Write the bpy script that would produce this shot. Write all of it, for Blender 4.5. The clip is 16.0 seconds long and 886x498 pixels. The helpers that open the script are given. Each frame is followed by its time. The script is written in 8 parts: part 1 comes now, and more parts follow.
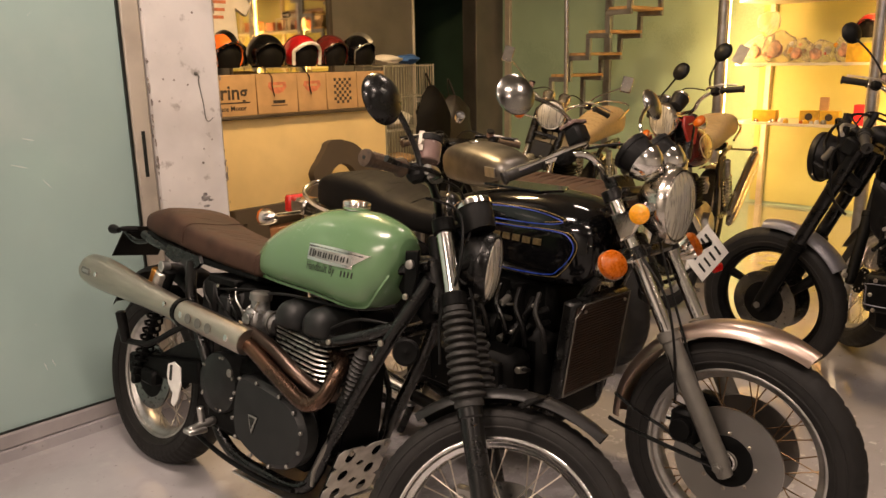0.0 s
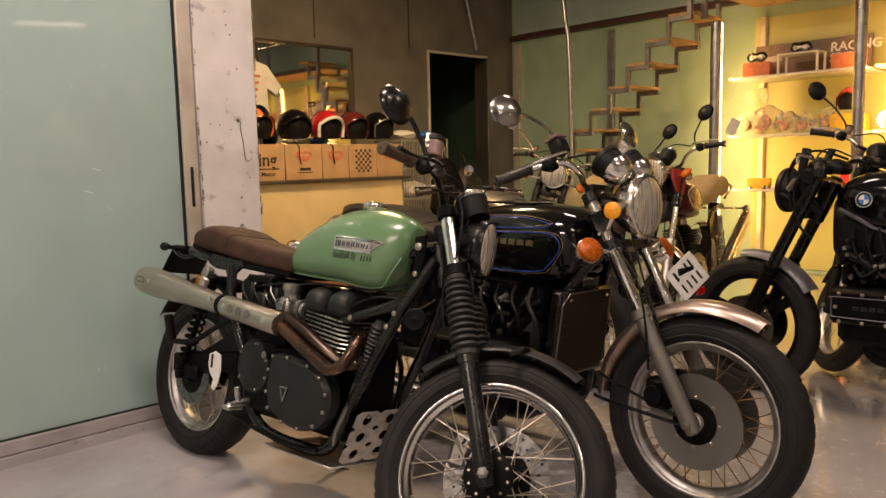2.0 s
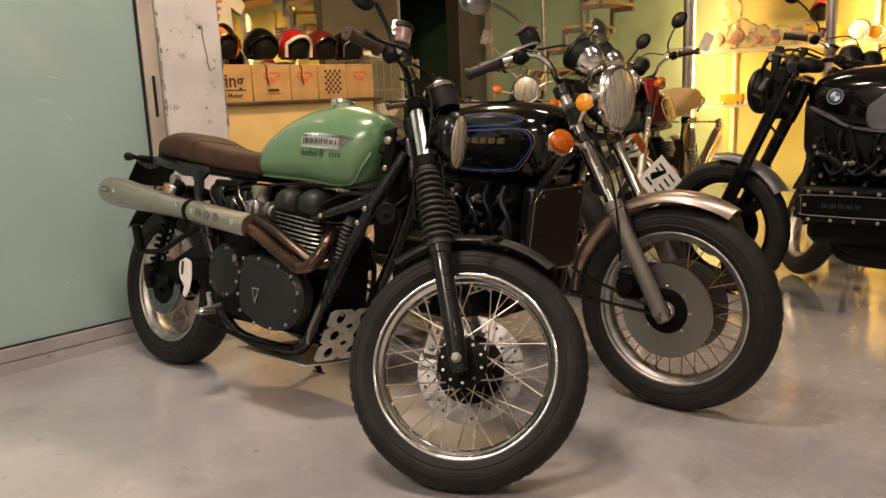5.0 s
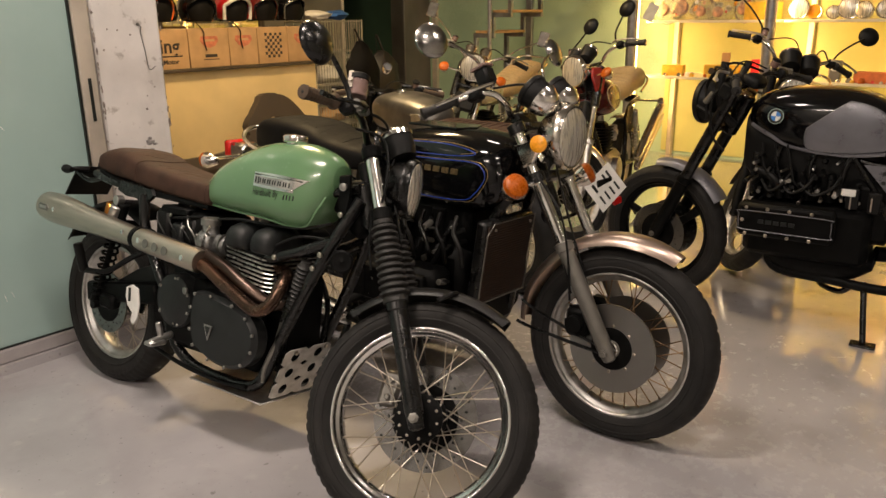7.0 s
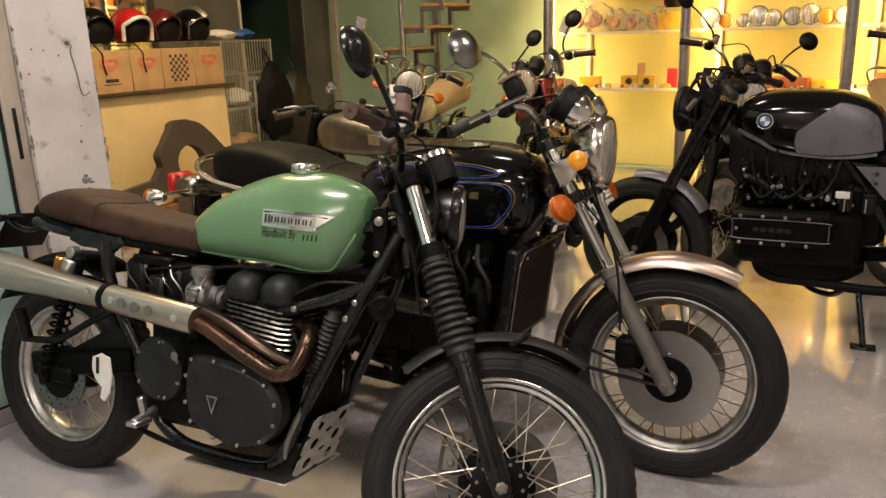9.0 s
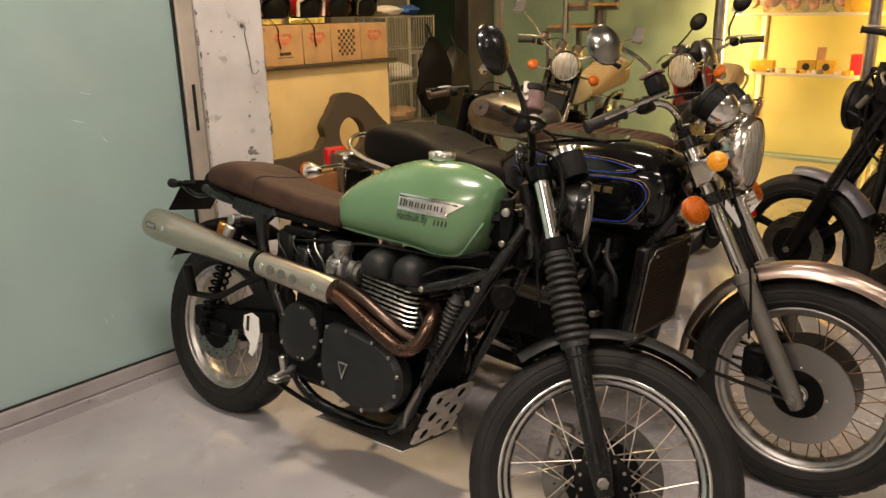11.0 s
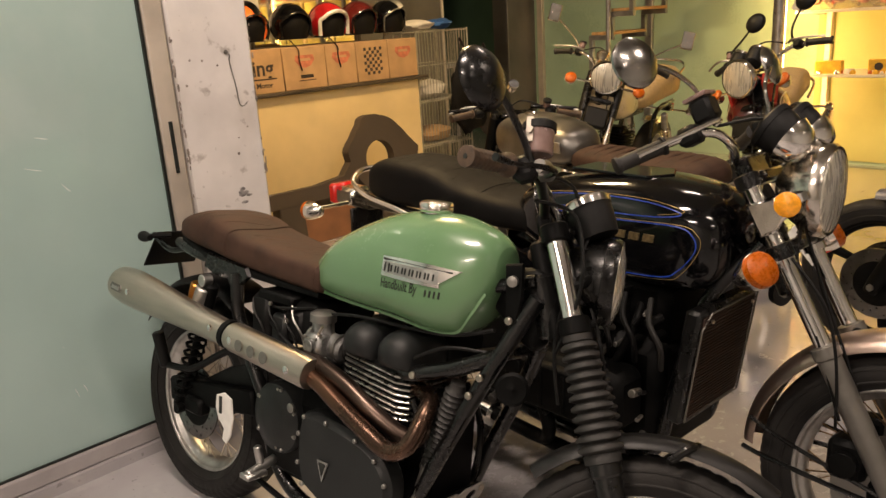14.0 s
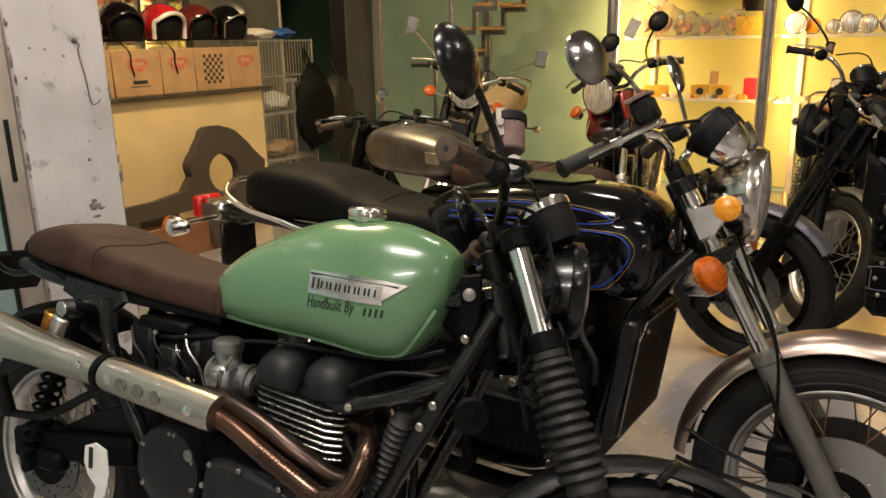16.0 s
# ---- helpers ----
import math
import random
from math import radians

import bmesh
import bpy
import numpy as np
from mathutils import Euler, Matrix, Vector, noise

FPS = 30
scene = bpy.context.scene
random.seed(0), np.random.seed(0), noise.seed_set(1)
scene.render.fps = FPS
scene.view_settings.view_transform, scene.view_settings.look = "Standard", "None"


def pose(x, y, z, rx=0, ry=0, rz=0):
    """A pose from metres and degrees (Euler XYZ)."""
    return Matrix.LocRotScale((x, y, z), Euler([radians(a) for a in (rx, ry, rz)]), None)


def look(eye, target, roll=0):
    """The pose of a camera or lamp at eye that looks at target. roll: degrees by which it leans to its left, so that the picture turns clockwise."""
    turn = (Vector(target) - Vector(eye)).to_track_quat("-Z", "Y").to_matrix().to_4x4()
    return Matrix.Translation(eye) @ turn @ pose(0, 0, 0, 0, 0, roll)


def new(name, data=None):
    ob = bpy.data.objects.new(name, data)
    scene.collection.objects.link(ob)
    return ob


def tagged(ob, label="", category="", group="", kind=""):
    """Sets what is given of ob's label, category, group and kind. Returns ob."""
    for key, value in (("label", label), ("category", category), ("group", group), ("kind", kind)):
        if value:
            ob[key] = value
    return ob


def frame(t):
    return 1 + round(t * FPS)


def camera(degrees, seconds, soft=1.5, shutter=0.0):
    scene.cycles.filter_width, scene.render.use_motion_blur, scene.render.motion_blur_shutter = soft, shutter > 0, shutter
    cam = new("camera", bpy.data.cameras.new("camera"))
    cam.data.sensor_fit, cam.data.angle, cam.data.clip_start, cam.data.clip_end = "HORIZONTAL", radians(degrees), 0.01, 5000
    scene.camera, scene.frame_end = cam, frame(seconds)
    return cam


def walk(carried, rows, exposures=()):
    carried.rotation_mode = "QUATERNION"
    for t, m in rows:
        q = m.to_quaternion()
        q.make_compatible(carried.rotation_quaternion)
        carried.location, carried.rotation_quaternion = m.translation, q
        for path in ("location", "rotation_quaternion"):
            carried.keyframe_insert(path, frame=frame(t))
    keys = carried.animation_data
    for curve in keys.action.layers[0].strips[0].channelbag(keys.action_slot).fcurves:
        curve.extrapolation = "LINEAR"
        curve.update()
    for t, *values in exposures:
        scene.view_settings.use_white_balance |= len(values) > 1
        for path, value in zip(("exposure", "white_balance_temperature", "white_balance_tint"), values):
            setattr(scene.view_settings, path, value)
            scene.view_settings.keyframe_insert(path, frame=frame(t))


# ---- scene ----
cam = camera(60.0, 16.0)
METRES, EYE, TILT, LEAN, TURN = 3.35, 1.426, 0.0, 0.0, 0.0
ROWS = [
    (0.0, 0.0, 0.0, 0.0, -0.24, -13.91, 0.95),
    (0.5, 0.0129, -0.0503, -0.0164, 0.44, -8.83, 0.77),
    (1.0, 0.0016, -0.1011, -0.0345, -0.22, -6.2, -0.23),
    (1.5, 0.0003, -0.1362, -0.0529, -0.22, -6.56, 0.08),
    (2.0, 0.012, -0.1341, -0.0741, 1.09, -6.64, 1.29),
    (2.5, 0.0183, -0.1323, -0.1038, 1.52, -7.53, 2.04),
    (3.0, 0.0185, -0.1318, -0.1304, 0.75, -10.14, 2.2),
    (5.5, 0.0119, -0.1333, -0.0983, -1.42, -12.3, 2.58),
    (6.0, 0.0031, -0.1388, -0.0643, -2.12, -14.69, 3.14),
    (6.5, -0.0024, -0.1358, -0.0307, -3.88, -17.07, 1.49),
    (7.0, 0.0029, -0.1129, -0.0074, -5.28, -16.84, 0.64),
    (7.5, 0.019, -0.0716, -0.0055, -5.52, -16.29, 0.32),
    (8.0, -0.0084, -0.0379, -0.016, -6.1, -15.29, -0.19),
    (8.5, -0.0786, -0.0095, -0.021, -10.84, -15.07, 1.61),
    (9.0, -0.1231, 0.0029, -0.0165, -15.03, -15.63, 1.85),
    (9.5, -0.1381, 0.0069, -0.0124, -14.38, -15.41, 0.79),
    (10.0, -0.139, -0.001, -0.0077, -9.97, -15.95, 0.35),
    (12.5, -0.0322, -0.0215, 0.0091, 0.73, -18.55, 1.38),
    (13.0, -0.0312, 0.0214, 0.0069, 1.22, -18.9, 1.07),
    (13.5, -0.0449, 0.0707, 0.0095, 1.03, -19.45, 1.99),
    (14.0, -0.0544, 0.1186, 0.0041, 0.67, -16.48, 3.54),
    (14.5, -0.0644, 0.1686, -0.0095, -1.14, -13.18, 3.67),
    (15.0, -0.0897, 0.1866, -0.0149, -8.06, -12.57, 2.78),
    (15.5, -0.1178, 0.1843, -0.012, -12.45, -13.3, 1.91),
    (16.0, -0.1255, 0.1797, -0.0153, -12.48, -15.42, 1.03),
]
walk(cam, [(t, pose(0, 0, EYE, TILT, LEAN, TURN) @ pose(METRES * x, METRES * y, METRES * z, 90 + pitch, roll, yaw)) for t, x, y, z, yaw, pitch, roll in ROWS],
     [(0.0, -0.04, 6750, 15), (1.5, -0.18, 6650, 15), (2.4, -0.22, 6600, 15), (3.0, -0.1, 6700, 14), (5.5, -0.08, 6500, 10), (7.0, -0.16, 6250, 8), (9.2, -0.14, 6000, 7), (10.0, -0.12, 6100, 7), (12.5, -0.05, 6600, 12), (14.0, -0.08, 6500, 11), (15.0, -0.17, 6030, 7), (16.0, -0.21, 5800, 5)])

# ---- light ----
world = bpy.data.worlds.new("room_air")
scene.world = world
world.use_nodes = True
world.node_tree.nodes["Background"].inputs["Color"].default_value = (0.9, 0.95, 1.0, 1)
world.node_tree.nodes["Background"].inputs["Strength"].default_value = 0.003

S2 = math.sqrt(0.5)


def room(a, b, z=0.0, turn=0.0):
    """Room axes: a runs along the counter wall, b along the shelf wall."""
    return pose((a + b) * S2, (a - b) * S2, z, 0, 0, 45 + turn)


def area_lamp(name, eye, target, w, h, power, colour):
    data = bpy.data.lights.new(name, "AREA")
    data.shape, data.size, data.size_y, data.energy, data.color = "RECTANGLE", w, h, power, colour
    ob = new(name, data)
    ob.matrix_world = look(eye, target)
    return ob


TUBE_W = (1.0, 0.82, 0.685)
TUBE_C = (1.0, 0.69, 0.33)
WARM = (1.0, 0.57, 0.18)
TUBES = [(-0.7, 1.5, 74, 0), (0.9, 0.4, 22, 0), (2.6, 1.6, 20, 0), (-2.0, -0.9, 96, 0), (1.2, -1.6, 14, 0), (-0.5, 4.9, 140, 1), (1.2, 4.0, 18, 0)]
def lamp_long(lx):
    return 1.2 if lx < -1.5 else 0.66


for lx, ly, watts, warm in TUBES:
    lamp = area_lamp("tube_light", (lx, ly, 3.535), (lx + 0.001, ly, 0), lamp_long(lx), 0.12 / lamp_long(lx), watts, TUBE_C if warm else TUBE_W)
STRIPS = [-3.10, -1.85, -0.60]
for sb in STRIPS:
    p = room(6.80, sb - 0.045, 1.25).translation
    q = room(7.45, sb + 0.10, 1.25).translation
    area_lamp("shelf_strip_light", p, q, 0.03, 1.7, 26, WARM)


# ---- mesh tools ----
class G:
    """Loose geometry: points and faces, gathered before it becomes one mesh."""

    def __init__(self, v=None, f=None):
        self.v, self.f = v or [], f or []

    def __add__(self, o):
        n = len(self.v)
        return G(self.v + o.v, self.f + [tuple(i + n for i in q) for q in o.f])

    def at(self, m):
        return G([tuple(m @ Vector(p)) for p in self.v], [tuple(q) for q in self.f])


def mesh_of(name, g, m, sharp=38, smooth=True):
    me = bpy.data.meshes.new(name)
    me.from_pydata(g.v, [], g.f)
    bm = bmesh.new()
    bm.from_mesh(me)
    bmesh.ops.recalc_face_normals(bm, faces=bm.faces)
    bm.to_mesh(me)
    bm.free()
    if smooth:
        me.shade_smooth()
        me.set_sharp_from_angle(angle=radians(sharp))
    me.materials.append(m)
    return me


def part(name, g, m, parent, label="", sharp=38):
    ob = new(name, mesh_of(name, g, m, sharp))
    ob.parent = parent
    if label:
        tagged(ob, label)
    if name.endswith(("bolts", "holes", "screws", "rivets")):
        tagged(ob, kind="stuff")
    return ob


def blocks(names, geos, m, parent, label=""):
    """Several castings of one unit: the first is the part, the rest hang on it."""
    base = part(names[0], geos[0], m, parent, label)
    for nm, g in zip(names[1:], geos[1:]):
        part(nm, g, m, base)
    return base


def thing(name, label, category, m=None, group="", kind=""):
    ob = new(name)
    ob.empty_display_size = 0.1
    if m is not None:
        ob.matrix_world = m
    return tagged(ob, label, category, group, kind)


def single(name, g, m, label, category, at=None, group="", kind="", sharp=38):
    ob = new(name, mesh_of(name, g, m, sharp))
    if at is not None:
        ob.matrix_world = at
    return tagged(ob, label, category, group, kind)


def lathe(prof, seg=32, closed=False, ripple=None):
    """Profile of (height, radius) turned about the z axis."""
    v, f, n = [], [], len(prof)
    for k in range(seg):
        a = 2 * math.pi * k / seg
        for i, (h, r) in enumerate(prof):
            if ripple:
                r = r - ripple(k, i)
            v.append((r * math.cos(a), r * math.sin(a), h))
    for k in range(seg):
        k2 = (k + 1) % seg
        for i in range(n if closed else n - 1):
            j = (i + 1) % n
            f.append((k * n + i, k2 * n + i, k2 * n + j, k * n + j))
    if not closed:
        for i in (0, n - 1):
            if prof[i][1] > 1e-6:
                f.append(tuple(k * n + i for k in range(seg)))
    return G(v, f)


def align(p, d):
    """Turns z towards d and moves to p."""
    return Matrix.Translation(p) @ Vector(d).to_track_quat("Z", "Y").to_matrix().to_4x4()


AX_Y = pose(0, 0, 0, -90)  # z turned to +y


def rod(p, q, r, seg=10, r2=None):
    p, q = Vector(p), Vector(q)
    d = q - p
    r2 = r if r2 is None else r2
    e = min(r, d.length * 0.2) * 0.25
    return lathe([(0, r - e), (e, r), (d.length - e, r2), (d.length, r2 - e)], seg).at(align(p, d))


def curve_points(pts, n=6):
    pts = [Vector(p) for p in pts]
    if len(pts) < 3:
        return pts
    out = []
    for i in range(len(pts) - 1):
        p0, p1, p2 = pts[max(i - 1, 0)], pts[i], pts[i + 1]
        p3 = pts[min(i + 2, len(pts) - 1)]
        for k in range(n):
            t = k / n
            out.append(0.5 * ((2 * p1) + (p2 - p0) * t + (2 * p0 - 5 * p1 + 4 * p2 - p3) * t * t + (3 * p1 - p0 - 3 * p2 + p3) * t ** 3))
    return out + [pts[-1]]


def tube(pts, r, seg=10, n=6, flat=1.0):
    """A pipe along a smooth line; r may be one radius or one a point."""
    line = curve_points(pts, n)
    m = len(line)
    rs = [r] * m if not isinstance(r, (list, tuple)) else [float(np.interp(i / (m - 1), np.linspace(0, 1, len(r)), r)) for i in range(m)]
    v, f = [], []
    t0 = (line[1] - line[0]).normalized()
    side = t0.orthogonal().normalized()
    for i, p in enumerate(line):
        t = (line[min(i + 1, m - 1)] - line[max(i - 1, 0)]).normalized()
        side = (side - t * side.dot(t)).normalized()
        up = t.cross(side)
        for k in range(seg):
            a = 2 * math.pi * k / seg
            v.append(tuple(p + (side * math.cos(a) + up * math.sin(a) * flat) * rs[i]))
    for i in range(m - 1):
        for k in range(seg):
            k2 = (k + 1) % seg
            f.append((i * seg + k, i * seg + k2, (i + 1) * seg + k2, (i + 1) * seg + k))
    f.append(tuple(range(seg)))
    f.append(tuple((m - 1) * seg + k for k in range(seg)))
    return G(v, f)


def box(c, s, bev=0.004):
    """A block with chamfered edges."""
    x, y, z = (d / 2 for d in s)
    bev = min(bev, x * 0.45, y * 0.45, z * 0.45)
    bm = bmesh.new()
    bmesh.ops.create_cube(bm, size=1)
    bmesh.ops.scale(bm, vec=s, verts=bm.verts)
    if bev > 0:
        bmesh.ops.bevel(bm, geom=list(bm.edges), offset=bev, segments=1, affect="EDGES", profile=0.5)
    bm.verts.index_update()
    g = G([(p.co.x + c[0], p.co.y + c[1], p.co.z + c[2]) for p in bm.verts], [tuple(p.index for p in q.verts) for q in bm.faces])
    bm.free()
    return g


def slab(outline, t, bev=0.003):
    """An outline in x, z given a thickness along y, with chamfered rims."""
    n = len(outline)
    c = Vector((sum(p[0] for p in outline) / n, 0, sum(p[1] for p in outline) / n))
    v, f = [], []
    for y, k in ((-t / 2, 1), (-t / 2 + bev, 0), (t / 2 - bev, 0), (t / 2, 1)):
        for i in range(n):
            a, p, b = Vector(outline[i - 1]), Vector(outline[i]), Vector(outline[(i + 1) % n])
            q = p
            if k:
                d = ((a - p).normalized() + (b - p).normalized())
                inw = Vector((c.x, c.z)) - p
                q = p + inw.normalized() * bev
            v.append((q[0], y, q[1]))
    for r in range(3):
        for i in range(n):
            j = (i + 1) % n
            f.append((r * n + i, r * n + j, (r + 1) * n + j, (r + 1) * n + i))
    f.append(tuple(range(n)))
    f.append(tuple(3 * n + i for i in range(n)))
    return G(v, f)


def loft(rows, seg=28, fine=4):
    """Sections across x: (x, half width, bottom, top, power up, power down), rounded off between rows."""
    rows = [tuple(float(q) for q in r) for r in rows]
    arr = np.array(rows)
    s = np.linspace(0, len(rows) - 1, (len(rows) - 1) * fine + 1)
    line = []
    for c in range(arr.shape[1]):
        pts = [Vector((i, arr[i, c], 0)) for i in range(len(rows))]
        line.append([p.y for p in curve_points(pts, fine)])
    v, f = [], []
    m = len(line[0])
    for i in range(m):
        x, w, b, t, pu, pd = (line[c][i] for c in range(6))
        zc, up, dn = b + (t - b) * 0.42, t - (b + (t - b) * 0.42), (t - b) * 0.42
        for k in range(seg):
            a = 2 * math.pi * k / seg
            ca, sa = math.cos(a), math.sin(a)
            p = pu if sa >= 0 else pd
            y = w * math.copysign(abs(ca) ** (2 / p), ca)
            z = zc + (up if sa >= 0 else dn) * math.copysign(abs(sa) ** (2 / p), sa)
            v.append((x, y, z))
    for i in range(m - 1):
        for k in range(seg):
            k2 = (k + 1) % seg
            f.append((i * seg + k, i * seg + k2, (i + 1) * seg + k2, (i + 1) * seg + k))
    f.append(tuple(range(seg)))
    f.append(tuple((m - 1) * seg + k for k in range(seg)))
    return G(v, f)


def arc_sheet(r, w, a0, a1, t=0.003, crown=0.012, n=26, m=8, taper=0.0):
    """A mudguard: a sheet bent round the y axis from angle a0 to a1, with a crowned section and a thickness."""
    v, f = [], []
    for i in range(n + 1):
        a = radians(a0 + (a1 - a0) * i / n)
        e = min(i, n - i) / n
        ww = w * (1 - taper * max(0, 0.18 - e) / 0.18)
        for side in (0, 1):
            for k in range(m + 1):
                u = -1 + 2 * k / m
                rr = r + crown * (1 - u * u) - (0.014 if abs(u) > 0.99 else 0) - (t if side else 0)
                v.append((rr * math.cos(a), u * ww, rr * math.sin(a)))
    q = 2 * (m + 1)
    for i in range(n):
        for k in range(m):
            f.append((i * q + k, i * q + k + 1, (i + 1) * q + k + 1, (i + 1) * q + k))
            f.append((i * q + m + 1 + k, (i + 1) * q + m + 1 + k, (i + 1) * q + m + 2 + k, i * q + m + 2 + k))
        for k in (0, m):
            f.append((i * q + k, i * q + m + 1 + k, (i + 1) * q + m + 1 + k, (i + 1) * q + k))
    for i in (0, n):
        for k in range(m):
            f.append((i * q + k, i * q + k + 1, i * q + m + 2 + k, i * q + m + 1 + k))
    return G(v, f)


def bolts(pts, r, h, axis=(0, -1, 0)):
    g = G()
    for p in pts:
        g = g + lathe([(0, r), (h * 0.7, r), (h, r * 0.7)], 8).at(align(p, axis))
    return g


# ---- materials ----
def stuff(name, col, rough=0.5, metal=0.0, var=0.12, scale=18.0, bump=0.05, bscale=180.0, coat=0.0, rvar=0.12, tint=None, stretch=(1, 1, 1), emit=0.0, trans=0.0, spec=0.5):
    """A surface with broad stains and a fine grain in colour, gloss and relief."""
    m = bpy.data.materials.new(name)
    m.use_nodes = True
    nt = m.node_tree
    b = nt.nodes["Principled BSDF"]
    co = nt.nodes.new("ShaderNodeTexCoord")
    mp = nt.nodes.new("ShaderNodeMapping")
    mp.inputs["Scale"].default_value = stretch
    nt.links.new(co.outputs["Object"], mp.inputs["Vector"])

    def noise_of(sc, detail):
        n = nt.nodes.new("ShaderNodeTexNoise")
        n.inputs["Scale"].default_value, n.inputs["Detail"].default_value = sc, detail
        nt.links.new(mp.outputs["Vector"], n.inputs["Vector"])
        return n

    big, fine = noise_of(scale, 5), noise_of(bscale, 3)
    ramp = nt.nodes.new("ShaderNodeValToRGB")
    d = tint or tuple(c * (1 - 2.2 * var) for c in col)
    e = tuple(min(1, c * (1 + var)) for c in col)
    ramp.color_ramp.elements[0].position, ramp.color_ramp.elements[0].color = 0.3, (*[max(0, q) for q in d], 1)
    ramp.color_ramp.elements[1].position, ramp.color_ramp.elements[1].color = 0.62, (*e, 1)
    nt.links.new(big.outputs["Fac"], ramp.inputs["Fac"])
    nt.links.new(ramp.outputs["Color"], b.inputs["Base Color"])
    rr = nt.nodes.new("ShaderNodeMapRange")
    rr.inputs["To Min"].default_value, rr.inputs["To Max"].default_value = max(0.02, rough - rvar), min(1, rough + rvar)
    mix = nt.nodes.new("ShaderNodeMath")
    mix.operation = "MULTIPLY_ADD"
    nt.links.new(fine.outputs["Fac"], mix.inputs[0])
    mix.inputs[1].default_value = 0.4
    nt.links.new(big.outputs["Fac"], mix.inputs[2])
    nt.links.new(mix.outputs[0], rr.inputs["Value"])
    rr.inputs["From Min"].default_value, rr.inputs["From Max"].default_value = 0.35, 1.05
    nt.links.new(rr.outputs["Result"], b.inputs["Roughness"])
    b.inputs["Metallic"].default_value = metal
    b.inputs["Coat Weight"].default_value = coat
    b.inputs["Coat Roughness"].default_value = 0.04
    b.inputs["Specular IOR Level"].default_value = spec
    b.inputs["Transmission Weight"].default_value = trans
    if bump:
        bp = nt.nodes.new("ShaderNodeBump")
        bp.inputs["Strength"].default_value = bump
        bp.inputs["Distance"].default_value = 0.002
        nt.links.new(fine.outputs["Fac"], bp.inputs["Height"])
        nt.links.new(bp.outputs["Normal"], b.inputs["Normal"])
    if emit:
        b.inputs["Emission Color"].default_value = (*col, 1)
        b.inputs["Emission Strength"].default_value = emit
    return m


def layers(m, rows):
    """Blotches of other colours laid over a surface: (noise scale, from, to, colour, amount, detail)."""
    nt = m.node_tree
    b = nt.nodes["Principled BSDF"]
    base = b.inputs["Base Color"].links[0].from_socket
    for sc, lo, hi, col, amount, detail in rows:
        n = nt.nodes.new("ShaderNodeTexNoise")
        n.inputs["Detail"].default_value, n.inputs["Scale"].default_value = detail, sc
        nt.links.new(nt.nodes["Mapping"].outputs["Vector"], n.inputs["Vector"])
        r = nt.nodes.new("ShaderNodeMapRange")
        r.inputs["From Min"].default_value, r.inputs["From Max"].default_value = lo, hi
        r.inputs["To Max"].default_value = amount
        nt.links.new(n.outputs["Fac"], r.inputs["Value"])
        x = nt.nodes.new("ShaderNodeMix")
        x.data_type = "RGBA"
        nt.links.new(r.outputs["Result"], x.inputs["Factor"])
        nt.links.new(base, x.inputs["A"])
        x.inputs["B"].default_value = (*col, 1)
        base = x.outputs["Result"]
    nt.links.new(base, b.inputs["Base Color"])
    return m


CHROME = stuff("chrome", (0.86, 0.84, 0.81), 0.13, 1, 0.05, 25, 0.01, rvar=0.05)
HLCHROME = stuff("dulled_chrome", (0.60, 0.56, 0.50), 0.20, 1, 0.08, 25, 0.01, rvar=0.05)
STEEL = stuff("brushed_steel", (0.50, 0.450, 0.385), 0.33, 1, 0.05, 9, 0.03, 260, stretch=(1, 6, 6), rvar=0.06)
ALU = stuff("cast_aluminium", (0.52, 0.51, 0.49), 0.42, 1, 0.12, 30, 0.12)
CARBM = stuff("dull_carburettor_casting", (0.30, 0.30, 0.295), 0.45, 0.9, 0.30, 45, 0.35, 160)
GREYFORK = stuff("grey_fork_metal", (0.22, 0.21, 0.19), 0.45, 0.8, 0.05, 26, 0.08)
DISC = stuff("disc_steel", (0.25, 0.245, 0.24), 0.24, 1, 0.03, 40, 0.01, 300, rvar=0.04)
DISCB = stuff("brushed_disc_steel", (0.40, 0.39, 0.375), 0.30, 1, 0.03, 9, 0.0, 300, rvar=0.03)
COPPER = stuff("heat_stained_pipe", (0.145, 0.078, 0.050), 0.28, 0.95, 0.15, 5.0, 0.0, rvar=0.03, tint=(0.075, 0.050, 0.038))
BRONZE = stuff("smoked_pipe", (0.070, 0.050, 0.040), 0.32, 0.95, 0.2, 6.0, 0.0, rvar=0.03)
SATINB = stuff("satin_black_paint", (0.006, 0.006, 0.006), 0.42, 0, 0.25, 18, 0.06, 220, spec=0.35)
BLACK = stuff("black_enamel", (0.0035, 0.0035, 0.0035), 0.28, 0, 0.2, 14, 0.02, coat=0.15, spec=0.4)
GLOSS = stuff("deep_black_gloss", (0.003, 0.003, 0.0035), 0.12, 0, 0.1, 10, 0.0, coat=0.35, rvar=0.04, spec=0.3)
MATT = stuff("matt_black_engine", (0.0028, 0.0029, 0.0029), 0.5, 0.0, 0.25, 22, 0.25, 320, spec=0.10)
ENGINE = stuff("satin_black_casting", (0.011, 0.0122, 0.0126), 0.44, 0.0, 0.2, 22, 0.3, 300, spec=0.35)
PLASTIC = stuff("black_plastic", (0.0055, 0.0055, 0.0055), 0.48, 0, 0.2, 30, 0.15, 400, spec=0.2)
RUBBER = stuff("tyre_rubber", (0.0105, 0.0100, 0.0098), 0.64, 0, 0.3, 12, 0.3, 240, tint=(0.018, 0.0168, 0.0156), spec=0.22)
GRIP_R = stuff("grip_rubber", (0.012, 0.011, 0.010), 0.6, 0, 0.2, 60, 0.3, 300)
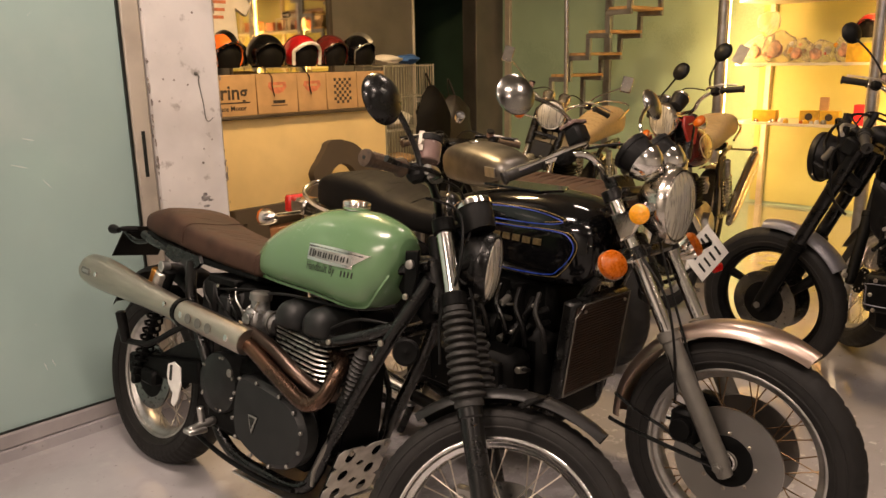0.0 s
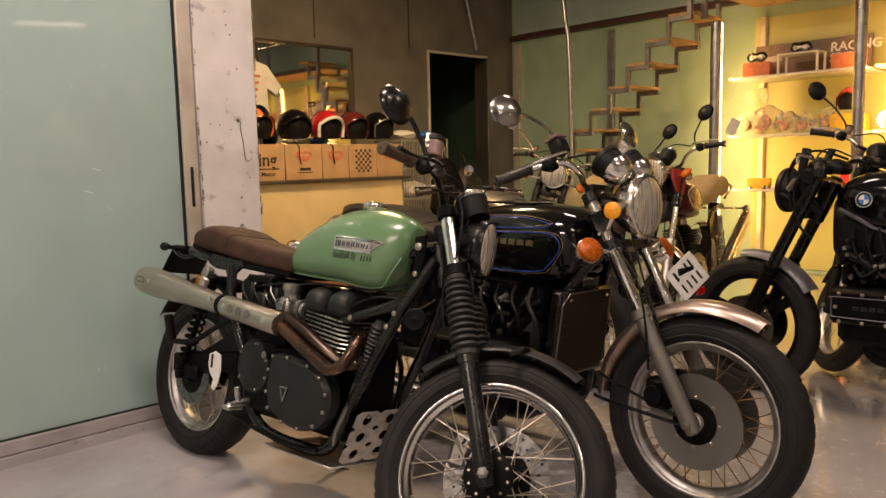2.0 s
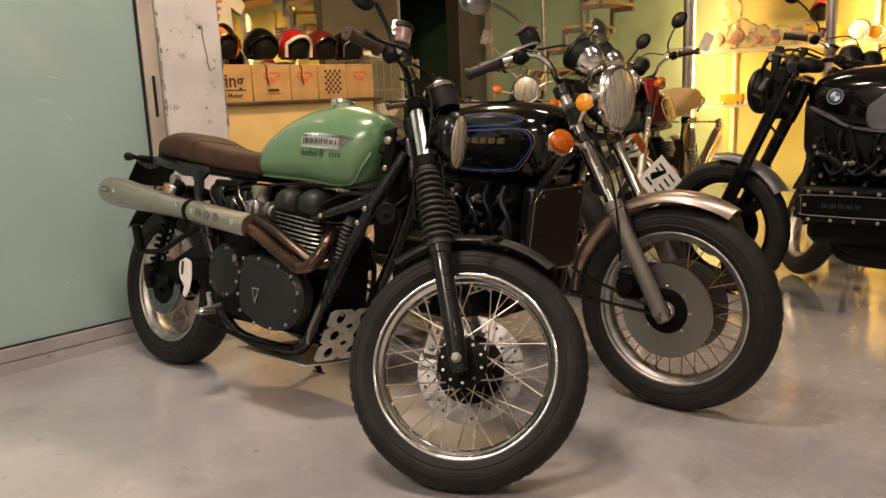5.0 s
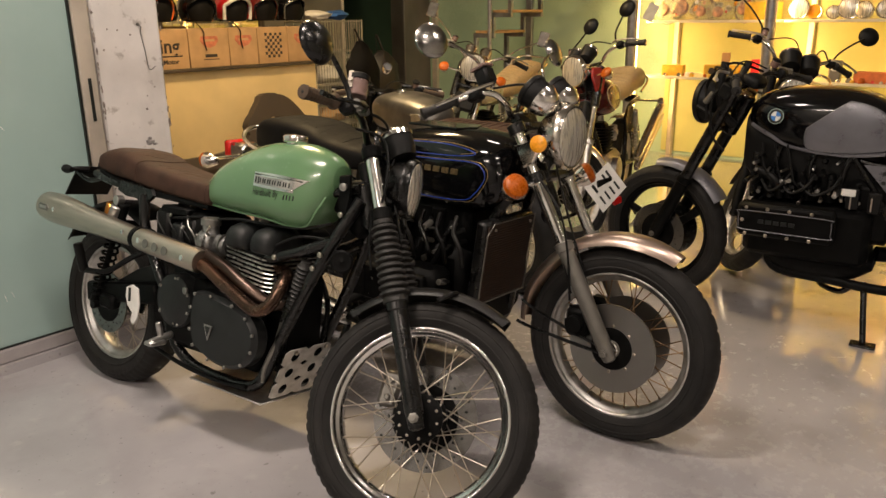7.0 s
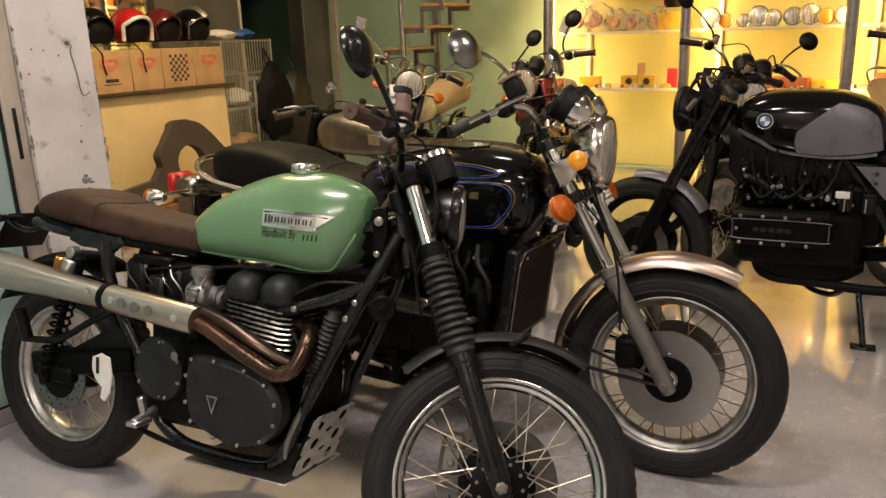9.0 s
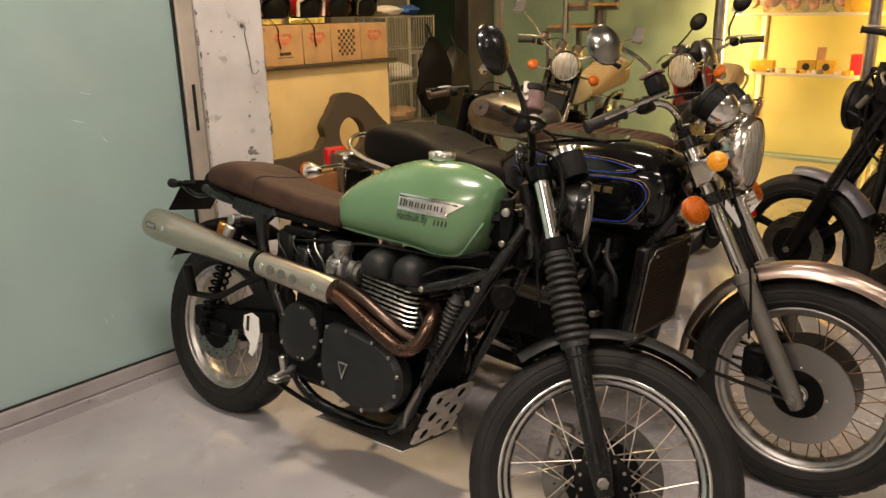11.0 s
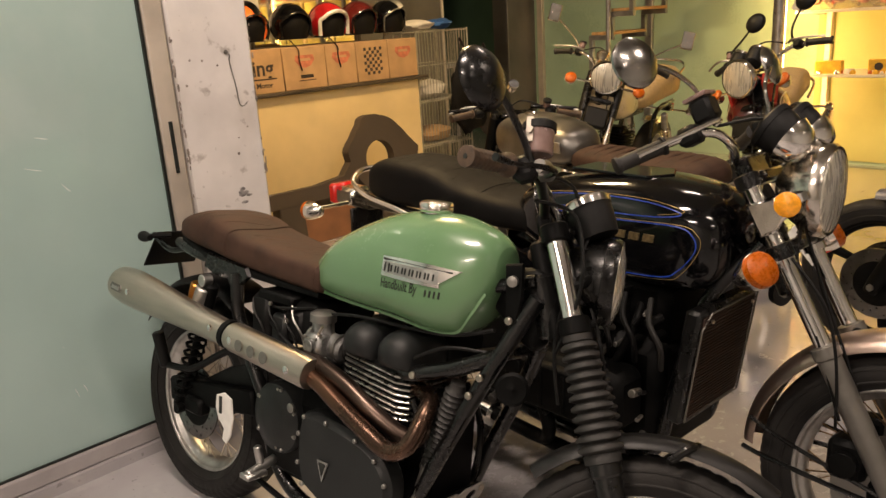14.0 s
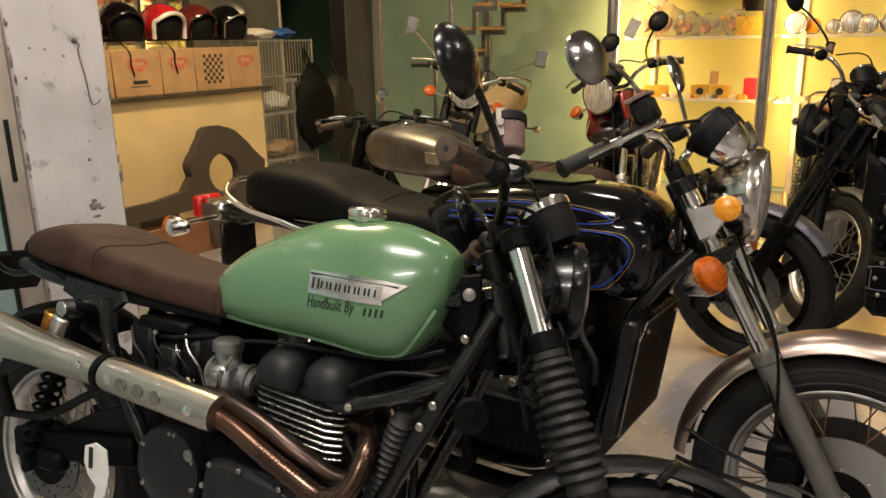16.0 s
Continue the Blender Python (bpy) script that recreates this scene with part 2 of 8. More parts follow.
GRIP_B = stuff("brown_grip_rubber", (0.060, 0.037, 0.021), 0.72, 0, 0.2, 60, 0.4, 300)
GREEN = stuff("green_tank_paint", (0.112, 0.215, 0.105), 0.25, 0, 0.02, 3, 0.0, coat=0.4, rvar=0.05)
BROWN = stuff("brown_leather", (0.046, 0.025, 0.017), 0.72, 0, 0.18, 16, 0.35, 330, spec=0.2)
BLKLEATHER = stuff("black_vinyl", (0.0056, 0.0049, 0.0045), 0.62, 0, 0.2, 16, 0.3, 330, spec=0.11)
AMBER = stuff("amber_lens", (0.40, 0.085, 0.001), 0.30, 0, 0.12, 120, 0.4, 260, spec=0.3)
YAMBER = stuff("yellow_reflector", (0.78, 0.32, 0.012), 0.2, 0, 0.1, 120, 0.4, 260, coat=0.5)
RED = stuff("red_lens", (0.5, 0.012, 0.01), 0.18, 0, 0.1, 120, 0.3, 260, coat=0.6)
GLASSL = stuff("lamp_glass", (0.66, 0.63, 0.55), 0.28, 0.45, 0.04, 90, 0.015, 90, coat=1.0, rvar=0.06, tint=(0.56, 0.535, 0.465), stretch=(0.15, 1.0, 0.12))
MIRB = stuff("dull_chrome_back", (0.40, 0.39, 0.37), 0.20, 1, 0.15, 14, 0.03, rvar=0.08)
RIMC = stuff("polished_wheel_rim", (0.80, 0.795, 0.785), 0.15, 1, 0.04, 25, 0.0, rvar=0.03)
MIRROR = stuff("mirror_glass", (0.75, 0.75, 0.74), 0.05, 1, 0.03, 10, 0.0, rvar=0.03)
WHITEP = stuff("white_paint", (0.72, 0.71, 0.68), 0.4, 0, 0.06, 20, 0.05)
DIAL = stuff("dial_face", (0.03, 0.03, 0.03), 0.35, 0, 0.1, 40, 0.0)
BLUE = stuff("blue_line", (0.02, 0.06, 0.42), 0.3, 0, 0.05, 20, 0)
DULLGOLD = stuff("worn_gold_letters", (0.20, 0.145, 0.07), 0.45, 0.6, 0.3, 90, 0)
GOLD = stuff("gold_line", (0.45, 0.30, 0.10), 0.35, 0.5, 0.05, 20, 0)
DARKTANK = stuff("bare_steel_tank", (0.19, 0.18, 0.165), 0.40, 0.9, 0.2, 7, 0.05)
CREAM = stuff("cream_paint", (0.55, 0.47, 0.30), 0.3, 0, 0.06, 8, 0.02, coat=0.4)
MAROON = stuff("red_paint", (0.32, 0.02, 0.015), 0.2, 0, 0.06, 8, 0.01, coat=0.7)
TAN = stuff("tan_ribbed_vinyl", (0.40, 0.29, 0.15), 0.55, 0, 0.07, 40, 0.4, 200)
GREYPANEL = stuff("satin_grey_panel", (0.15, 0.15, 0.17), 0.32, 0.3, 0.08, 12, 0.05)
SMOKE = stuff("brake_fluid_pot", (0.30, 0.20, 0.18), 0.22, 0, 0.1, 30, 0.0, trans=0.35)
RADI = stuff("radiator_mesh", (0.040, 0.022, 0.014), 0.6, 0.3, 0.3, 50, 0.5, 500)
COPFIN = stuff("polished_fin_edge", (0.62, 0.60, 0.56), 0.3, 1, 0.1, 60, 0.05)
SILVERCAP = stuff("dull_silver", (0.30, 0.29, 0.27), 0.4, 0.9, 0.05, 20, 0.02)
INK = stuff("dark_ink", (0.006, 0.008, 0.006), 0.5, 0, 0.1, 60, 0)


# ---- motorcycle parts ----
def rot_y(a):
    return Matrix.Rotation(a, 4, "Y")


def wheel(root, m, R=0.33, w=0.052, rr=0.248, rim=CHROME, n=36, hubm=MATT, discs=(), fl=0.062, hw=0.045, cast=False, knob=0, label="", spoke_m=None, drilled=True):
    hub = part("wheel", lathe([(-hw - 0.012, 0.02), (-hw - 0.01, fl * 0.8), (-hw - 0.004, fl + 0.008), (-hw + 0.006, fl + 0.008), (-hw + 0.012, fl * 0.62), (0, fl * 0.5), (hw - 0.012, fl * 0.62), (hw - 0.006, fl + 0.008), (hw + 0.004, fl + 0.008), (hw + 0.01, fl * 0.8), (hw + 0.012, 0.02)], 36).at(m @ AX_Y), hubm, root, label)
    half = [(0.62, rr - 0.004), (0.92, rr + 0.016), (1.0, rr + (R - rr) * 0.42), (0.96, rr + (R - rr) * 0.66), (0.80, R - 0.016), (0.46, R - 0.004), (0.0, R)]
    prof = [(-w * a, r) for a, r in half] + [(w * a, r) for a, r in half[-2::-1]]
    ny = len(prof)

    def tread(k, i):
        if knob and i in (3, 4, ny - 4, ny - 5):
            return 0.0085 * knob if k % 4 == 0 else 0.0
        if knob and i in (5, ny - 6):
            return 0.0075 * knob if k % 4 == 2 else 0.0
        if knob and i == 6:
            return 0.0065 * knob if k % 4 == 0 else 0.0
        if i in (4, 5, ny - 5, ny - 6):
            return 0.005 if (k + i) % 7 == 0 else 0.0
        return 0.0

    part("tyre", lathe(prof, 252, True, tread).at(m @ AX_Y), RUBBER, hub, "worn black rubber tyre with tread grooves", 50)
    for s in (-1, 1):
        q = rr + (R - rr) * 0.60
        part("sidewall_ridge", lathe([(s * w * 0.94, rr + 0.019), (s * w * 0.985, rr + 0.020), (s * w * 0.995, rr + 0.023), (s * w * 0.96, rr + 0.026)], 84, True).at(m @ AX_Y) + lathe([(s * w * 0.95, q - 0.003), (s * w * 1.005, q - 0.001), (s * w * 1.003, q + 0.0015), (s * w * 0.94, q + 0.003)], 84, True).at(m @ AX_Y), RUBBER, hub)
    e = 0.64 * w
    lip = [(-e + 0.001, rr + 0.005), (-e - 0.0025, rr + 0.003), (-e - 0.0045, rr - 0.001), (-e - 0.004, rr - 0.005), (-e - 0.001, rr - 0.0085), (-e * 0.92, rr - 0.0095), (-e * 0.84, rr - 0.0105), (-e * 0.76, rr - 0.0140), (-e * 0.66, rr - 0.0200), (-e * 0.52, rr - 0.0255), (-e * 0.25, rr - 0.0285)]
    part("rim", lathe(lip + [(-y, r) for y, r in lip[::-1]] + [(e * 0.6, rr - 0.004), (-e * 0.6, rr - 0.004)], 72, True).at(m @ AX_Y), rim, hub, "bright metal wheel rim")
    for side, r in discs:
        y = side * (hw + 0.022)
        part("brake_disc", lathe([(y - 0.003, r), (y + 0.003, r), (y + 0.003, r * (0.60 if drilled else 0.45)), (y - 0.003, r * (0.60 if drilled else 0.45))], 56, True).at(m @ AX_Y), DISC if drilled else DISCB, hub, "steel brake disc")
        part("disc_carrier", lathe([(y - 0.004, r * (0.64 if drilled else 0.48)), (y + 0.004, r * (0.64 if drilled else 0.48)), (y + 0.006, r * 0.44), (y + 0.004, 0.03), (y - 0.004, 0.03), (y - 0.006, r * 0.44)], 30, True).at(m @ AX_Y), MATT, hub)
        if drilled:
            hole = mesh_of("disc_hole", lathe([(y - 0.0036, 0.0), (y - 0.0036, 0.0042), (y + 0.0036, 0.0042), (y + 0.0036, 0.0)], 8), INK)
            for k in range(30):
                a = 2 * math.pi * k / 30
                q = r * (0.90, 0.80, 0.70)[k % 3]
                ho = new("disc_hole", hole)
                ho.parent = hub
                ho.matrix_local = m @ AX_Y @ Matrix.Translation((q * math.cos(a), q * math.sin(a), 0))
    part("hub_bolts", sum((bolts([m @ AX_Y @ Vector((fl * 0.9 * math.cos(k * math.pi / 5), fl * 0.9 * math.sin(k * math.pi / 5), s * (hw + 0.003)))], 0.005, 0.008, (m.to_3x3() @ Vector((0, s, 0)))) for k in range(10) for s in (-1, 1)), G()), STEEL, hub)
    if cast:
        for k in range(3):
            a = 2 * math.pi * k / 3 + 0.4
            g = tube([(0.05 * math.cos(a), 0, 0.05 * math.sin(a)), (0.14 * math.cos(a + 0.06), 0, 0.14 * math.sin(a + 0.06)), ((rr - 0.015) * math.cos(a), 0, (rr - 0.015) * math.sin(a))], [0.034, 0.022, 0.03], 10, 4, 0.7)
            part("spoke", g.at(m), rim, hub)
        return hub
    shared = {}
    for k in range(n):
        s, d = (-1 if k % 2 else 1), (-1 if (k // 2) % 2 else 1)
        if (s, d) not in shared:
            a = d * radians(46)
            p = Vector((fl * math.sin(-a * 0.6), s * hw, fl * math.cos(-a * 0.6)))
            q = Vector(((rr - 0.016) * math.sin(a * 0.36), s * 0.010, (rr - 0.016) * math.cos(a * 0.36)))
            shared[s, d] = mesh_of("spoke", rod(p, q, 0.0019, 6) + rod(q + (p - q) * 0.09, q, 0.0032, 6), spoke_m or STEEL)
        ob = new("spoke", shared[s, d])
        ob.parent = hub
        ob.matrix_local = m @ rot_y(2 * math.pi * k / n)
    return hub


def fork(root, f, lat, top, r=0.021, stan=CHROME, slider=MATT, low=0.0, split=0.36, gaiter=None, rl=0.030):
    for s in (-1, 1):
        y = s * lat
        leg = part("fork_leg", rod((0, y, split - 0.03), (0, y, top), r, 18).at(f), stan, root, "polished fork tube")
        part("fork_slider", lathe([(low - 0.035, 0.012), (low - 0.03, rl * 0.8), (low + 0.02, rl), (split * 0.5, rl), (split - 0.03, rl * 1.02), (split - 0.025, rl * 1.18), (split, rl * 1.18), (split + 0.004, rl * 0.8)], 20).at(f @ Matrix.Translation((0, y, 0))), slider, leg)
        part("axle_nut", lathe([(0, 0.015), (0.008, 0.015), (0.009, 0.010), (0.013, 0.009)], 6).at(f @ align((0, s * (lat + rl * 0.88), 0), (0, s, 0))), GREYFORK, leg)
        if gaiter:
            z0, z1, n = gaiter
            prof = []
            for i in range(n):
                a = z0 + (z1 - z0) * i / n
                h = (z1 - z0) / n
                big = 0.044 - 0.008 * i / n
                prof += [(a, big - 0.011), (a + h * 0.3, big), (a + h * 0.6, big), (a + h * 0.95, big - 0.011)]
            part("fork_gaiter", lathe([(z0 - 0.02, 0.030), (z0 - 0.018, 0.036), (z0 - 0.004, 0.036)] + prof + [(z1, 0.030), (z1 + 0.035, 0.029), (z1 + 0.036, 0.022)], 24).at(f @ Matrix.Translation((0, y, 0))), GRIP_R, leg, "ribbed black rubber fork gaiter", 60)


def clamp(root, f, lat, z, t=0.03, m=MATT, r=0.034):
    g = box((0, 0, z), (0.055, lat * 1.5, t), 0.008)
    for s in (-1, 1):
        g = g + lathe([(z - t * 0.6, r * 0.9), (z - t * 0.5, r), (z + t * 0.5, r), (z + t * 0.6, r * 0.9)], 20).at(Matrix.Translation((0, s * lat, 0)))
        g = g + bolts([(0.03, s * lat * 0.8, z)], 0.006, 0.01, (1, 0, 0))
    part("fork_clamp", g.at(f), m, root)


def headlight(root, m, r=0.09, depth=0.12, bowl=BLACK, rim=CHROME, label="round headlight"):
    """Looks along +x of m; m sits at the glass."""
    k = m @ pose(0, 0, 0, 0, 90, 0)
    h = part("headlight", lathe([(-depth, 0.012), (-depth * 0.96, r * 0.34), (-depth * 0.78, r * 0.66), (-depth * 0.45, r * 0.90), (-0.02, r * 0.985), (-0.016, r * 0.9)], 40).at(k), bowl, root, label)
    part("headlight_rim", lathe([(-0.026, r * 0.99), (-0.024, r * 1.05), (-0.006, r * 1.05), (0.003, r * 0.99), (0.002, r * 0.93), (-0.010, r * 0.94)], 44, True).at(k), rim, h)
    part("lens", lathe([(-0.006, r * 0.95), (0.004, r * 0.90), (0.012, r * 0.6), (0.015, r * 0.25), (0.0155, 0.0)], 40).at(k), GLASSL, h, "fluted clear headlight glass")
    return h


def indicator(root, m, p, d, stem, r=0.03, lens=AMBER, body=CHROME, long=0.05):
    """A lamp at p that shines along d, on a stem from the point stem."""
    st = part("indicator", rod(stem, p, 0.008, 8).at(m) + lathe([(-long * 0.8, 0.010), (-long * 0.7, r * 0.6), (-long * 0.2, r), (0, r * 1.04)], 24).at(m @ align(p, d)), body, root, "indicator lamp on a short stem")
    part("lens", lathe([(0, r * 1.0), (long * 0.18, r * 0.97), (long * 0.30, r * 0.7), (long * 0.34, 0)], 24).at(m @ align(p, d)), lens, st, "orange indicator lens")


def gauge(root, m, r=0.045, h=0.07, cup=BLACK, ring=CHROME):
    """A dial that looks along +z of m."""
    g = part("gauge", lathe([(-h, r * 0.5), (-h * 0.96, r * 0.86), (-h * 0.6, r * 0.97), (-0.006, r)], 32).at(m), cup, root, "round instrument")
    part("bezel", lathe([(-0.016, r * 1.0), (-0.016, r * 1.05), (-0.002, r * 1.06), (0.003, r * 0.98), (0.0, r * 0.92), (-0.006, r * 0.93)], 36, True).at(m), ring, g)
    part("dial", lathe([(-0.005, r * 0.95), (-0.003, 0.0)], 32).at(m), DIAL, g)
    return g


def mirror(root, m, c, d, r, line, body=BLACK, rs=0.006, shell=0.03, square=None):
    """A mirror at c whose glass looks along d, on a bent stem."""
    st = part("mirror", tube(line, rs, 8).at(m), body, root, "rear-view mirror on a bent stem")
    if square:
        hx, hy = square
        k = m @ align(c, d)
        part("mirror_shell", box((0, 0, -0.011), (hx, hy, 0.022), 0.008).at(k), body, st)
        part("mirror_glass", box((0, 0, 0.002), (hx * 0.9, hy * 0.88, 0.003), 0.001).at(k), MIRROR, st)
        return st
    k = m @ align(c, d)
    part("mirror_shell", lathe([(-shell, 0.004), (-shell * 0.9, r * 0.4), (-shell * 0.6, r * 0.78), (-shell * 0.2, r * 0.98), (0.002, r), (0.004, r * 0.95)], 36).at(k), body, st)
    part("mirror_glass", lathe([(0.003, r * 0.94), (0.0055, r * 0.90), (0.006, 0)], 36).at(k), MIRROR, st)
    return st


def grip(root, m, p, q, mat=GRIP_R, r=0.017):
    g = lathe([(0, r * 0.6), (0.002, r * 1.25), (0.010, r * 1.25)] + [(0.014 + 0.006 * i + e, r * (1.0 + 0.06 * (e == 0))) for i in range(17) for e in (0, 0.003)] + [(0.118, r * 1.0), (0.120, r * 1.35), (0.126, r * 1.35), (0.127, r * 0.7)], 18)
    part("handlebar_grip", g.at(m @ align(p, Vector(q) - Vector(p))), mat, root, "ribbed rubber handlebar grip", 60)


def lever(root, m, pts, mat=ALU):
    part("lever", tube(pts, [0.007, 0.006, 0.006, 0.005, 0.008], 8).at(m), mat, root, "metal hand lever")


def pot(root, m, c, r=0.022, h=0.045):
    k = m @ Matrix.Translation(c)
    b = part("brake_reservoir", lathe([(0, r * 0.86), (0.003, r * 0.95), (h * 0.8, r)], 24).at(k), SMOKE, root, "translucent brake fluid pot")
    part("cap", lathe([(h * 0.8, r * 1.05), (h * 0.82, r * 1.12), (h * 1.05, r * 1.12), (h * 1.1, r * 1.0)], 24).at(k), PLASTIC, b)


def shock(root, p, q, r=0.03, spring=MATT, body=ALU, top=0.3):
    p, q = Vector(p), Vector(q)
    d = q - p
    s = part("shock_absorber", rod(p, p + d * top, r * 0.8, 16) + rod(p + d * 0.2, q, r * 0.4, 12) + rod(q - d * 0.1, q, r * 0.8, 14), body, root, "rear shock absorber")
    n = 9
    side = d.orthogonal().normalized()
    up = d.normalized().cross(side)
    pts = []
    for i in range(n * 8 + 1):
        a = i * math.pi / 4
        pts.append(p + d * (top + (0.9 - top) * i / (n * 8)) + (side * math.cos(a) + up * math.sin(a)) * r)
    part("spring", tube(pts, 0.005, 6, 1), spring, s)


def cables(root, m, lines, r=0.004, mat=PLASTIC):
    for pts in lines:
        part("cable", tube(pts, r, 6, 8).at(m), mat, root)


def on_side(g, x, z, side=-1, lift=0.001):
    """The point where the side of a lofted body lies at x, z."""
    hit = TREES[id(g)].ray_cast(Vector((x, side * 0.6, z)), Vector((0, -side, 0)))
    return Vector((x, hit[0].y + side * lift, z)) if hit[0] else Vector((x, side * 0.1, z))


from mathutils.bvhtree import BVHTree
TREES = {}


def tank_tree(g):
    TREES[id(g)] = BVHTree.FromPolygons([Vector(p) for p in g.v], g.f)
    return g


def side_patch(g, outline, t=0.004, side=-1, lift=0.0):
    """A thin plate that follows the side of a body within an outline in x, z."""
    n = len(outline)
    cx, cz = sum(p[0] for p in outline) / n, sum(p[1] for p in outline) / n
    v, f = [], []
    rings = (1.0, 0.66, 0.33)
    for k in rings:
        for x, z in outline:
            v.append(tuple(on_side(g, cx + (x - cx) * k, cz + (z - cz) * k, side, lift + t)))
    v.append(tuple(on_side(g, cx, cz, side, lift + t)))
    for x, z in outline:
        v.append(tuple(on_side(g, cx + (x - cx) * 1.04, cz + (z - cz) * 1.04, side, lift - 0.002)))
    for r in range(2):
        for i in range(n):
            j = (i + 1) % n
            f.append((r * n + i, r * n + j, (r + 1) * n + j, (r + 1) * n + i))
    for i in range(n):
        j = (i + 1) % n
        f.append((2 * n + i, 2 * n + j, 3 * n))
        f.append((i, j, 3 * n + 1 + j, 3 * n + 1 + i))
    return G(v, f)


def side_line(g, pts, r, side=-1, n=8):
    line = curve_points([(x, 0, z) for x, z in pts], n)
    return tube([on_side(g, p.x, p.z, side, r * 0.3) for p in line], r, 6, 1)


def girth_line(g, pts, axis_z, r, n=6, sink=0.3):
    """A line round a body: pts of (x, angle in degrees), 0 to the left side and 90 to the top."""
    line = []
    for p in curve_points([(x, a, 0) for x, a in pts], n):
        d = Vector((0, math.cos(math.radians(p.y)), math.sin(math.radians(p.y))))
        o = Vector((p.x, 0, axis_z))
        hit = TREES[id(g)].ray_cast(o + d * 0.5, -d)
        if hit[0]:
            line.append(hit[0] - d * r * sink)
    return tube(line, r, 6, 1)


def bars(f, ctrl, r=0.011):
    """A handlebar from the middle outwards, mirrored."""
    pts = [(x, -y, z) for x, y, z in reversed(ctrl)] + [(x, y, z) for x, y, z in ctrl[(1 if ctrl[0][1] == 0 else 0):]]
    return tube(pts, r, 12, 6).at(f)


def letters(body, size, m, root, g, x, z, side=-1, slant=0.0):
    """Handwriting laid on the side of a body."""
    cu = bpy.data.curves.new("writing", "FONT")
    cu.body, cu.size, cu.shear = body, size, slant
    cu.resolution_u = 3
    cu.offset = 0.0001
    ob = bpy.data.objects.new("writing", cu)
    scene.collection.objects.link(ob)
    me = bpy.data.meshes.new_from_object(ob.evaluated_get(bpy.context.evaluated_depsgraph_get()))
    bpy.data.objects.remove(ob)
    for p in me.vertices:
        s = on_side(g, x + p.co.x * 0.92, z + p.co.y * 1.5, side, 0.0012)
        p.co = s
    me.materials.append(m)
    w = new("writing", me)
    w.parent = root
    return tagged(w, "thin dark handwriting")


def perforated(w, h, nx, nz, r, t=0.003):
    """A plate in y, z with round holes."""
    v, f = [], []
    cw, ch = w / nx, h / nz
    for i in range(nx):
        for j in range(nz):
            cy, cz = -w / 2 + cw * (i + 0.5), -h / 2 + ch * (j + 0.5)
            base = len(v)
            for x in (-t / 2, t / 2):
                for k in range(16):
                    a = 2 * math.pi * k / 16 + math.pi / 16
                    ca, sa = math.cos(a), math.sin(a)
                    q = 0.5 / max(abs(ca), abs(sa))
                    v.append((x, cy + ca * q * cw, cz + sa * q * ch))
                for k in range(16):
                    a = 2 * math.pi * k / 16 + math.pi / 16
                    v.append((x, cy + r * math.cos(a), cz + r * math.sin(a)))
            for k in range(16):
                l = (k + 1) % 16
                f += [(base + k, base + l, base + 16 + l, base + 16 + k), (base + 32 + k, base + 48 + k, base + 48 + l, base + 32 + l), (base + 16 + k, base + 16 + l, base + 48 + l, base + 48 + k), (base + k, base + 32 + k, base + 32 + l, base + l)]
    keys, same = {}, []
    for p in v:
        same.append(keys.setdefault(tuple(round(c, 5) for c in p), len(keys)))
    return G([tuple(k) for k in keys], [tuple(same[q] for q in face) for face in f if len({same[q] for q in face}) == len(face)])


def bike_pose(x, y, head, lean):
    return pose(x, y, 0, 0, 0, head) @ pose(0, 0, 0, lean)


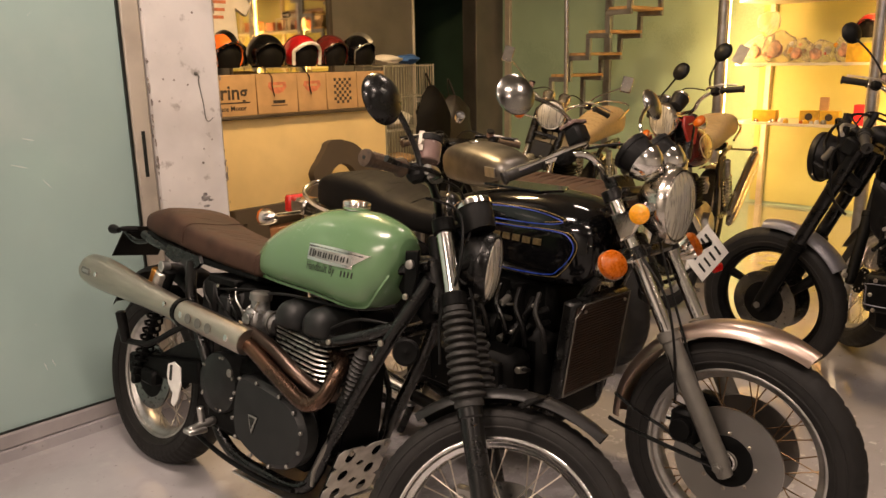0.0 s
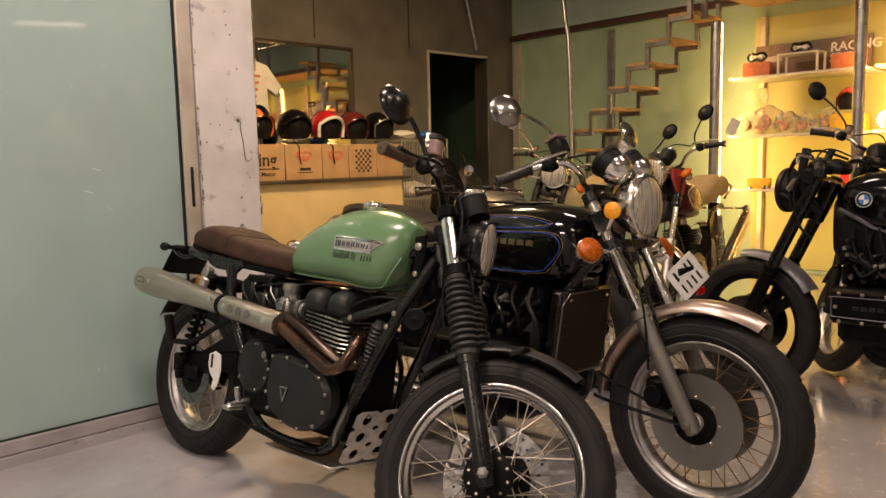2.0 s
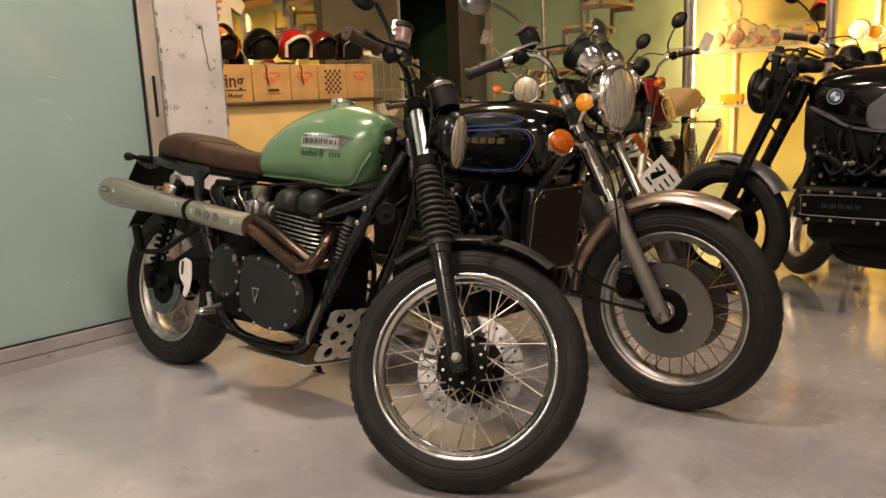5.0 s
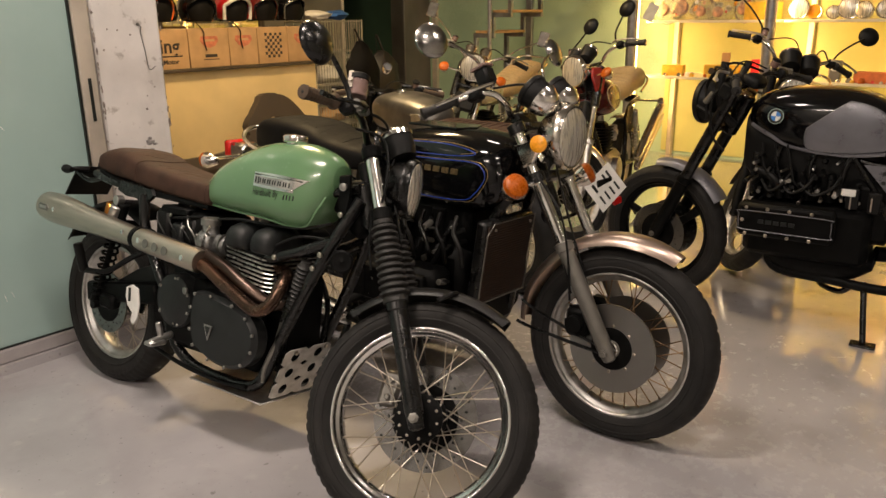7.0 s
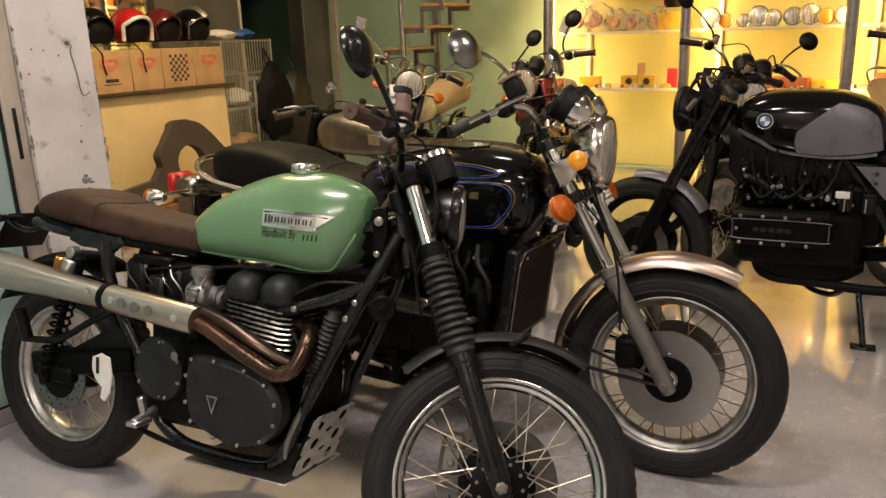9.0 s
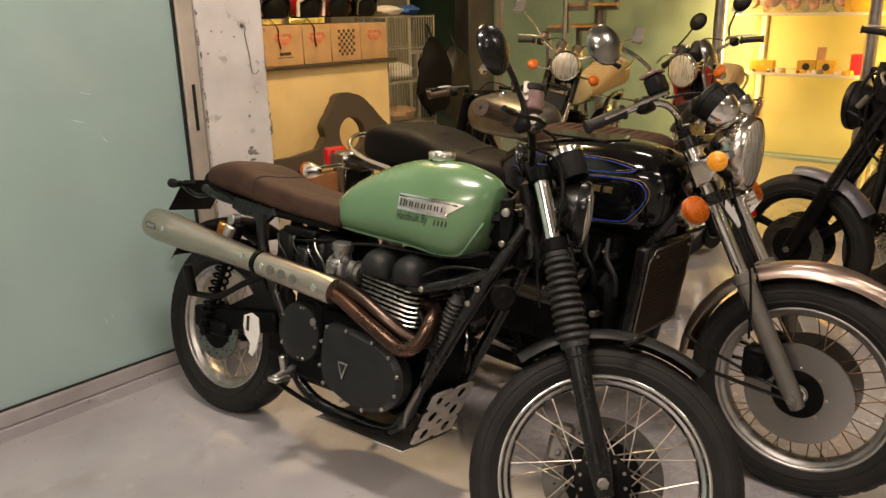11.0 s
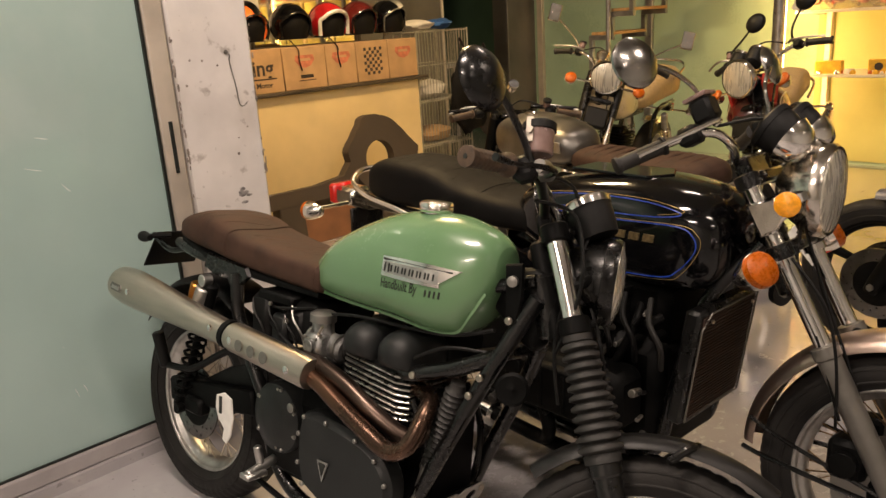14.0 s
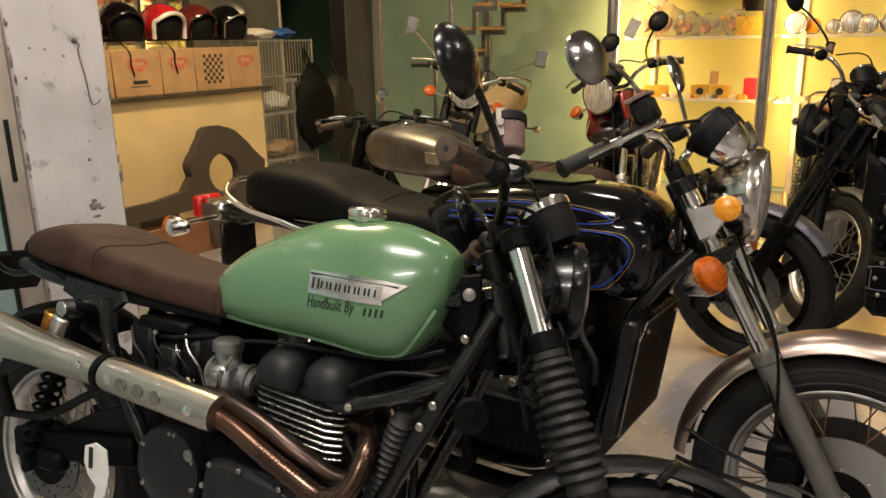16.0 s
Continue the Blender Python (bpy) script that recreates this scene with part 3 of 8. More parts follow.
# ---- green scrambler ----
def green_scrambler():
    root = thing("motorcycle", "green scrambler motorcycle with brown leather seat and high exhaust", "motorcycle", pose(0, 0, -0.008) @ bike_pose(-1.047, 2.600, -40, -11), "parked motorcycles")
    f = pose(1.542, -0.086, 0.296, -20.5, -18.0, 30.0)
    wf = f @ pose(0, 0, 0, 0, 26, 0)
    wheel(root, wf, 0.338, 0.054, 0.258, RIMC, 40, MATT, ((1, 0.155),), 0.062, 0.045, knob=0.5, label="front wheel hub")
    wheel(root, pose(-0.020, 0, 0.325), 0.329, 0.070, 0.230, ALU, 36, MATT, ((-1, 0.12),), 0.062, 0.05, knob=1, label="rear wheel hub")
    fork(root, f, 0.098, 0.805, 0.0215, CHROME, BLACK, 0.0, 0.33, (0.345, 0.560, 11), 0.027)
    clamp(root, f, 0.098, 0.785, 0.032, MATT, 0.030)
    clamp(root, f, 0.098, 0.590, 0.030, MATT, 0.032)
    part("steering_stem", rod((0, 0, 0.58), (0, 0, 0.80), 0.022, 14).at(f @ Matrix.Translation((-0.045, 0, 0))), MATT, root)
    # front mudguard and caliper
    part("front_mudguard", arc_sheet(0.364, 0.062, 62, 140, 0.003, 0.014, taper=0.15).at(wf), SATINB, root, "short black front mudguard")
    part("mudguard_stay", tube([(-0.03, -0.09, 0.33), (0.0, -0.066, 0.362), (0.02, 0, 0.372), (0.0, 0.066, 0.362), (-0.03, 0.09, 0.33)], 0.008, 8).at(wf), BLACK, root)
    part("brake_caliper", box((-0.125, 0.075, 0.055), (0.06, 0.05, 0.11), 0.012).at(wf) + bolts([(-0.125, 0.048, 0.08), (-0.125, 0.048, 0.03)], 0.009, 0.01).at(wf), GREYFORK, root)
    # lights and instruments
    headlight(root, f @ pose(0.098, -0.020, 0.672, 0, 22, 0), 0.088, 0.13, BLACK, BLACK, "black round headlight")
    for s in (-1, 1):
        part("headlight_bracket", tube([(0, s * 0.098, 0.67), (0.03, s * 0.10, 0.67), (0.05, s * 0.093, 0.68)], 0.010, 8).at(f), MATT, root)
    gauge(root, f @ pose(0.072, -0.045, 0.850, 0, -8, 0), 0.050, 0.085, PLASTIC, CHROME)
    # handlebar and controls
    part("handlebar", bars(f, [(-0.02, 0, 0.845), (-0.015, 0.06, 0.845), (-0.005, 0.12, 0.862), (-0.005, 0.20, 0.882), (-0.04, 0.285, 0.882), (-0.100, 0.405, 0.874)]), BLACK, root, "black handlebar")
    part("handlebar_clamp", box((-0.02, 0, 0.825), (0.035, 0.10, 0.050), 0.006).at(f), MATT, root)
    for k in (-1, 1):
        p, q = Vector((-0.101, k * 0.408, 0.874)), Vector((-0.041, k * 0.287, 0.882))
        rows = [(0.0, 0.010), (0.001, 0.0195), (0.010, 0.0205)] + [(0.016 + 0.0032 * i, 0.0186) for i in range(26)] + [(0.100, 0.0178), (0.114, 0.0176), (0.120, 0.024), (0.126, 0.024), (0.127, 0.012)]
        gp = part("handlebar_grip", lathe(rows, 40, False, lambda a, i: 0.0016 if 3 <= i < 29 and ((a // 2) % 2 == 0 or (i // 2) % 2 == 0) else 0.0).at(f @ align(p, q - p)), GRIP_B, root, "brown studded rubber grip", 50)
        part("grip_end", lathe([(-0.001, 0.0), (-0.001, 0.0045), (0.001, 0.0045)], 12).at(f @ align(p, q - p)), INK, gp)
    for s in (-1, 1):
        part("switch_block", box((-0.020, s * 0.255, 0.880), (0.045, 0.045, 0.05), 0.01).at(f), PLASTIC, root)
    lever(root, f, [(0.015, -0.215, 0.872), (0.035, -0.250, 0.862), (0.020, -0.300, 0.858), (-0.025, -0.360, 0.856), (-0.050, -0.410, 0.858)], BLACK)
    lever(root, f, [(0.015, 0.215, 0.872), (0.035, 0.250, 0.862), (0.020, 0.300, 0.858), (-0.025, 0.360, 0.856), (-0.050, 0.410, 0.858)])
    part("brake_master", tube([(0.010, -0.270, 0.875), (0.020, -0.230, 0.880), (0.018, -0.185, 0.880)], 0.013, 10).at(f), SILVERCAP, root)
    pot(root, f @ Matrix.Translation((0.010, -0.245, 0.903)) @ pose(0, 0, 0, 0, 14, 0), (0, 0, 0), 0.030, 0.060)
    strap = f @ Matrix.Translation((0.010, -0.245, 0.903)) @ pose(0, 0, 0, 0, 14, 0)
    part("reservoir_clip", box((-0.014, -0.029, 0.044), (0.014, 0.004, 0.050), 0.002).at(strap) + rod((-0.014, -0.030, 0.040), (-0.014, -0.037, 0.040), 0.006, 12).at(strap), STEEL, root, "bright reservoir clip")
    part("mirror_clamp", box((0.012, -0.205, 0.885), (0.034, 0.050, 0.030), 0.006).at(f) + lathe([(-0.010, 0.0), (-0.007, 0.009), (0.0, 0.013), (0.007, 0.009), (0.010, 0.0)], 18).at(f @ align((-0.010, -0.212, 0.888), (-1, -0.3, 0.2))), SILVERCAP, root, "dull metal bar clamp")
    mirror(root, f, (-0.052, -0.385, 1.020), (-0.85, 0.42, 0.10), 0.062, [(-0.005, -0.270, 0.885), (-0.008, -0.285, 0.93), (-0.025, -0.335, 1.0), (-0.045, -0.378, 1.022)], BLACK, 0.0075, 0.035)
    mirror(root, f, (-0.052, 0.42, 1.020), (-0.95, 0.15, 0.05), 0.062, [(-0.005, 0.270, 0.885), (-0.008, 0.285, 0.93), (-0.025, 0.345, 1.0), (-0.045, 0.41, 1.022)], BLACK, 0.0075, 0.035)
    cables(root, f, [[(0.018, -0.19, 0.88), (0.06, -0.10, 0.86), (0.04, -0.02, 0.74), (-0.02, 0.0, 0.62)], [(0.01, 0.2, 0.87), (0.09, 0.08, 0.90), (0.08, -0.06, 0.80), (-0.04, -0.05, 0.60), (-0.07, -0.04, 0.45)], [(-0.02, -0.18, 0.84), (0.05, -0.13, 0.80), (0.03, -0.13, 0.66), (-0.05, -0.07, 0.55)], [(0.03, -0.06, 0.72), (0.04, -0.07, 0.55), (0.02, -0.075, 0.40), (0.0, -0.06, 0.34)]])
    # tank
    xs = (0.524, 0.549, 0.626, 0.738, 0.832, 0.909, 0.980, 1.039, 1.080, 1.104, 1.118)
    ws = (0.036, 0.062, 0.094, 0.114, 0.123, 0.124, 0.116, 0.102, 0.083, 0.063, 0.042)
    lows = (0.800, 0.786, 0.782, 0.778, 0.776, 0.770, 0.762, 0.774, 0.818, 0.862, 0.898)
    tops = (0.853, 0.895, 0.950, 1.001, 1.029, 1.035, 1.036, 1.024, 1.010, 0.995, 0.980)
    t = tank_tree(loft([(x, w, lo, hi, 2.15, 2.8) for x, w, lo, hi in zip(xs, ws, lows, tops)], 44, 5).at(Matrix.Translation((0, -0.022, 0))))
    tank = part("fuel_tank", t, GREEN, root, "glossy sage green fuel tank", 60)
    seam = [(x, lo + 0.010 + 0.008 * (x > 1.05)) for x, lo in zip(xs[:-1], lows[:-1])]
    part("tank_seam", side_line(t, seam, 0.0055), GREEN, tank)
    part("filler_cap", lathe([(1.020, 0.028), (1.030, 0.028), (1.031, 0.038), (1.036, 0.041), (1.038, 0.038), (1.040, 0.041), (1.043, 0.038), (1.045, 0.041), (1.050, 0.0405), (1.055, 0.036), (1.058, 0.022), (1.0585, 0.0)], 44).at(pose(0.900, -0.022, 0.004)), CHROME, tank, "ribbed chrome filler cap")
    # winged badge: a bright plate with a ribbed border and dark bars where the letters stand
    def band(x0, x1, lo, hi):
        n = 12
        up = [(x0 + (x1 - x0) * i / n, hi(i / n)) for i in range(n + 1)]
        return up + [(x0 + (x1 - x0) * i / n, lo(i / n)) for i in range(n, -1, -1)]

    bx, bw = 0.853, 0.176
    wing = band(bx, bx + 0.206, lambda u: 0.889 - 0.008 * u + 0.042 * max(0, u - 0.72) / 0.28, lambda u: 0.934 + 0.004 * math.sin(3.1 * u) - 0.009 * u)
    badge = part("tank_badge", side_patch(t, wing, 0.0035), CHROME, tank, "winged chrome tank badge")
    part("badge_field", side_patch(t, band(bx + 0.006, bx + bw * 0.90, lambda u: 0.897 - 0.006 * u, lambda u: 0.923 - 0.004 * u), 0.0046), ALU, badge)
    part("badge_rib", side_line(t, [(bx + 0.002, 0.9275), (bx + bw * 0.5, 0.9255), (bx + bw * 1.08, 0.9200)], 0.0030), INK, badge)
    for hh in (0.8945, 0.8905):
        part("badge_rib", side_line(t, [(bx + 0.004, hh), (bx + bw * 0.5, hh - 0.004), (bx + bw * 0.92, hh - 0.006)], 0.0024), CHROME, badge)
    for i in range(14):
        q = bx + 0.010 + i * 0.0103 + 0.002 * (i % 2)
        h_ = 0.020 if i < 2 else 0.0145
        zz = 0.910 - 0.0004 * i
        part("badge_bar", side_patch(t, [(q, zz - h_ / 2), (q + 0.0036, zz - h_ / 2), (q + 0.0044, zz + h_ / 2), (q + 0.0008, zz + h_ / 2)], 0.0060), INK, badge)
    letters("Handbuilt By", 0.0225, INK, tank, t, bx - 0.004, 0.861, slant=0.22)
    for i in range(4):
        q = bx + 0.124 + i * 0.0115
        part("signature_bar", side_patch(t, [(q, 0.858), (q + 0.0045, 0.858), (q + 0.007, 0.874), (q + 0.0025, 0.874)], 0.0008), INK, tank)
    part("head_gusset", loft([(1.085, 0.030, 0.84, 0.925, 3, 3), (1.13, 0.034, 0.80, 0.935, 3, 3), (1.19, 0.036, 0.76, 0.945, 3, 3), (1.215, 0.022, 0.78, 0.93, 3, 3)], 24, 3), MATT, root)
    # seat
    sr = [(-0.10, 0.06, 0.86, 0.900, 3, 3), (-0.078, 0.10, 0.845, 0.922, 3.2, 3), (0.02, 0.122, 0.832, 0.944, 3.6, 3.4), (0.13, 0.127, 0.822, 0.938, 4.2, 3.6), (0.22, 0.125, 0.812, 0.908, 4.6, 4), (0.34, 0.121, 0.800, 0.888, 4.6, 4), (0.48, 0.115, 0.790, 0.873, 4.6, 4), (0.572, 0.110, 0.784, 0.866, 4.6, 4), (0.588, 0.100, 0.788, 0.856, 4, 4)]
    sg = tank_tree(loft(sr, 44, 6))
    seat = part("seat", sg, BROWN, root, "brown leather two-level seat", 60)
    part("seat_seam", girth_line(sg, [(0.195, -8), (0.200, 20), (0.215, 45), (0.222, 90), (0.215, 135), (0.200, 160), (0.195, 188)], 0.855, 0.0030, 12, 0.0), BROWN, seat)
    part("seat_seam", girth_line(sg, [(0.572, -20), (0.572, 30), (0.572, 90), (0.572, 150), (0.572, 200)], 0.825, 0.0022, 12, 0.0), BROWN, seat)
    for x, a0, a1, run in ((0.26, 62, 128, 0.075), (0.30, 70, 126, 0.080), (0.345, 58, 120, 0.085), (0.39, 66, 128, 0.075), (0.435, 60, 122, 0.080), (0.48, 64, 118, 0.065), (0.05, 66, 128, 0.050), (0.10, 60, 122, 0.060), (0.005, 70, 118, 0.045), (0.15, 74, 130, 0.045)):
        part("seat_fold", girth_line(sg, [(x, a1), (x + run * 0.35, a1 * 0.66 + a0 * 0.34), (x + run * 0.7, a1 * 0.33 + a0 * 0.67), (x + run, a0)], 0.80, 0.0060, 5, 0.84), BROWN, seat)
    part("seat_base", loft([(-0.09, 0.09, 0.815, 0.862, 3, 3), (0.1, 0.118, 0.790, 0.84, 3, 3), (0.3, 0.116, 0.778, 0.822, 3, 3), (0.58, 0.10, 0.768, 0.80, 3, 3)], 24, 4), MATT, root)
    # frame
    fr = G()
    for s in (-1, 1):
        fr = fr + tube([(1.212, s * 0.040, 0.885), (1.118, s * 0.095, 0.675), (0.995, s * 0.115, 0.42), (0.940, s * 0.118, 0.295), (0.885, s * 0.118, 0.228), (0.76, s * 0.118, 0.212), (0.55, s * 0.115, 0.225), (0.44, s * 0.115, 0.31), (0.40, s * 0.115, 0.44), (0.325, s * 0.118, 0.56), (0.262, s * 0.120, 0.68), (0.250, s * 0.118, 0.79)], 0.019, 12)
        fr = fr + tube([(1.20, s * 0.03, 0.92), (1.08, s * 0.045, 0.89), (0.80, s * 0.05, 0.85), (0.40, s * 0.09, 0.80), (0.05, s * 0.10, 0.81), (-0.12, s * 0.08, 0.83)], 0.016, 10)
        fr = fr + tube([(1.15, s * 0.075, 0.75), (1.05, s * 0.105, 0.705), (0.945, s * 0.115, 0.670), (0.88, s * 0.10, 0.655)], 0.0185, 12)
        part("frame_gusset", slab([(0.085, 0.790), (0.135, 0.772), (0.205, 0.772), (0.230, 0.745), (0.232, 0.706), (0.274, 0.706), (0.276, 0.760), (0.315, 0.792), (0.30, 0.815), (0.10, 0.830)], 0.018, 0.008).at(Matrix.Translation((0, s * 0.116, 0))), BLACK, root)
    fr = fr + rod((1.19, 0, 0.93), (1.235, 0, 0.80), 0.034, 18)
    part("frame", fr, BLACK, root, "black tubular steel frame")
    part("frame_bolts", bolts([(1.130, -0.112, 0.706), (1.108, -0.118, 0.662), (0.955, -0.132, 0.672), (1.171, -0.080, 0.835)], 0.009, 0.008), STEEL, root)
    part("lock_bracket", slab([(1.145, 0.952), (1.188, 0.960), (1.194, 0.885), (1.178, 0.815), (1.156, 0.835)], 0.012, 0.004).at(Matrix.Translation((0, -0.066, 0))), MATT, root)
    part("ignition_lock", lathe([(0, 0.012), (0.010, 0.012), (0.012, 0.005)], 18).at(align((1.171, -0.075, 0.920), (0.3, -1, 0))), SILVERCAP, root)
    sw = G()
    for s in (-1, 1):
        sw = sw + box((0.20, s * 0.115, 0.345), (0.44, 0.036, 0.078), 0.010).at(pose(0, 0, 0, 0, -9, 0) @ Matrix.Translation((0, 0, 0.03))) 
    part("swingarm", sw, MATT, root, "black swingarm")
    # engine
    eng = blocks(("engine", "crankcase_top", "gearbox"), (box((0.66, 0, 0.40), (0.50, 0.28, 0.26), 0.03), box((0.80, 0, 0.53), (0.24, 0.24, 0.14), 0.02), box((0.50, 0, 0.50), (0.2, 0.22, 0.2), 0.03)), MATT, root, "matt black engine")
    cov = [(0.655, 0.325), (0.74, 0.290), (0.83, 0.284), (0.91, 0.310), (0.955, 0.365), (0.958, 0.425), (0.92, 0.475), (0.85, 0.505), (0.74, 0.518), (0.655, 0.512), (0.635, 0.46), (0.635, 0.38)]
    cov = [(p.x, p.z) for p in curve_points([(x, 0, z) for x, z in cov + cov[:1]], 3)][:-1]
    part("engine_cover", slab(cov, 0.07, 0.016).at(Matrix.Translation((0, -0.165, 0))), ENGINE, eng, "cast black engine cover")
    part("cover_bolts", bolts([(x + (0.80 - x) * 0.06, -0.198, z + (0.40 - z) * 0.06) for x, z in cov[::3]], 0.0062, 0.007), SILVERCAP, eng)
    tri = [(0.722, 0.414), (0.762, 0.414), (0.742, 0.362)]
    part("cover_badge", slab(tri, 0.004, 0.001).at(Matrix.Translation((0, -0.203, 0))), ALU, eng)
    part("cover_badge_field", slab([(0.729, 0.410), (0.755, 0.410), (0.742, 0.376)], 0.004, 0.001).at(Matrix.Translation((0, -0.205, 0))), INK, eng)
    part("sprocket_cover", lathe([(0, 0.097), (0.040, 0.097), (0.050, 0.092), (0.053, 0.078), (0.060, 0.066), (0.064, 0.040), (0.065, 0)], 40).at(align((0.500, -0.11, 0.444), (0, -1, 0))), ENGINE, eng)
    for k in (-70, -20, 25, 75, 150, 215):
        a = math.radians(k)
        part("cover_bolt", bolts([(0.500 + 0.086 * math.cos(a), -0.158, 0.444 + 0.086 * math.sin(a))], 0.0058, 0.008), SILVERCAP, eng)
    part("cover_plug", lathe([(0, 0.013), (0.006, 0.013), (0.008, 0.009), (0.008, 0.0)], 16).at(align((0.575, -0.168, 0.495), (0, -1, 0))), SILVERCAP, eng)
    part("sprocket_bolts", bolts([(0.500 + 0.08 * math.cos(a), -0.155, 0.444 + 0.08 * math.sin(a)) for a in (0.4, 1.5, 2.6, 3.7, 4.8, 5.9)], 0.0065, 0.008), STEEL, eng)
    for i in range(8):
        z = 0.560 + i * 0.0145
        part("cylinder_fin", slab([(0.70, -0.115), (0.725, -0.132), (0.895, -0.132), (0.925, -0.112), (0.925, 0.112), (0.895, 0.132), (0.725, 0.132), (0.70, 0.115)], 0.0045, 0.001).at(pose(0.818, 0, z, 0, 5.5, 0) @ Matrix.Translation((-0.812, 0, 0)) @ pose(0, 0, 0, -90)), COPFIN, eng)
    part("cylinder_block", box((0.812, 0, 0.615), (0.215, 0.245, 0.135), 0.01), MATT, eng)
    part("engine_front", box((0.935, 0, 0.455), (0.10, 0.19, 0.29), 0.03), MATT, eng)
    for k in (-1, 1):
        part("oil_line", tube([(0.93, k * 0.10, 0.60), (0.985, k * 0.10, 0.50), (0.975, k * 0.09, 0.36), (0.90, k * 0.09, 0.31)], 0.009, 8), BLACK, eng)
    for x in (0.772, 0.892):
        part("cam_cover", loft([(x - 0.052, 0.03, 0.672, 0.70, 2.5, 4), (x - 0.045, 0.075, 0.668, 0.742, 2.6, 4), (x, 0.092, 0.668, 0.760, 2.6, 4), (x + 0.045, 0.075, 0.668, 0.742, 2.6, 4), (x + 0.052, 0.03, 0.672, 0.70, 2.5, 4)], 24, 3).at(Matrix.Translation((0, -0.065, 0))), ENGINE, eng, "rounded black cam cover")
        part("cam_cover", loft([(x - 0.052, 0.03, 0.672, 0.70, 2.5, 4), (x - 0.045, 0.075, 0.668, 0.742, 2.6, 4), (x, 0.092, 0.668, 0.760, 2.6, 4), (x + 0.045, 0.075, 0.668, 0.742, 2.6, 4), (x + 0.052, 0.03, 0.672, 0.70, 2.5, 4)], 24, 3).at(Matrix.Translation((0, 0.075, 0))), MATT, eng)
    for s in (-1, 1):
        c = part("carburettor", rod((0.575, s * 0.105, 0.672), (0.70, s * 0.105, 0.665), 0.032, 20) + rod((0.64, s * 0.118, 0.60), (0.625, s * 0.118, 0.735), 0.028, 18) + box((0.632, s * 0.138, 0.672), (0.062, 0.05, 0.062), 0.010) + rod((0.63, s * 0.15, 0.672), (0.63, s * 0.172, 0.672), 0.018, 14) + rod((0.665, s * 0.14, 0.640), (0.665, s * 0.165, 0.640), 0.008, 10) + box((0.640, s * 0.118, 0.618), (0.066, 0.056, 0.036), 0.008), CARBM, eng, "cast aluminium carburettor")
        part("inlet_ring", lathe([(0, 0.030), (0, 0.038), (0.010, 0.038), (0.010, 0.030)], 24, True).at(align((0.582, s * 0.105, 0.671), (1, 0, 0))), SILVERCAP, c)
        part("clamp_ring", lathe([(0, 0.031), (0, 0.0375), (0.008, 0.0375), (0.008, 0.031)], 24, True).at(align((0.683, s * 0.105, 0.667), (1, 0, 0))), SILVERCAP, c)
        part("float_bowl", lathe([(0.572, 0.0), (0.573, 0.020), (0.580, 0.027), (0.606, 0.029), (0.608, 0.034), (0.613, 0.034)], 20).at(pose(0.640, s * 0.118, 0)), CARBM, c)
        for p in ((0.612, 0.694), (0.652, 0.694), (0.612, 0.650), (0.652, 0.650)):
            part("carburettor_screw", bolts([(p[0], s * 0.163, p[1])], 0.005, 0.006, (0, s, 0)), SILVERCAP, c)
        part("choke_lever", tube([(0.655, s * 0.150, 0.700), (0.672, s * 0.172, 0.712), (0.690, s * 0.176, 0.735)], 0.004, 8), STEEL, c)
        part("carburettor_cap", lathe([(0.728, 0.034), (0.748, 0.034), (0.754, 0.026), (0.756, 0)], 20).at(pose(0.626, s * 0.118, 0)), SILVERCAP, c)
        part("intake_boot", lathe([(0, 0.027)] + [(0.005 + 0.008 * i + e, 0.033 if e < 0.004 else 0.028) for i in range(4) for e in (0, 0.004)] + [(0.042, 0.027)], 18).at(align((0.692, s * 0.09, 0.668), (1, 0, 0))), GRIP_R, c)
    part("airbox", loft([(0.42, 0.10, 0.64, 0.75, 4, 4), (0.50, 0.12, 0.63, 0.765, 4, 4), (0.575, 0.115, 0.635, 0.755, 4, 4), (0.595, 0.08, 0.645, 0.73, 4, 4)], 24, 3), MATT, root)
    part("battery_box", box((0.365, -0.075, 0.690), (0.075, 0.10, 0.125), 0.012), PLASTIC, root)
    part("relay_box", box((0.445, -0.098, 0.668), (0.060, 0.050, 0.085), 0.009), ENGINE, root)
    part("relay_box", box((0.520, -0.100, 0.690), (0.060, 0.052, 0.090), 0.016), PLASTIC, root)
    part("fuse_cover", box((0.43, -0.090, 0.752), (0.150, 0.070, 0.030), 0.008), MATT, root)
    for k, (wx, wz) in enumerate(((0.33, 0.735), (0.40, 0.74), (0.47, 0.73), (0.50, 0.745))):
        part("wire", tube([(wx, -0.118, wz), (wx + 0.025, -0.134, wz - 0.03), (wx + 0.055, -0.130, wz - 0.065), (wx + 0.06, -0.115, wz - 0.11)], 0.0032, 6), (GRIP_R, PLASTIC, BLACK, SILVERCAP)[k], root)
    part("wire_clip", rod((0.49, -0.126, 0.702), (0.49, -0.132, 0.702), 0.008, 10), STEEL, root)
    part("wire_clip", rod((0.415, -0.122, 0.735), (0.415, -0.128, 0.735), 0.006, 10), STEEL, root)
    # exhaust
    ex = part("exhaust", tube([(0.915, -0.075, 0.622), (0.982, -0.10, 0.618), (1.006, -0.145, 0.588), (0.993, -0.178, 0.528), (0.945, -0.190, 0.503), (0.87, -0.192, 0.528), (0.78, -0.190, 0.564), (0.705, -0.188, 0.596), (0.64, -0.188, 0.614)], 0.0215, 20), COPPER, root, "heat-stained twin header pipes")
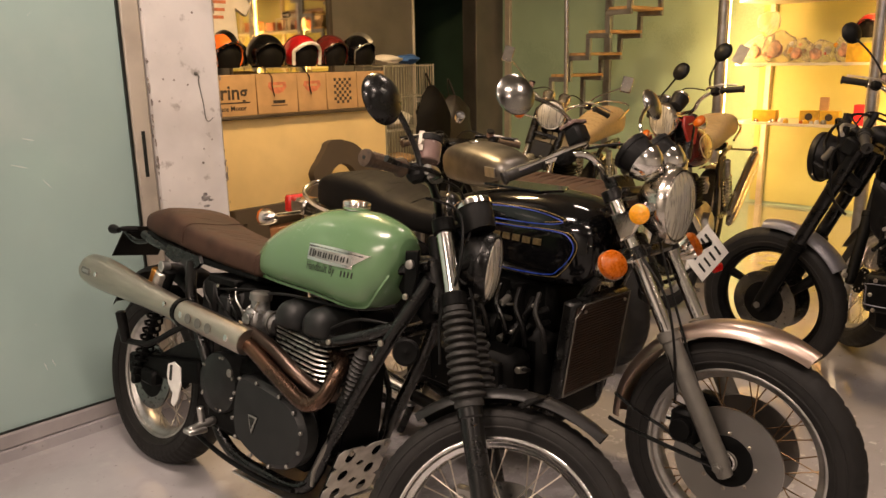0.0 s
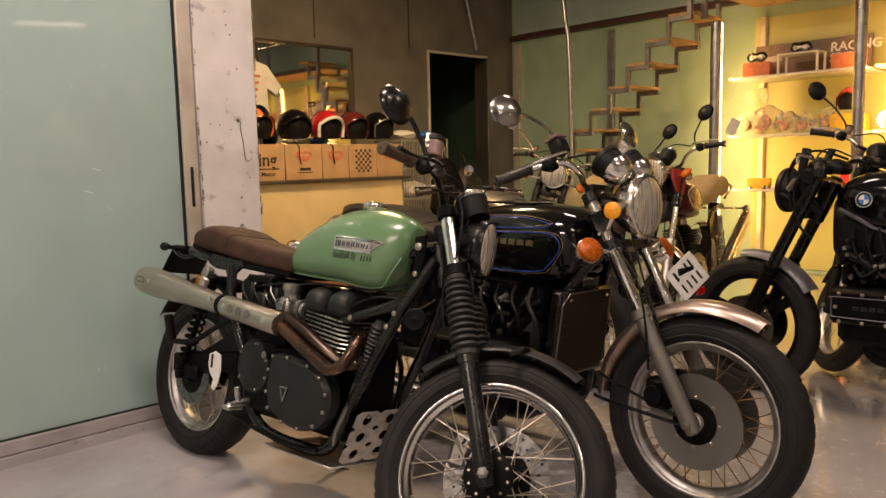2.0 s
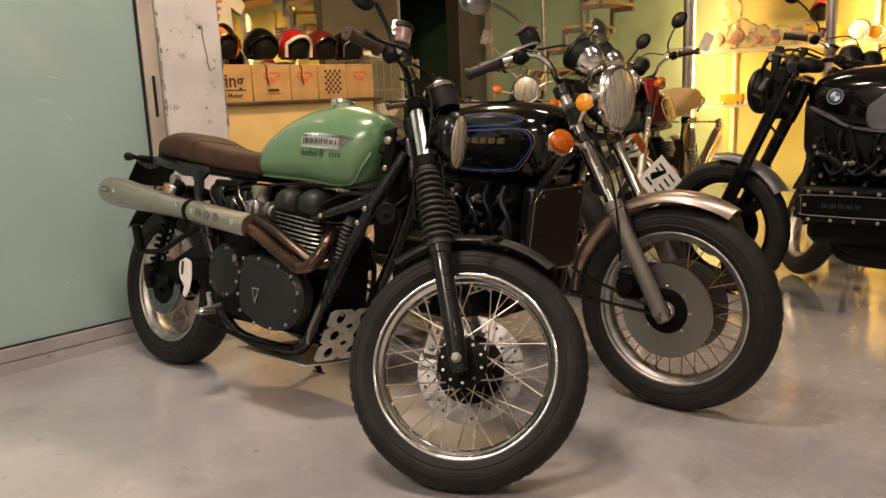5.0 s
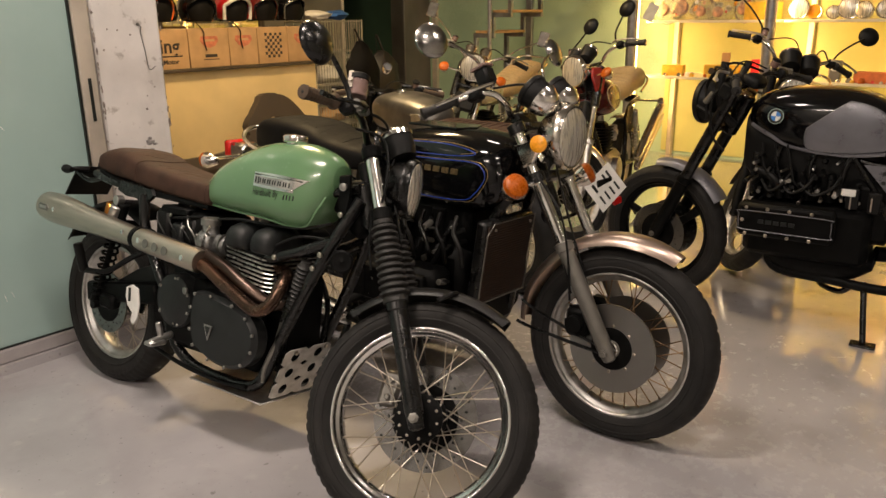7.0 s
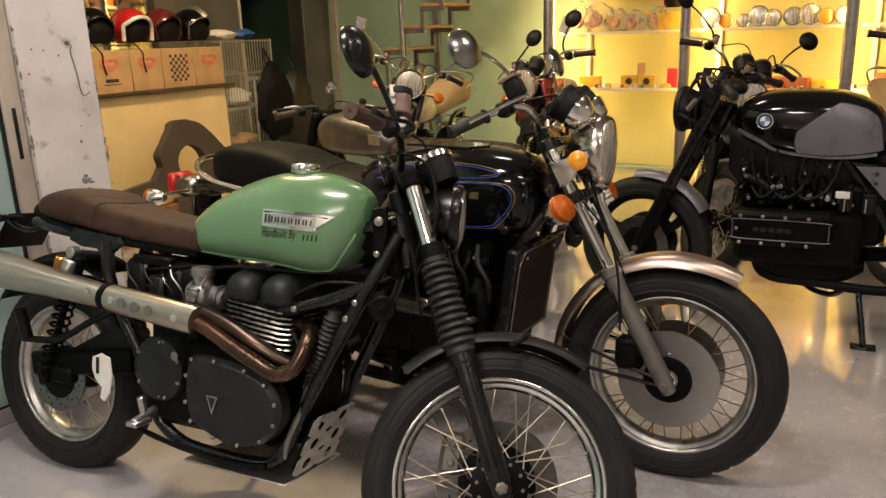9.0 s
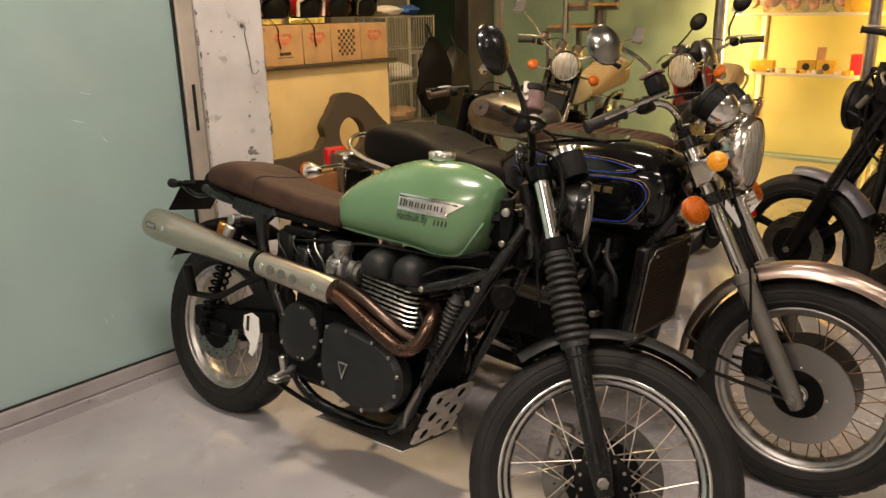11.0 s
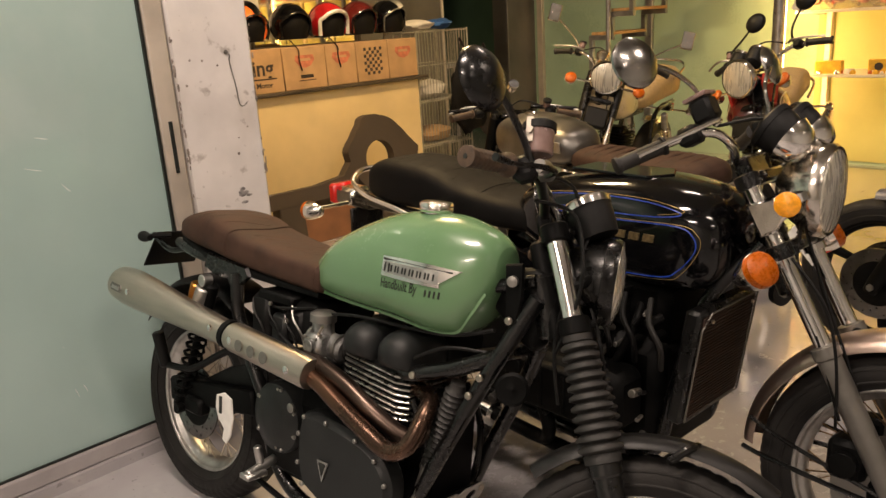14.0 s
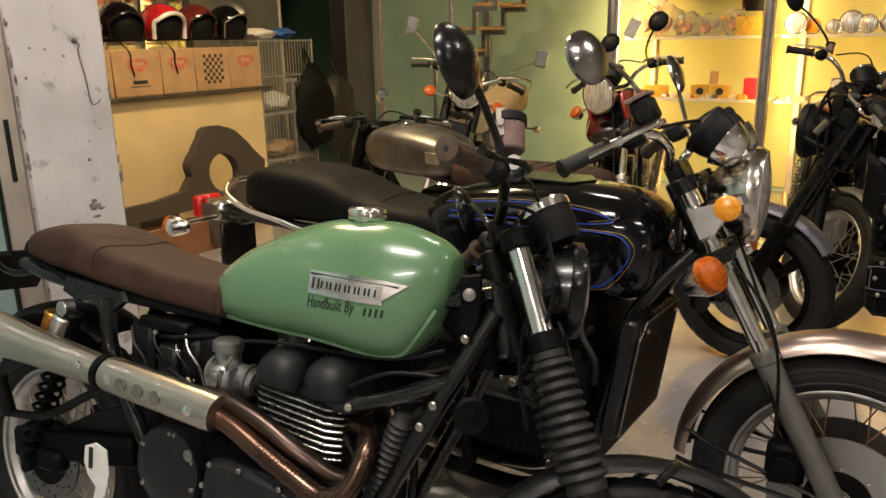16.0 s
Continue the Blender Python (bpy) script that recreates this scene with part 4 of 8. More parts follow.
    part("inner_header_pipe", tube([(0.915, 0.05, 0.62), (0.965, 0.02, 0.60), (0.985, -0.06, 0.535), (0.94, -0.120, 0.515), (0.86, -0.150, 0.555), (0.76, -0.158, 0.605), (0.67, -0.165, 0.634), (0.62, -0.17, 0.640)], 0.0215, 20), BRONZE, ex, "smoke-brown header pipe")
    muf = [(0, 0.030), (0.004, 0.036), (0.03, 0.036), (0.055, 0.037), (0.30, 0.044), (0.56, 0.056), (0.66, 0.058), (0.735, 0.053), (0.74, 0.044), (0.735, 0.036)]
    mk = align((0.345, -0.205, 0.645), (-1, -0.012, 0.082))
    mg = tank_tree(lathe([(h * 0.775, r) for h, r in muf], 40).at(mk))
    part("muffler", mg, STEEL, ex, "brushed steel tapered muffler")
    part("muffler_plate", side_patch(mg, [(x + 0.022, z + 0.012) for x, z in ((-0.214, 0.672), (-0.160, 0.669), (-0.152, 0.680), (-0.160, 0.692), (-0.214, 0.695), (-0.222, 0.684))], 0.002), GREYFORK, ex)
    part("muffler_bars", side_patch(mg, [(x + 0.022, z + 0.012) for x, z in ((-0.208, 0.678), (-0.166, 0.676), (-0.166, 0.686), (-0.208, 0.688))], 0.0035), ALU, ex)
    part("muffler_rivets", bolts([tuple(on_side(mg, x, z, -1, 0.001)) for x, z in ((-0.095, 0.692), (0.305, 0.662))], 0.009, 0.005), CHROME, ex)
    sk = align((0.678, -0.192, 0.614), (-0.325, -0.012, 0.032))
    part("heat_shield", lathe([(0.0, 0.030), (0.002, 0.039), (0.02, 0.041), (0.30, 0.040), (0.318, 0.038), (0.32, 0.03)], 36).at(sk), STEEL, ex, "brushed steel exhaust heat shield")
    part("shield_band", lathe([(0.322, 0.030), (0.322, 0.040), (0.34, 0.040), (0.34, 0.030)], 36).at(sk), MATT, ex)
    for k, q in enumerate((0.085, 0.135, 0.185)):
        p = sk @ Vector((0, 0, 0.325 - q))
        part("shield_hole", lathe([(0, 0.015), (0.0025, 0.016), (0.003, 0.012), (0.001, 0.0)], 20).at(align((p.x, p.y - 0.0395, p.z + 0.004), (0, -1, 0.08))), GREYFORK, ex)
    part("shield_bolts", bolts([(0.398, -0.239, 0.646), (0.628, -0.233, 0.622)], 0.011, 0.005), CHROME, ex)
    # rear end
    for s in (-1, 1):
        shock(root, (0.150, s * 0.135, 0.745), (-0.01, s * 0.135, 0.335), 0.028, MATT, MATT)
        part("shock_reservoir", rod((0.135, s * 0.15, 0.735), (0.100, s * 0.15, 0.655), 0.024, 18) + rod((0.14, s * 0.135, 0.755), (0.14, s * 0.165, 0.755), 0.018, 14), ALU, root)
    part("gold_reservoir", rod((0.075, -0.135, 0.735), (0.05, -0.135, 0.665), 0.020, 16), stuff("gold_anodised", (0.55, 0.26, 0.06), 0.3, 0.9), root, "gold anodised shock reservoir")
    part("rear_mudguard", arc_sheet(0.365, 0.085, 60, 150, 0.003, 0.012).at(pose(0, 0, 0.36)), PLASTIC, root, "black rear mudguard")
    part("tail_bracket", tube([(-0.05, -0.09, 0.82), (-0.16, -0.09, 0.80), (-0.27, -0.085, 0.835)], 0.009, 8) + tube([(-0.05, 0.09, 0.82), (-0.16, 0.09, 0.80), (-0.27, 0.085, 0.835)], 0.009, 8), BLACK, root)
    part("plate_holder", box((0, 0, 0), (0.006, 0.19, 0.15), 0.004).at(pose(-0.275, 0, 0.785, 0, 35, 0)), PLASTIC, root, "empty black plate holder")
    part("tail_lamp", rod((-0.13, 0, 0.855), (-0.20, 0, 0.855), 0.03, 18), PLASTIC, root)
    for s in (-1, 1):
        indicator(root, Matrix.Identity(4), (-0.235, s * 0.14, 0.835), (-1, 0, 0), (-0.225, s * 0.05, 0.835), 0.017, PLASTIC, PLASTIC, 0.05)
    part("foot_peg_hanger", slab([(0.265, 0.475), (0.30, 0.490), (0.335, 0.480), (0.345, 0.425), (0.335, 0.372), (0.315, 0.345), (0.298, 0.352), (0.305, 0.385), (0.275, 0.41), (0.262, 0.44)], 0.006, 0.002).at(Matrix.Translation((0.01, -0.192, -0.02))), WHITEP, root, "white painted heel guard")
    part("hanger_slot", box((0.298, -0.196, 0.432), (0.012, 0.004, 0.05), 0.002), INK, root)
    part("foot_peg", rod((0.47, -0.13, 0.315), (0.485, -0.235, 0.300), 0.013, 12) + box((0.486, -0.215, 0.298), (0.040, 0.065, 0.016), 0.005) + rod((0.475, -0.185, 0.31), (0.470, -0.195, 0.365), 0.011, 10), ALU, root, "serrated metal foot peg")
    part("rear_peg", rod((-0.045, -0.165, 0.455), (-0.055, -0.19, 0.565), 0.018, 14) + tube([(-0.045, -0.165, 0.46), (0.08, -0.15, 0.475), (0.20, -0.13, 0.545), (0.36, -0.12, 0.62)], 0.011, 8), PLASTIC, root)
    part("brake_pedal", tube([(0.42, -0.17, 0.26), (0.60, -0.175, 0.235), (0.78, -0.17, 0.225), (0.90, -0.165, 0.235)], 0.008, 8), MATT, root)
    part("swingarm_web", slab([(0.06, 0.385), (0.34, 0.425), (0.38, 0.50), (0.37, 0.56), (0.20, 0.50), (0.07, 0.43)], 0.012, 0.004).at(Matrix.Translation((0, -0.098, 0))), PLASTIC, root)
    part("rear_caliper", box((0.075, -0.128, 0.355), (0.09, 0.045, 0.055), 0.012) + rod((0.02, -0.145, 0.335), (0.02, -0.168, 0.335), 0.016, 14), MATT, root)
    part("chain_guard", box((0.12, -0.10, 0.415), (0.30, 0.05, 0.012), 0.004), PLASTIC, root)
    part("kick_link", tube([(1.000, -0.112, 0.462), (0.985, -0.122, 0.400), (0.962, -0.130, 0.345), (0.945, -0.134, 0.300), (0.940, -0.134, 0.255)], [0.016, 0.013, 0.010, 0.008, 0.005], 10), GREYFORK, root)
    # oil cooler hose boot and horn
    part("breather_boot", lathe([(0.0, 0.018)] + [(0.008 + 0.014 * i + e, 0.026 if e < 0.006 else 0.019) for i in range(16) for e in (0, 0.007)] + [(0.241, 0.017)], 18).at(align((0.994, -0.10, 0.445), (0.29, 0.0, 0.957))), GRIP_R, root, "ribbed rubber boot", 60)
    part("horn", lathe([(-0.02, 0.02), (-0.01, 0.034), (0.006, 0.036), (0.010, 0.030), (0.008, 0.012), (0.012, 0)], 30).at(align((1.200, -0.09, 0.695), (0.45, -0.85, 0.1))), MATT, root, "round horn")
    # guard plate under the engine
    sp = part("skid_plate", perforated(0.21, 0.195, 2, 3, 0.0185).at(pose(0.985, -0.01, 0.285, 0, 22, 0)), ALU, root, "perforated aluminium skid plate")
    part("under_plate", box((0.77, -0.005, 0.184), (0.36, 0.280, 0.006), 0.002), ALU, sp)
    part("plate_backing", box((0, 0, 0), (0.006, 0.185, 0.165), 0.002).at(pose(0.972, -0.01, 0.290, 0, 22, 0)), MATT, sp)
    part("plate_screws", bolts([(1.020, -0.07, 0.362), (1.020, 0.07, 0.362)], 0.008, 0.006, (1, 0, -0.3)), STEEL, sp)
    part("side_stand", rod((0.55, 0.13, 0.24), (0.60, 0.245, 0.055), 0.012, 10) + box((0.60, 0.25, 0.052), (0.07, 0.04, 0.008), 0.003), BLACK, root)
    cables(root, Matrix.Identity(4), [[(0.60, -0.11, 0.74), (0.75, -0.115, 0.765), (1.0, -0.09, 0.77), (1.12, -0.06, 0.80)], [(0.93, -0.12, 0.70), (1.02, -0.10, 0.745), (1.12, -0.07, 0.75)], [(0.38, -0.10, 0.72), (0.48, -0.13, 0.735), (0.58, -0.10, 0.75)], [(0.36, -0.10, 0.69), (0.46, -0.125, 0.66), (0.54, -0.12, 0.62), (0.60, -0.13, 0.57)]], 0.0045)
    return root


green_scrambler()


# ---- the room ----
FLOOR = layers(stuff("painted_concrete", (0.395, 0.378, 0.388), 0.12, 0, 0.10, 1.3, 0.08, 34, tint=(0.275, 0.262, 0.27), rvar=0.10, spec=0.9, coat=0.6), ((4.5, 0.58, 0.72, (0.22, 0.20, 0.19), 0.32, 6), (11.0, 0.60, 0.74, (0.53, 0.50, 0.49), 0.35, 5), (60.0, 0.68, 0.75, (0.11, 0.10, 0.095), 0.45, 2), (24.0, 0.69, 0.75, (0.10, 0.09, 0.08), 0.6, 4), (2.2, 0.60, 0.66, (0.24, 0.22, 0.21), 0.4, 8)))
scuffs = FLOOR.node_tree.nodes.new("ShaderNodeTexNoise")
scuffs.inputs["Scale"].default_value, scuffs.inputs["Detail"].default_value, scuffs.inputs["Roughness"].default_value = 16.0, 9, 0.72
worn = FLOOR.node_tree.nodes.new("ShaderNodeMapRange")
for key, val in (("From Min", 0.50), ("From Max", 0.62), ("To Min", 0.06), ("To Max", 0.26)):
    worn.inputs[key].default_value = val
FLOOR.node_tree.links.new(FLOOR.node_tree.nodes["Mapping"].outputs["Vector"], scuffs.inputs["Vector"])
FLOOR.node_tree.links.new(scuffs.outputs["Fac"], worn.inputs["Value"])
# the paint is worn dull near the entrance and still glossy further in
axes = FLOOR.node_tree.nodes.new("ShaderNodeSeparateXYZ")
FLOOR.node_tree.links.new(FLOOR.node_tree.nodes["Mapping"].outputs["Vector"], axes.inputs["Vector"])
dull = FLOOR.node_tree.nodes.new("ShaderNodeMapRange")
for key, val in (("From Min", 1.3), ("From Max", 3.3), ("To Min", 0.24), ("To Max", 0.0)):
    dull.inputs[key].default_value = val
FLOOR.node_tree.links.new(axes.outputs["X"], dull.inputs["Value"])
total = FLOOR.node_tree.nodes.new("ShaderNodeMath")
FLOOR.node_tree.links.new(worn.outputs["Result"], total.inputs[0])
FLOOR.node_tree.links.new(dull.outputs["Result"], total.inputs[1])
FLOOR.node_tree.links.new(total.outputs[0], FLOOR.node_tree.nodes["Principled BSDF"].inputs["Coat Roughness"])
sheen = FLOOR.node_tree.nodes.new("ShaderNodeMapRange")
for key, val in (("From Min", 1.9), ("From Max", 3.2), ("To Min", 0.30), ("To Max", 1.0)):
    sheen.inputs[key].default_value = val
FLOOR.node_tree.links.new(axes.outputs["X"], sheen.inputs["Value"])
FLOOR.node_tree.links.new(sheen.outputs["Result"], FLOOR.node_tree.nodes["Principled BSDF"].inputs["Coat Weight"])
FLOOR.node_tree.nodes["Principled BSDF"].inputs["Coat IOR"].default_value = 2.4
GLASS_G = layers(stuff("frosted_green_glass", (0.33, 0.45, 0.425), 0.20, 0, 0.07, 1.1, 0.0, 40, coat=0.8, rvar=0.1), ((1.6, 0.56, 0.78, (0.50, 0.56, 0.54), 0.5, 6), (22.0, 0.73, 0.78, (0.62, 0.66, 0.65), 0.6, 3)))
WALL_G = stuff("green_wall_panel", (0.38, 0.52, 0.38), 0.30, 0, 0.05, 1.5, 0.03, 60)
WALL_Y = stuff("pale_yellow_wall", (0.53, 0.52, 0.20), 0.45, 0, 0.05, 2, 0.05, 60)
GREYWALL = stuff("grey_metal_panels", (0.17, 0.155, 0.135), 0.42, 0.2, 0.12, 2.5, 0.08, 50)
COLUMN = layers(stuff("peeling_white_column", (0.70, 0.665, 0.64), 0.75, 0, 0.07, 4, 0.8, 32), ((3.0, 0.52, 0.70, (0.50, 0.46, 0.43), 0.6, 8), (14.0, 0.62, 0.68, (0.40, 0.36, 0.33), 0.8, 5), (40.0, 0.71, 0.76, (0.30, 0.26, 0.24), 0.4, 2)))
FRAME_A = stuff("aluminium_frame", (0.66, 0.59, 0.50), 0.42, 0.5, 0.06, 9, 0.05)
POSTM = stuff("galvanised_post", (0.42, 0.42, 0.44), 0.35, 0.9, 0.1, 14, 0.06)
CREAMW = stuff("cream_counter", (0.72, 0.55, 0.28), 0.5, 0, 0.05, 3, 0.05)
CARD = stuff("cardboard", (0.44, 0.27, 0.13), 0.75, 0, 0.08, 8, 0.2, 120)
WOOD = stuff("plywood", (0.50, 0.30, 0.13), 0.5, 0, 0.15, 4, 0.15, 40, stretch=(1, 8, 1))
DARKW = stuff("dark_wood", (0.06, 0.045, 0.03), 0.5, 0, 0.2, 5, 0.1)
CEIL = stuff("ceiling_paint", (0.28, 0.27, 0.25), 0.8, 0, 0.05, 2, 0.1)
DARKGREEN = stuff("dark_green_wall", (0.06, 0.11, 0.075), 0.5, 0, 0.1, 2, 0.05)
FOAM = stuff("brown_foam", (0.055, 0.040, 0.028), 0.85, 0, 0.07, 5, 0.4, 200)
LED = stuff("led_strip", WARM, 0.5, emit=26.0)
TUBE_M = stuff("lit_tube", TUBE_W, 0.5, emit=14.0)


def slab_room(name, a0, a1, b0, b1, z0, z1, m, label, category, bev=0.002, kind="structure"):
    return single(name, box(((a0 + a1) / 2, -(b0 + b1) / 2, (z0 + z1) / 2), (a1 - a0, b1 - b0, z1 - z0), bev), m, label, category, room(0, 0), "", kind)


WHITEW = stuff("grey_plaster", (0.48, 0.47, 0.45), 0.75, 0, 0.05, 3, 0.2, 50)
H_TOP = 3.70
slab_room("floor", -3.4, 7.85, -8.4, 3.8, -0.2, 0.0, FLOOR, "grey painted concrete floor with stains", "floor", 0)
slab_room("ceiling", -3.4, 7.85, -8.4, 3.8, H_TOP, H_TOP + 0.2, CEIL, "plain pale ceiling", "ceiling", 0)
slab_room("wall_shelves", 7.45, 7.65, -6.35, 3.8, 0, H_TOP, WALL_G, "pale green wall behind the shelves", "wall", 0)
slab_room("wall_shelf_back", 7.436, 7.446, -3.14, 3.5, 0.03, 2.5, WALL_Y, "pale yellow back panel of the shelves", "panel", 0)
slab_room("wall_south", -3.4, -3.2, -2.9, 3.8, 0, H_TOP, WHITEW, "plain grey plaster wall", "wall", 0)
slab_room("wall_east", -3.4, 7.45, 3.6, 3.8, 0, H_TOP, WHITEW, "plain grey plaster wall", "wall", 0)
# counter wall with a window and a doorway
W0, W1 = -6.55, -6.35
for nm, a0, a1, z0, z1 in (("wall_counter", 1.68, 3.70, 0, H_TOP), ("wall_counter", 3.70, 4.83, 0, 1.30), ("wall_counter", 3.70, 4.83, 2.38, H_TOP), ("wall_counter", 4.83, 5.96, 0, H_TOP), ("wall_counter", 5.96, 6.95, 2.42, H_TOP), ("wall_counter", 6.95, 7.65, 0, H_TOP)):
    slab_room(nm, a0, a1, W0, W1, z0, z1, GREYWALL, "grey metal panel wall with vertical joints", "wall", 0)
for a in (4.37, 5.66):
    slab_room("trim", a - 0.008, a + 0.008, W1, W1 + 0.006, 2.45, H_TOP, DARKW, "dark vertical panel joint", "trim")
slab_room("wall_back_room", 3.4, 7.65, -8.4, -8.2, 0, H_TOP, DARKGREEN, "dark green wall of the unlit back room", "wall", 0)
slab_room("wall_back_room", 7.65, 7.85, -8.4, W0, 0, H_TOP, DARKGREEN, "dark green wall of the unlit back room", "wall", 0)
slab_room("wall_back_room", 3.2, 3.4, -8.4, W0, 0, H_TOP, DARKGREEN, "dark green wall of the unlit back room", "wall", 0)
# glazed sliding door, column
GB = -2.985
slab_room("wall_glass", -3.2, 1.288, GB - 0.04, GB - 0.02, 0.105, H_TOP, GLASS_G, "frosted pale green glass sliding panel", "glass panel", 0)
RAILM = stuff("painted_rail", (0.36, 0.335, 0.335), 0.45, 0.1, 0.08, 6, 0.06)
slab_room("trim", -3.2, 1.36, GB - 0.075, GB + 0.004, 0.0462, 0.105, RAILM, "aluminium bottom rail of the glass panel", "door rail", 0.006)
slab_room("trim", -3.2, 1.36, GB - 0.10, GB + 0.012, -0.01, 0.046, FLOOR, "low painted concrete sill under the glass panel", "sill", 0.005)
slab_room("trim", -3.2, 1.286, GB - 0.018, GB - 0.008, 0.105, 0.112, INK, "black rubber gasket under the glass", "gasket", 0.001)
slab_room("door_frame", 1.288, 1.360, GB - 0.06, GB + 0.005, 0.105, H_TOP, FRAME_A, "aluminium upright of the sliding door with a slot pull", "door frame", 0.006)
slab_room("door_handle", 1.316, 1.330, GB + 0.005, GB + 0.009, 0.99, 1.17, INK, "dark slot pull in the aluminium upright", "door pull", 0.001)
slab_room("trim", 1.277, 1.286, GB - 0.018, GB - 0.004, 0.105, H_TOP, INK, "black rubber gasket between glass and upright", "gasket", 0.001)
SCRATCH = stuff("pale_scratch", (0.66, 0.70, 0.68), 0.5, 0, 0.1, 60, 0)
for a, z, dx, dz in ((0.859, 0.315, -0.004, 0.016), (0.888, 0.322, -0.005, 0.015), (0.87, 1.078, 0.026, -0.008), (0.955, 1.005, 0.012, -0.015), (0.912, 1.170, 0.018, -0.005)):
    single("glass_scratch", tube([(a - dx, 3.0046, z - dz), (a + dx * 0.2, 3.0046, z + dz * 0.3), (a + dx, 3.0046, z + dz)], [0.0004, 0.0014, 0.0004], 6), SCRATCH, "pale scratch on the frosted green glass", "scratch", room(0, 0), "scratches on the glass")
slab_room("wall_column_side", 1.68, 1.80, -6.55, GB - 0.32, 0, H_TOP, GREYWALL, "grey wall behind the column", "wall", 0)


# ---- black tourer with a radiator ----
def black_tourer():
    root = thing("motorcycle", "black tourer motorcycle with blue pinstripes and chrome front mudguard", "motorcycle", bike_pose(-0.250, 3.082, -46.3, -2), "parked motorcycles")
    f = pose(1.546, -0.012, 0.330) @ pose(0, 0, 0, 0, -29.5, 0) @ pose(0, 0, 0, 0, 0, 6)
    wf = f @ pose(0, 0, 0, 0, 29.5, 0)
    wheel(root, wf, 0.336, 0.052, 0.250, ALU, 40, MATT, ((1, 0.152), (-1, 0.152)), 0.058, 0.045, label="front wheel hub", spoke_m=stuff("bronze_spokes", (0.20, 0.13, 0.07), 0.4, 0.9), drilled=False)
    wheel(root, pose(0, 0, 0.325), 0.325, 0.060, 0.226, ALU, 36, MATT, (), 0.07, 0.055, label="rear wheel hub")
    fork(root, f, 0.108, 0.795, 0.0195, CHROME, GREYFORK, 0.0, 0.385, None, 0.027)
    clamp(root, f, 0.108, 0.80, 0.03, BLACK, 0.030)
    clamp(root, f, 0.108, 0.620, 0.03, BLACK, 0.030)
    part("steering_stem", rod((-0.045, 0, 0.58), (-0.045, 0, 0.82), 0.022, 14).at(f), BLACK, root)
    for s in (-1, 1):
        part("fork_band", lathe([(0.585, 0.021), (0.585, 0.027), (0.625, 0.027), (0.625, 0.021)], 20).at(f @ Matrix.Translation((0, s * 0.108, 0))), CHROME, root)
        br = part("headlight_bracket", slab([(-0.022, 0.668), (0.016, 0.664), (0.040, 0.682), (0.085, 0.704), (0.115, 0.709), (0.115, 0.730), (0.085, 0.738), (0.040, 0.746), (-0.022, 0.750)], 0.024, 0.010).at(f @ Matrix.Translation((0, s * 0.124, 0))), CHROME, root)
        part("reflector", lathe([(0, 0.029), (0.006, 0.029), (0.010, 0.024), (0.011, 0)], 28).at(f @ align((0.070, s * 0.136, 0.715), (0.15, s, 0))), YAMBER, br, "round amber reflector")
        indicator(root, f, (0.0, s * 0.262, 0.604), (0.86, s * 0.40, 0.10), (-0.01, s * 0.115, 0.605), 0.041, AMBER, CHROME, 0.085)
    headlight(root, f @ pose(0.128, 0, 0.705, 0, 29.5, 0), 0.106, 0.125, HLCHROME, HLCHROME, "large chrome headlight")
    for s in (-1, 1):
        g_ = gauge(root, f @ pose(0.085, s * 0.075, 0.905, 0, -28, 0), 0.056, 0.060, PLASTIC, PLASTIC)
        part("gauge_bowl", lathe([(-0.112, 0.012), (-0.108, 0.030), (-0.090, 0.046), (-0.066, 0.0555), (-0.058, 0.0575), (-0.055, 0.050)], 32).at(f @ pose(0.085, s * 0.075, 0.905, 0, -28, 0)), CHROME, g_, "chrome gauge bowl")
    part("gauge_panel", box((0.075, 0, 0.905), (0.05, 0.09, 0.05), 0.01).at(f), PLASTIC, root)
    part("front_mudguard", arc_sheet(0.364, 0.070, 61, 178, 0.003, 0.020, 36, taper=0.45).at(wf), stuff("brown_tinted_chrome", (0.58, 0.46, 0.39), 0.33, 1, 0.06, 8, 0.01, rvar=0.05), root, "chrome front mudguard")
    for q in (-1, 1):
        part("mudguard_stay", tube([(-0.150, q * 0.10, 0.27), (-0.16, q * 0.085, 0.31), (-0.165, q * 0.07, 0.335)], 0.009, 8).at(wf), BLACK, root)
    for s in (-1, 1):
        part("mudguard_stay", tube([(-0.010, s * 0.118, -0.005), (-0.12, s * 0.108, 0.0), (-0.30, s * 0.082, 0.010), (-0.362, s * 0.072, 0.018)], 0.0065, 8).at(wf) + tube([(-0.012, s * 0.116, 0.012), (-0.13, s * 0.105, 0.040), (-0.28, s * 0.082, 0.075), (-0.350, s * 0.070, 0.100)], 0.0055, 8).at(wf), BLACK, root)
        for r0, y0 in ((0.034, 0.070), (0.026, 0.078), (0.018, 0.086)):
            part("hub_ring", lathe([(s * (y0 - 0.010), r0), (s * y0, r0), (s * (y0 + 0.002), r0 * 0.8), (s * (y0 - 0.010), r0 * 0.7)], 28, True).at(wf @ AX_Y), CHROME if r0 < 0.03 else GREYFORK, root)
        part("disc_bolts", bolts([tuple(wf @ Vector((0.080 * math.cos(k * math.pi / 4), s * 0.071, 0.080 * math.sin(k * math.pi / 4)))) for k in range(8)], 0.0055, 0.006, tuple(wf.to_3x3() @ Vector((0, s, 0)))), STEEL, root)
        part("brake_caliper", box((-0.115, s * 0.085, 0.075), (0.085, 0.06, 0.10), 0.016).at(wf) + rod((-0.115, s * 0.12, 0.075), (-0.115, s * 0.14, 0.075), 0.03, 16).at(wf), MATT, root)
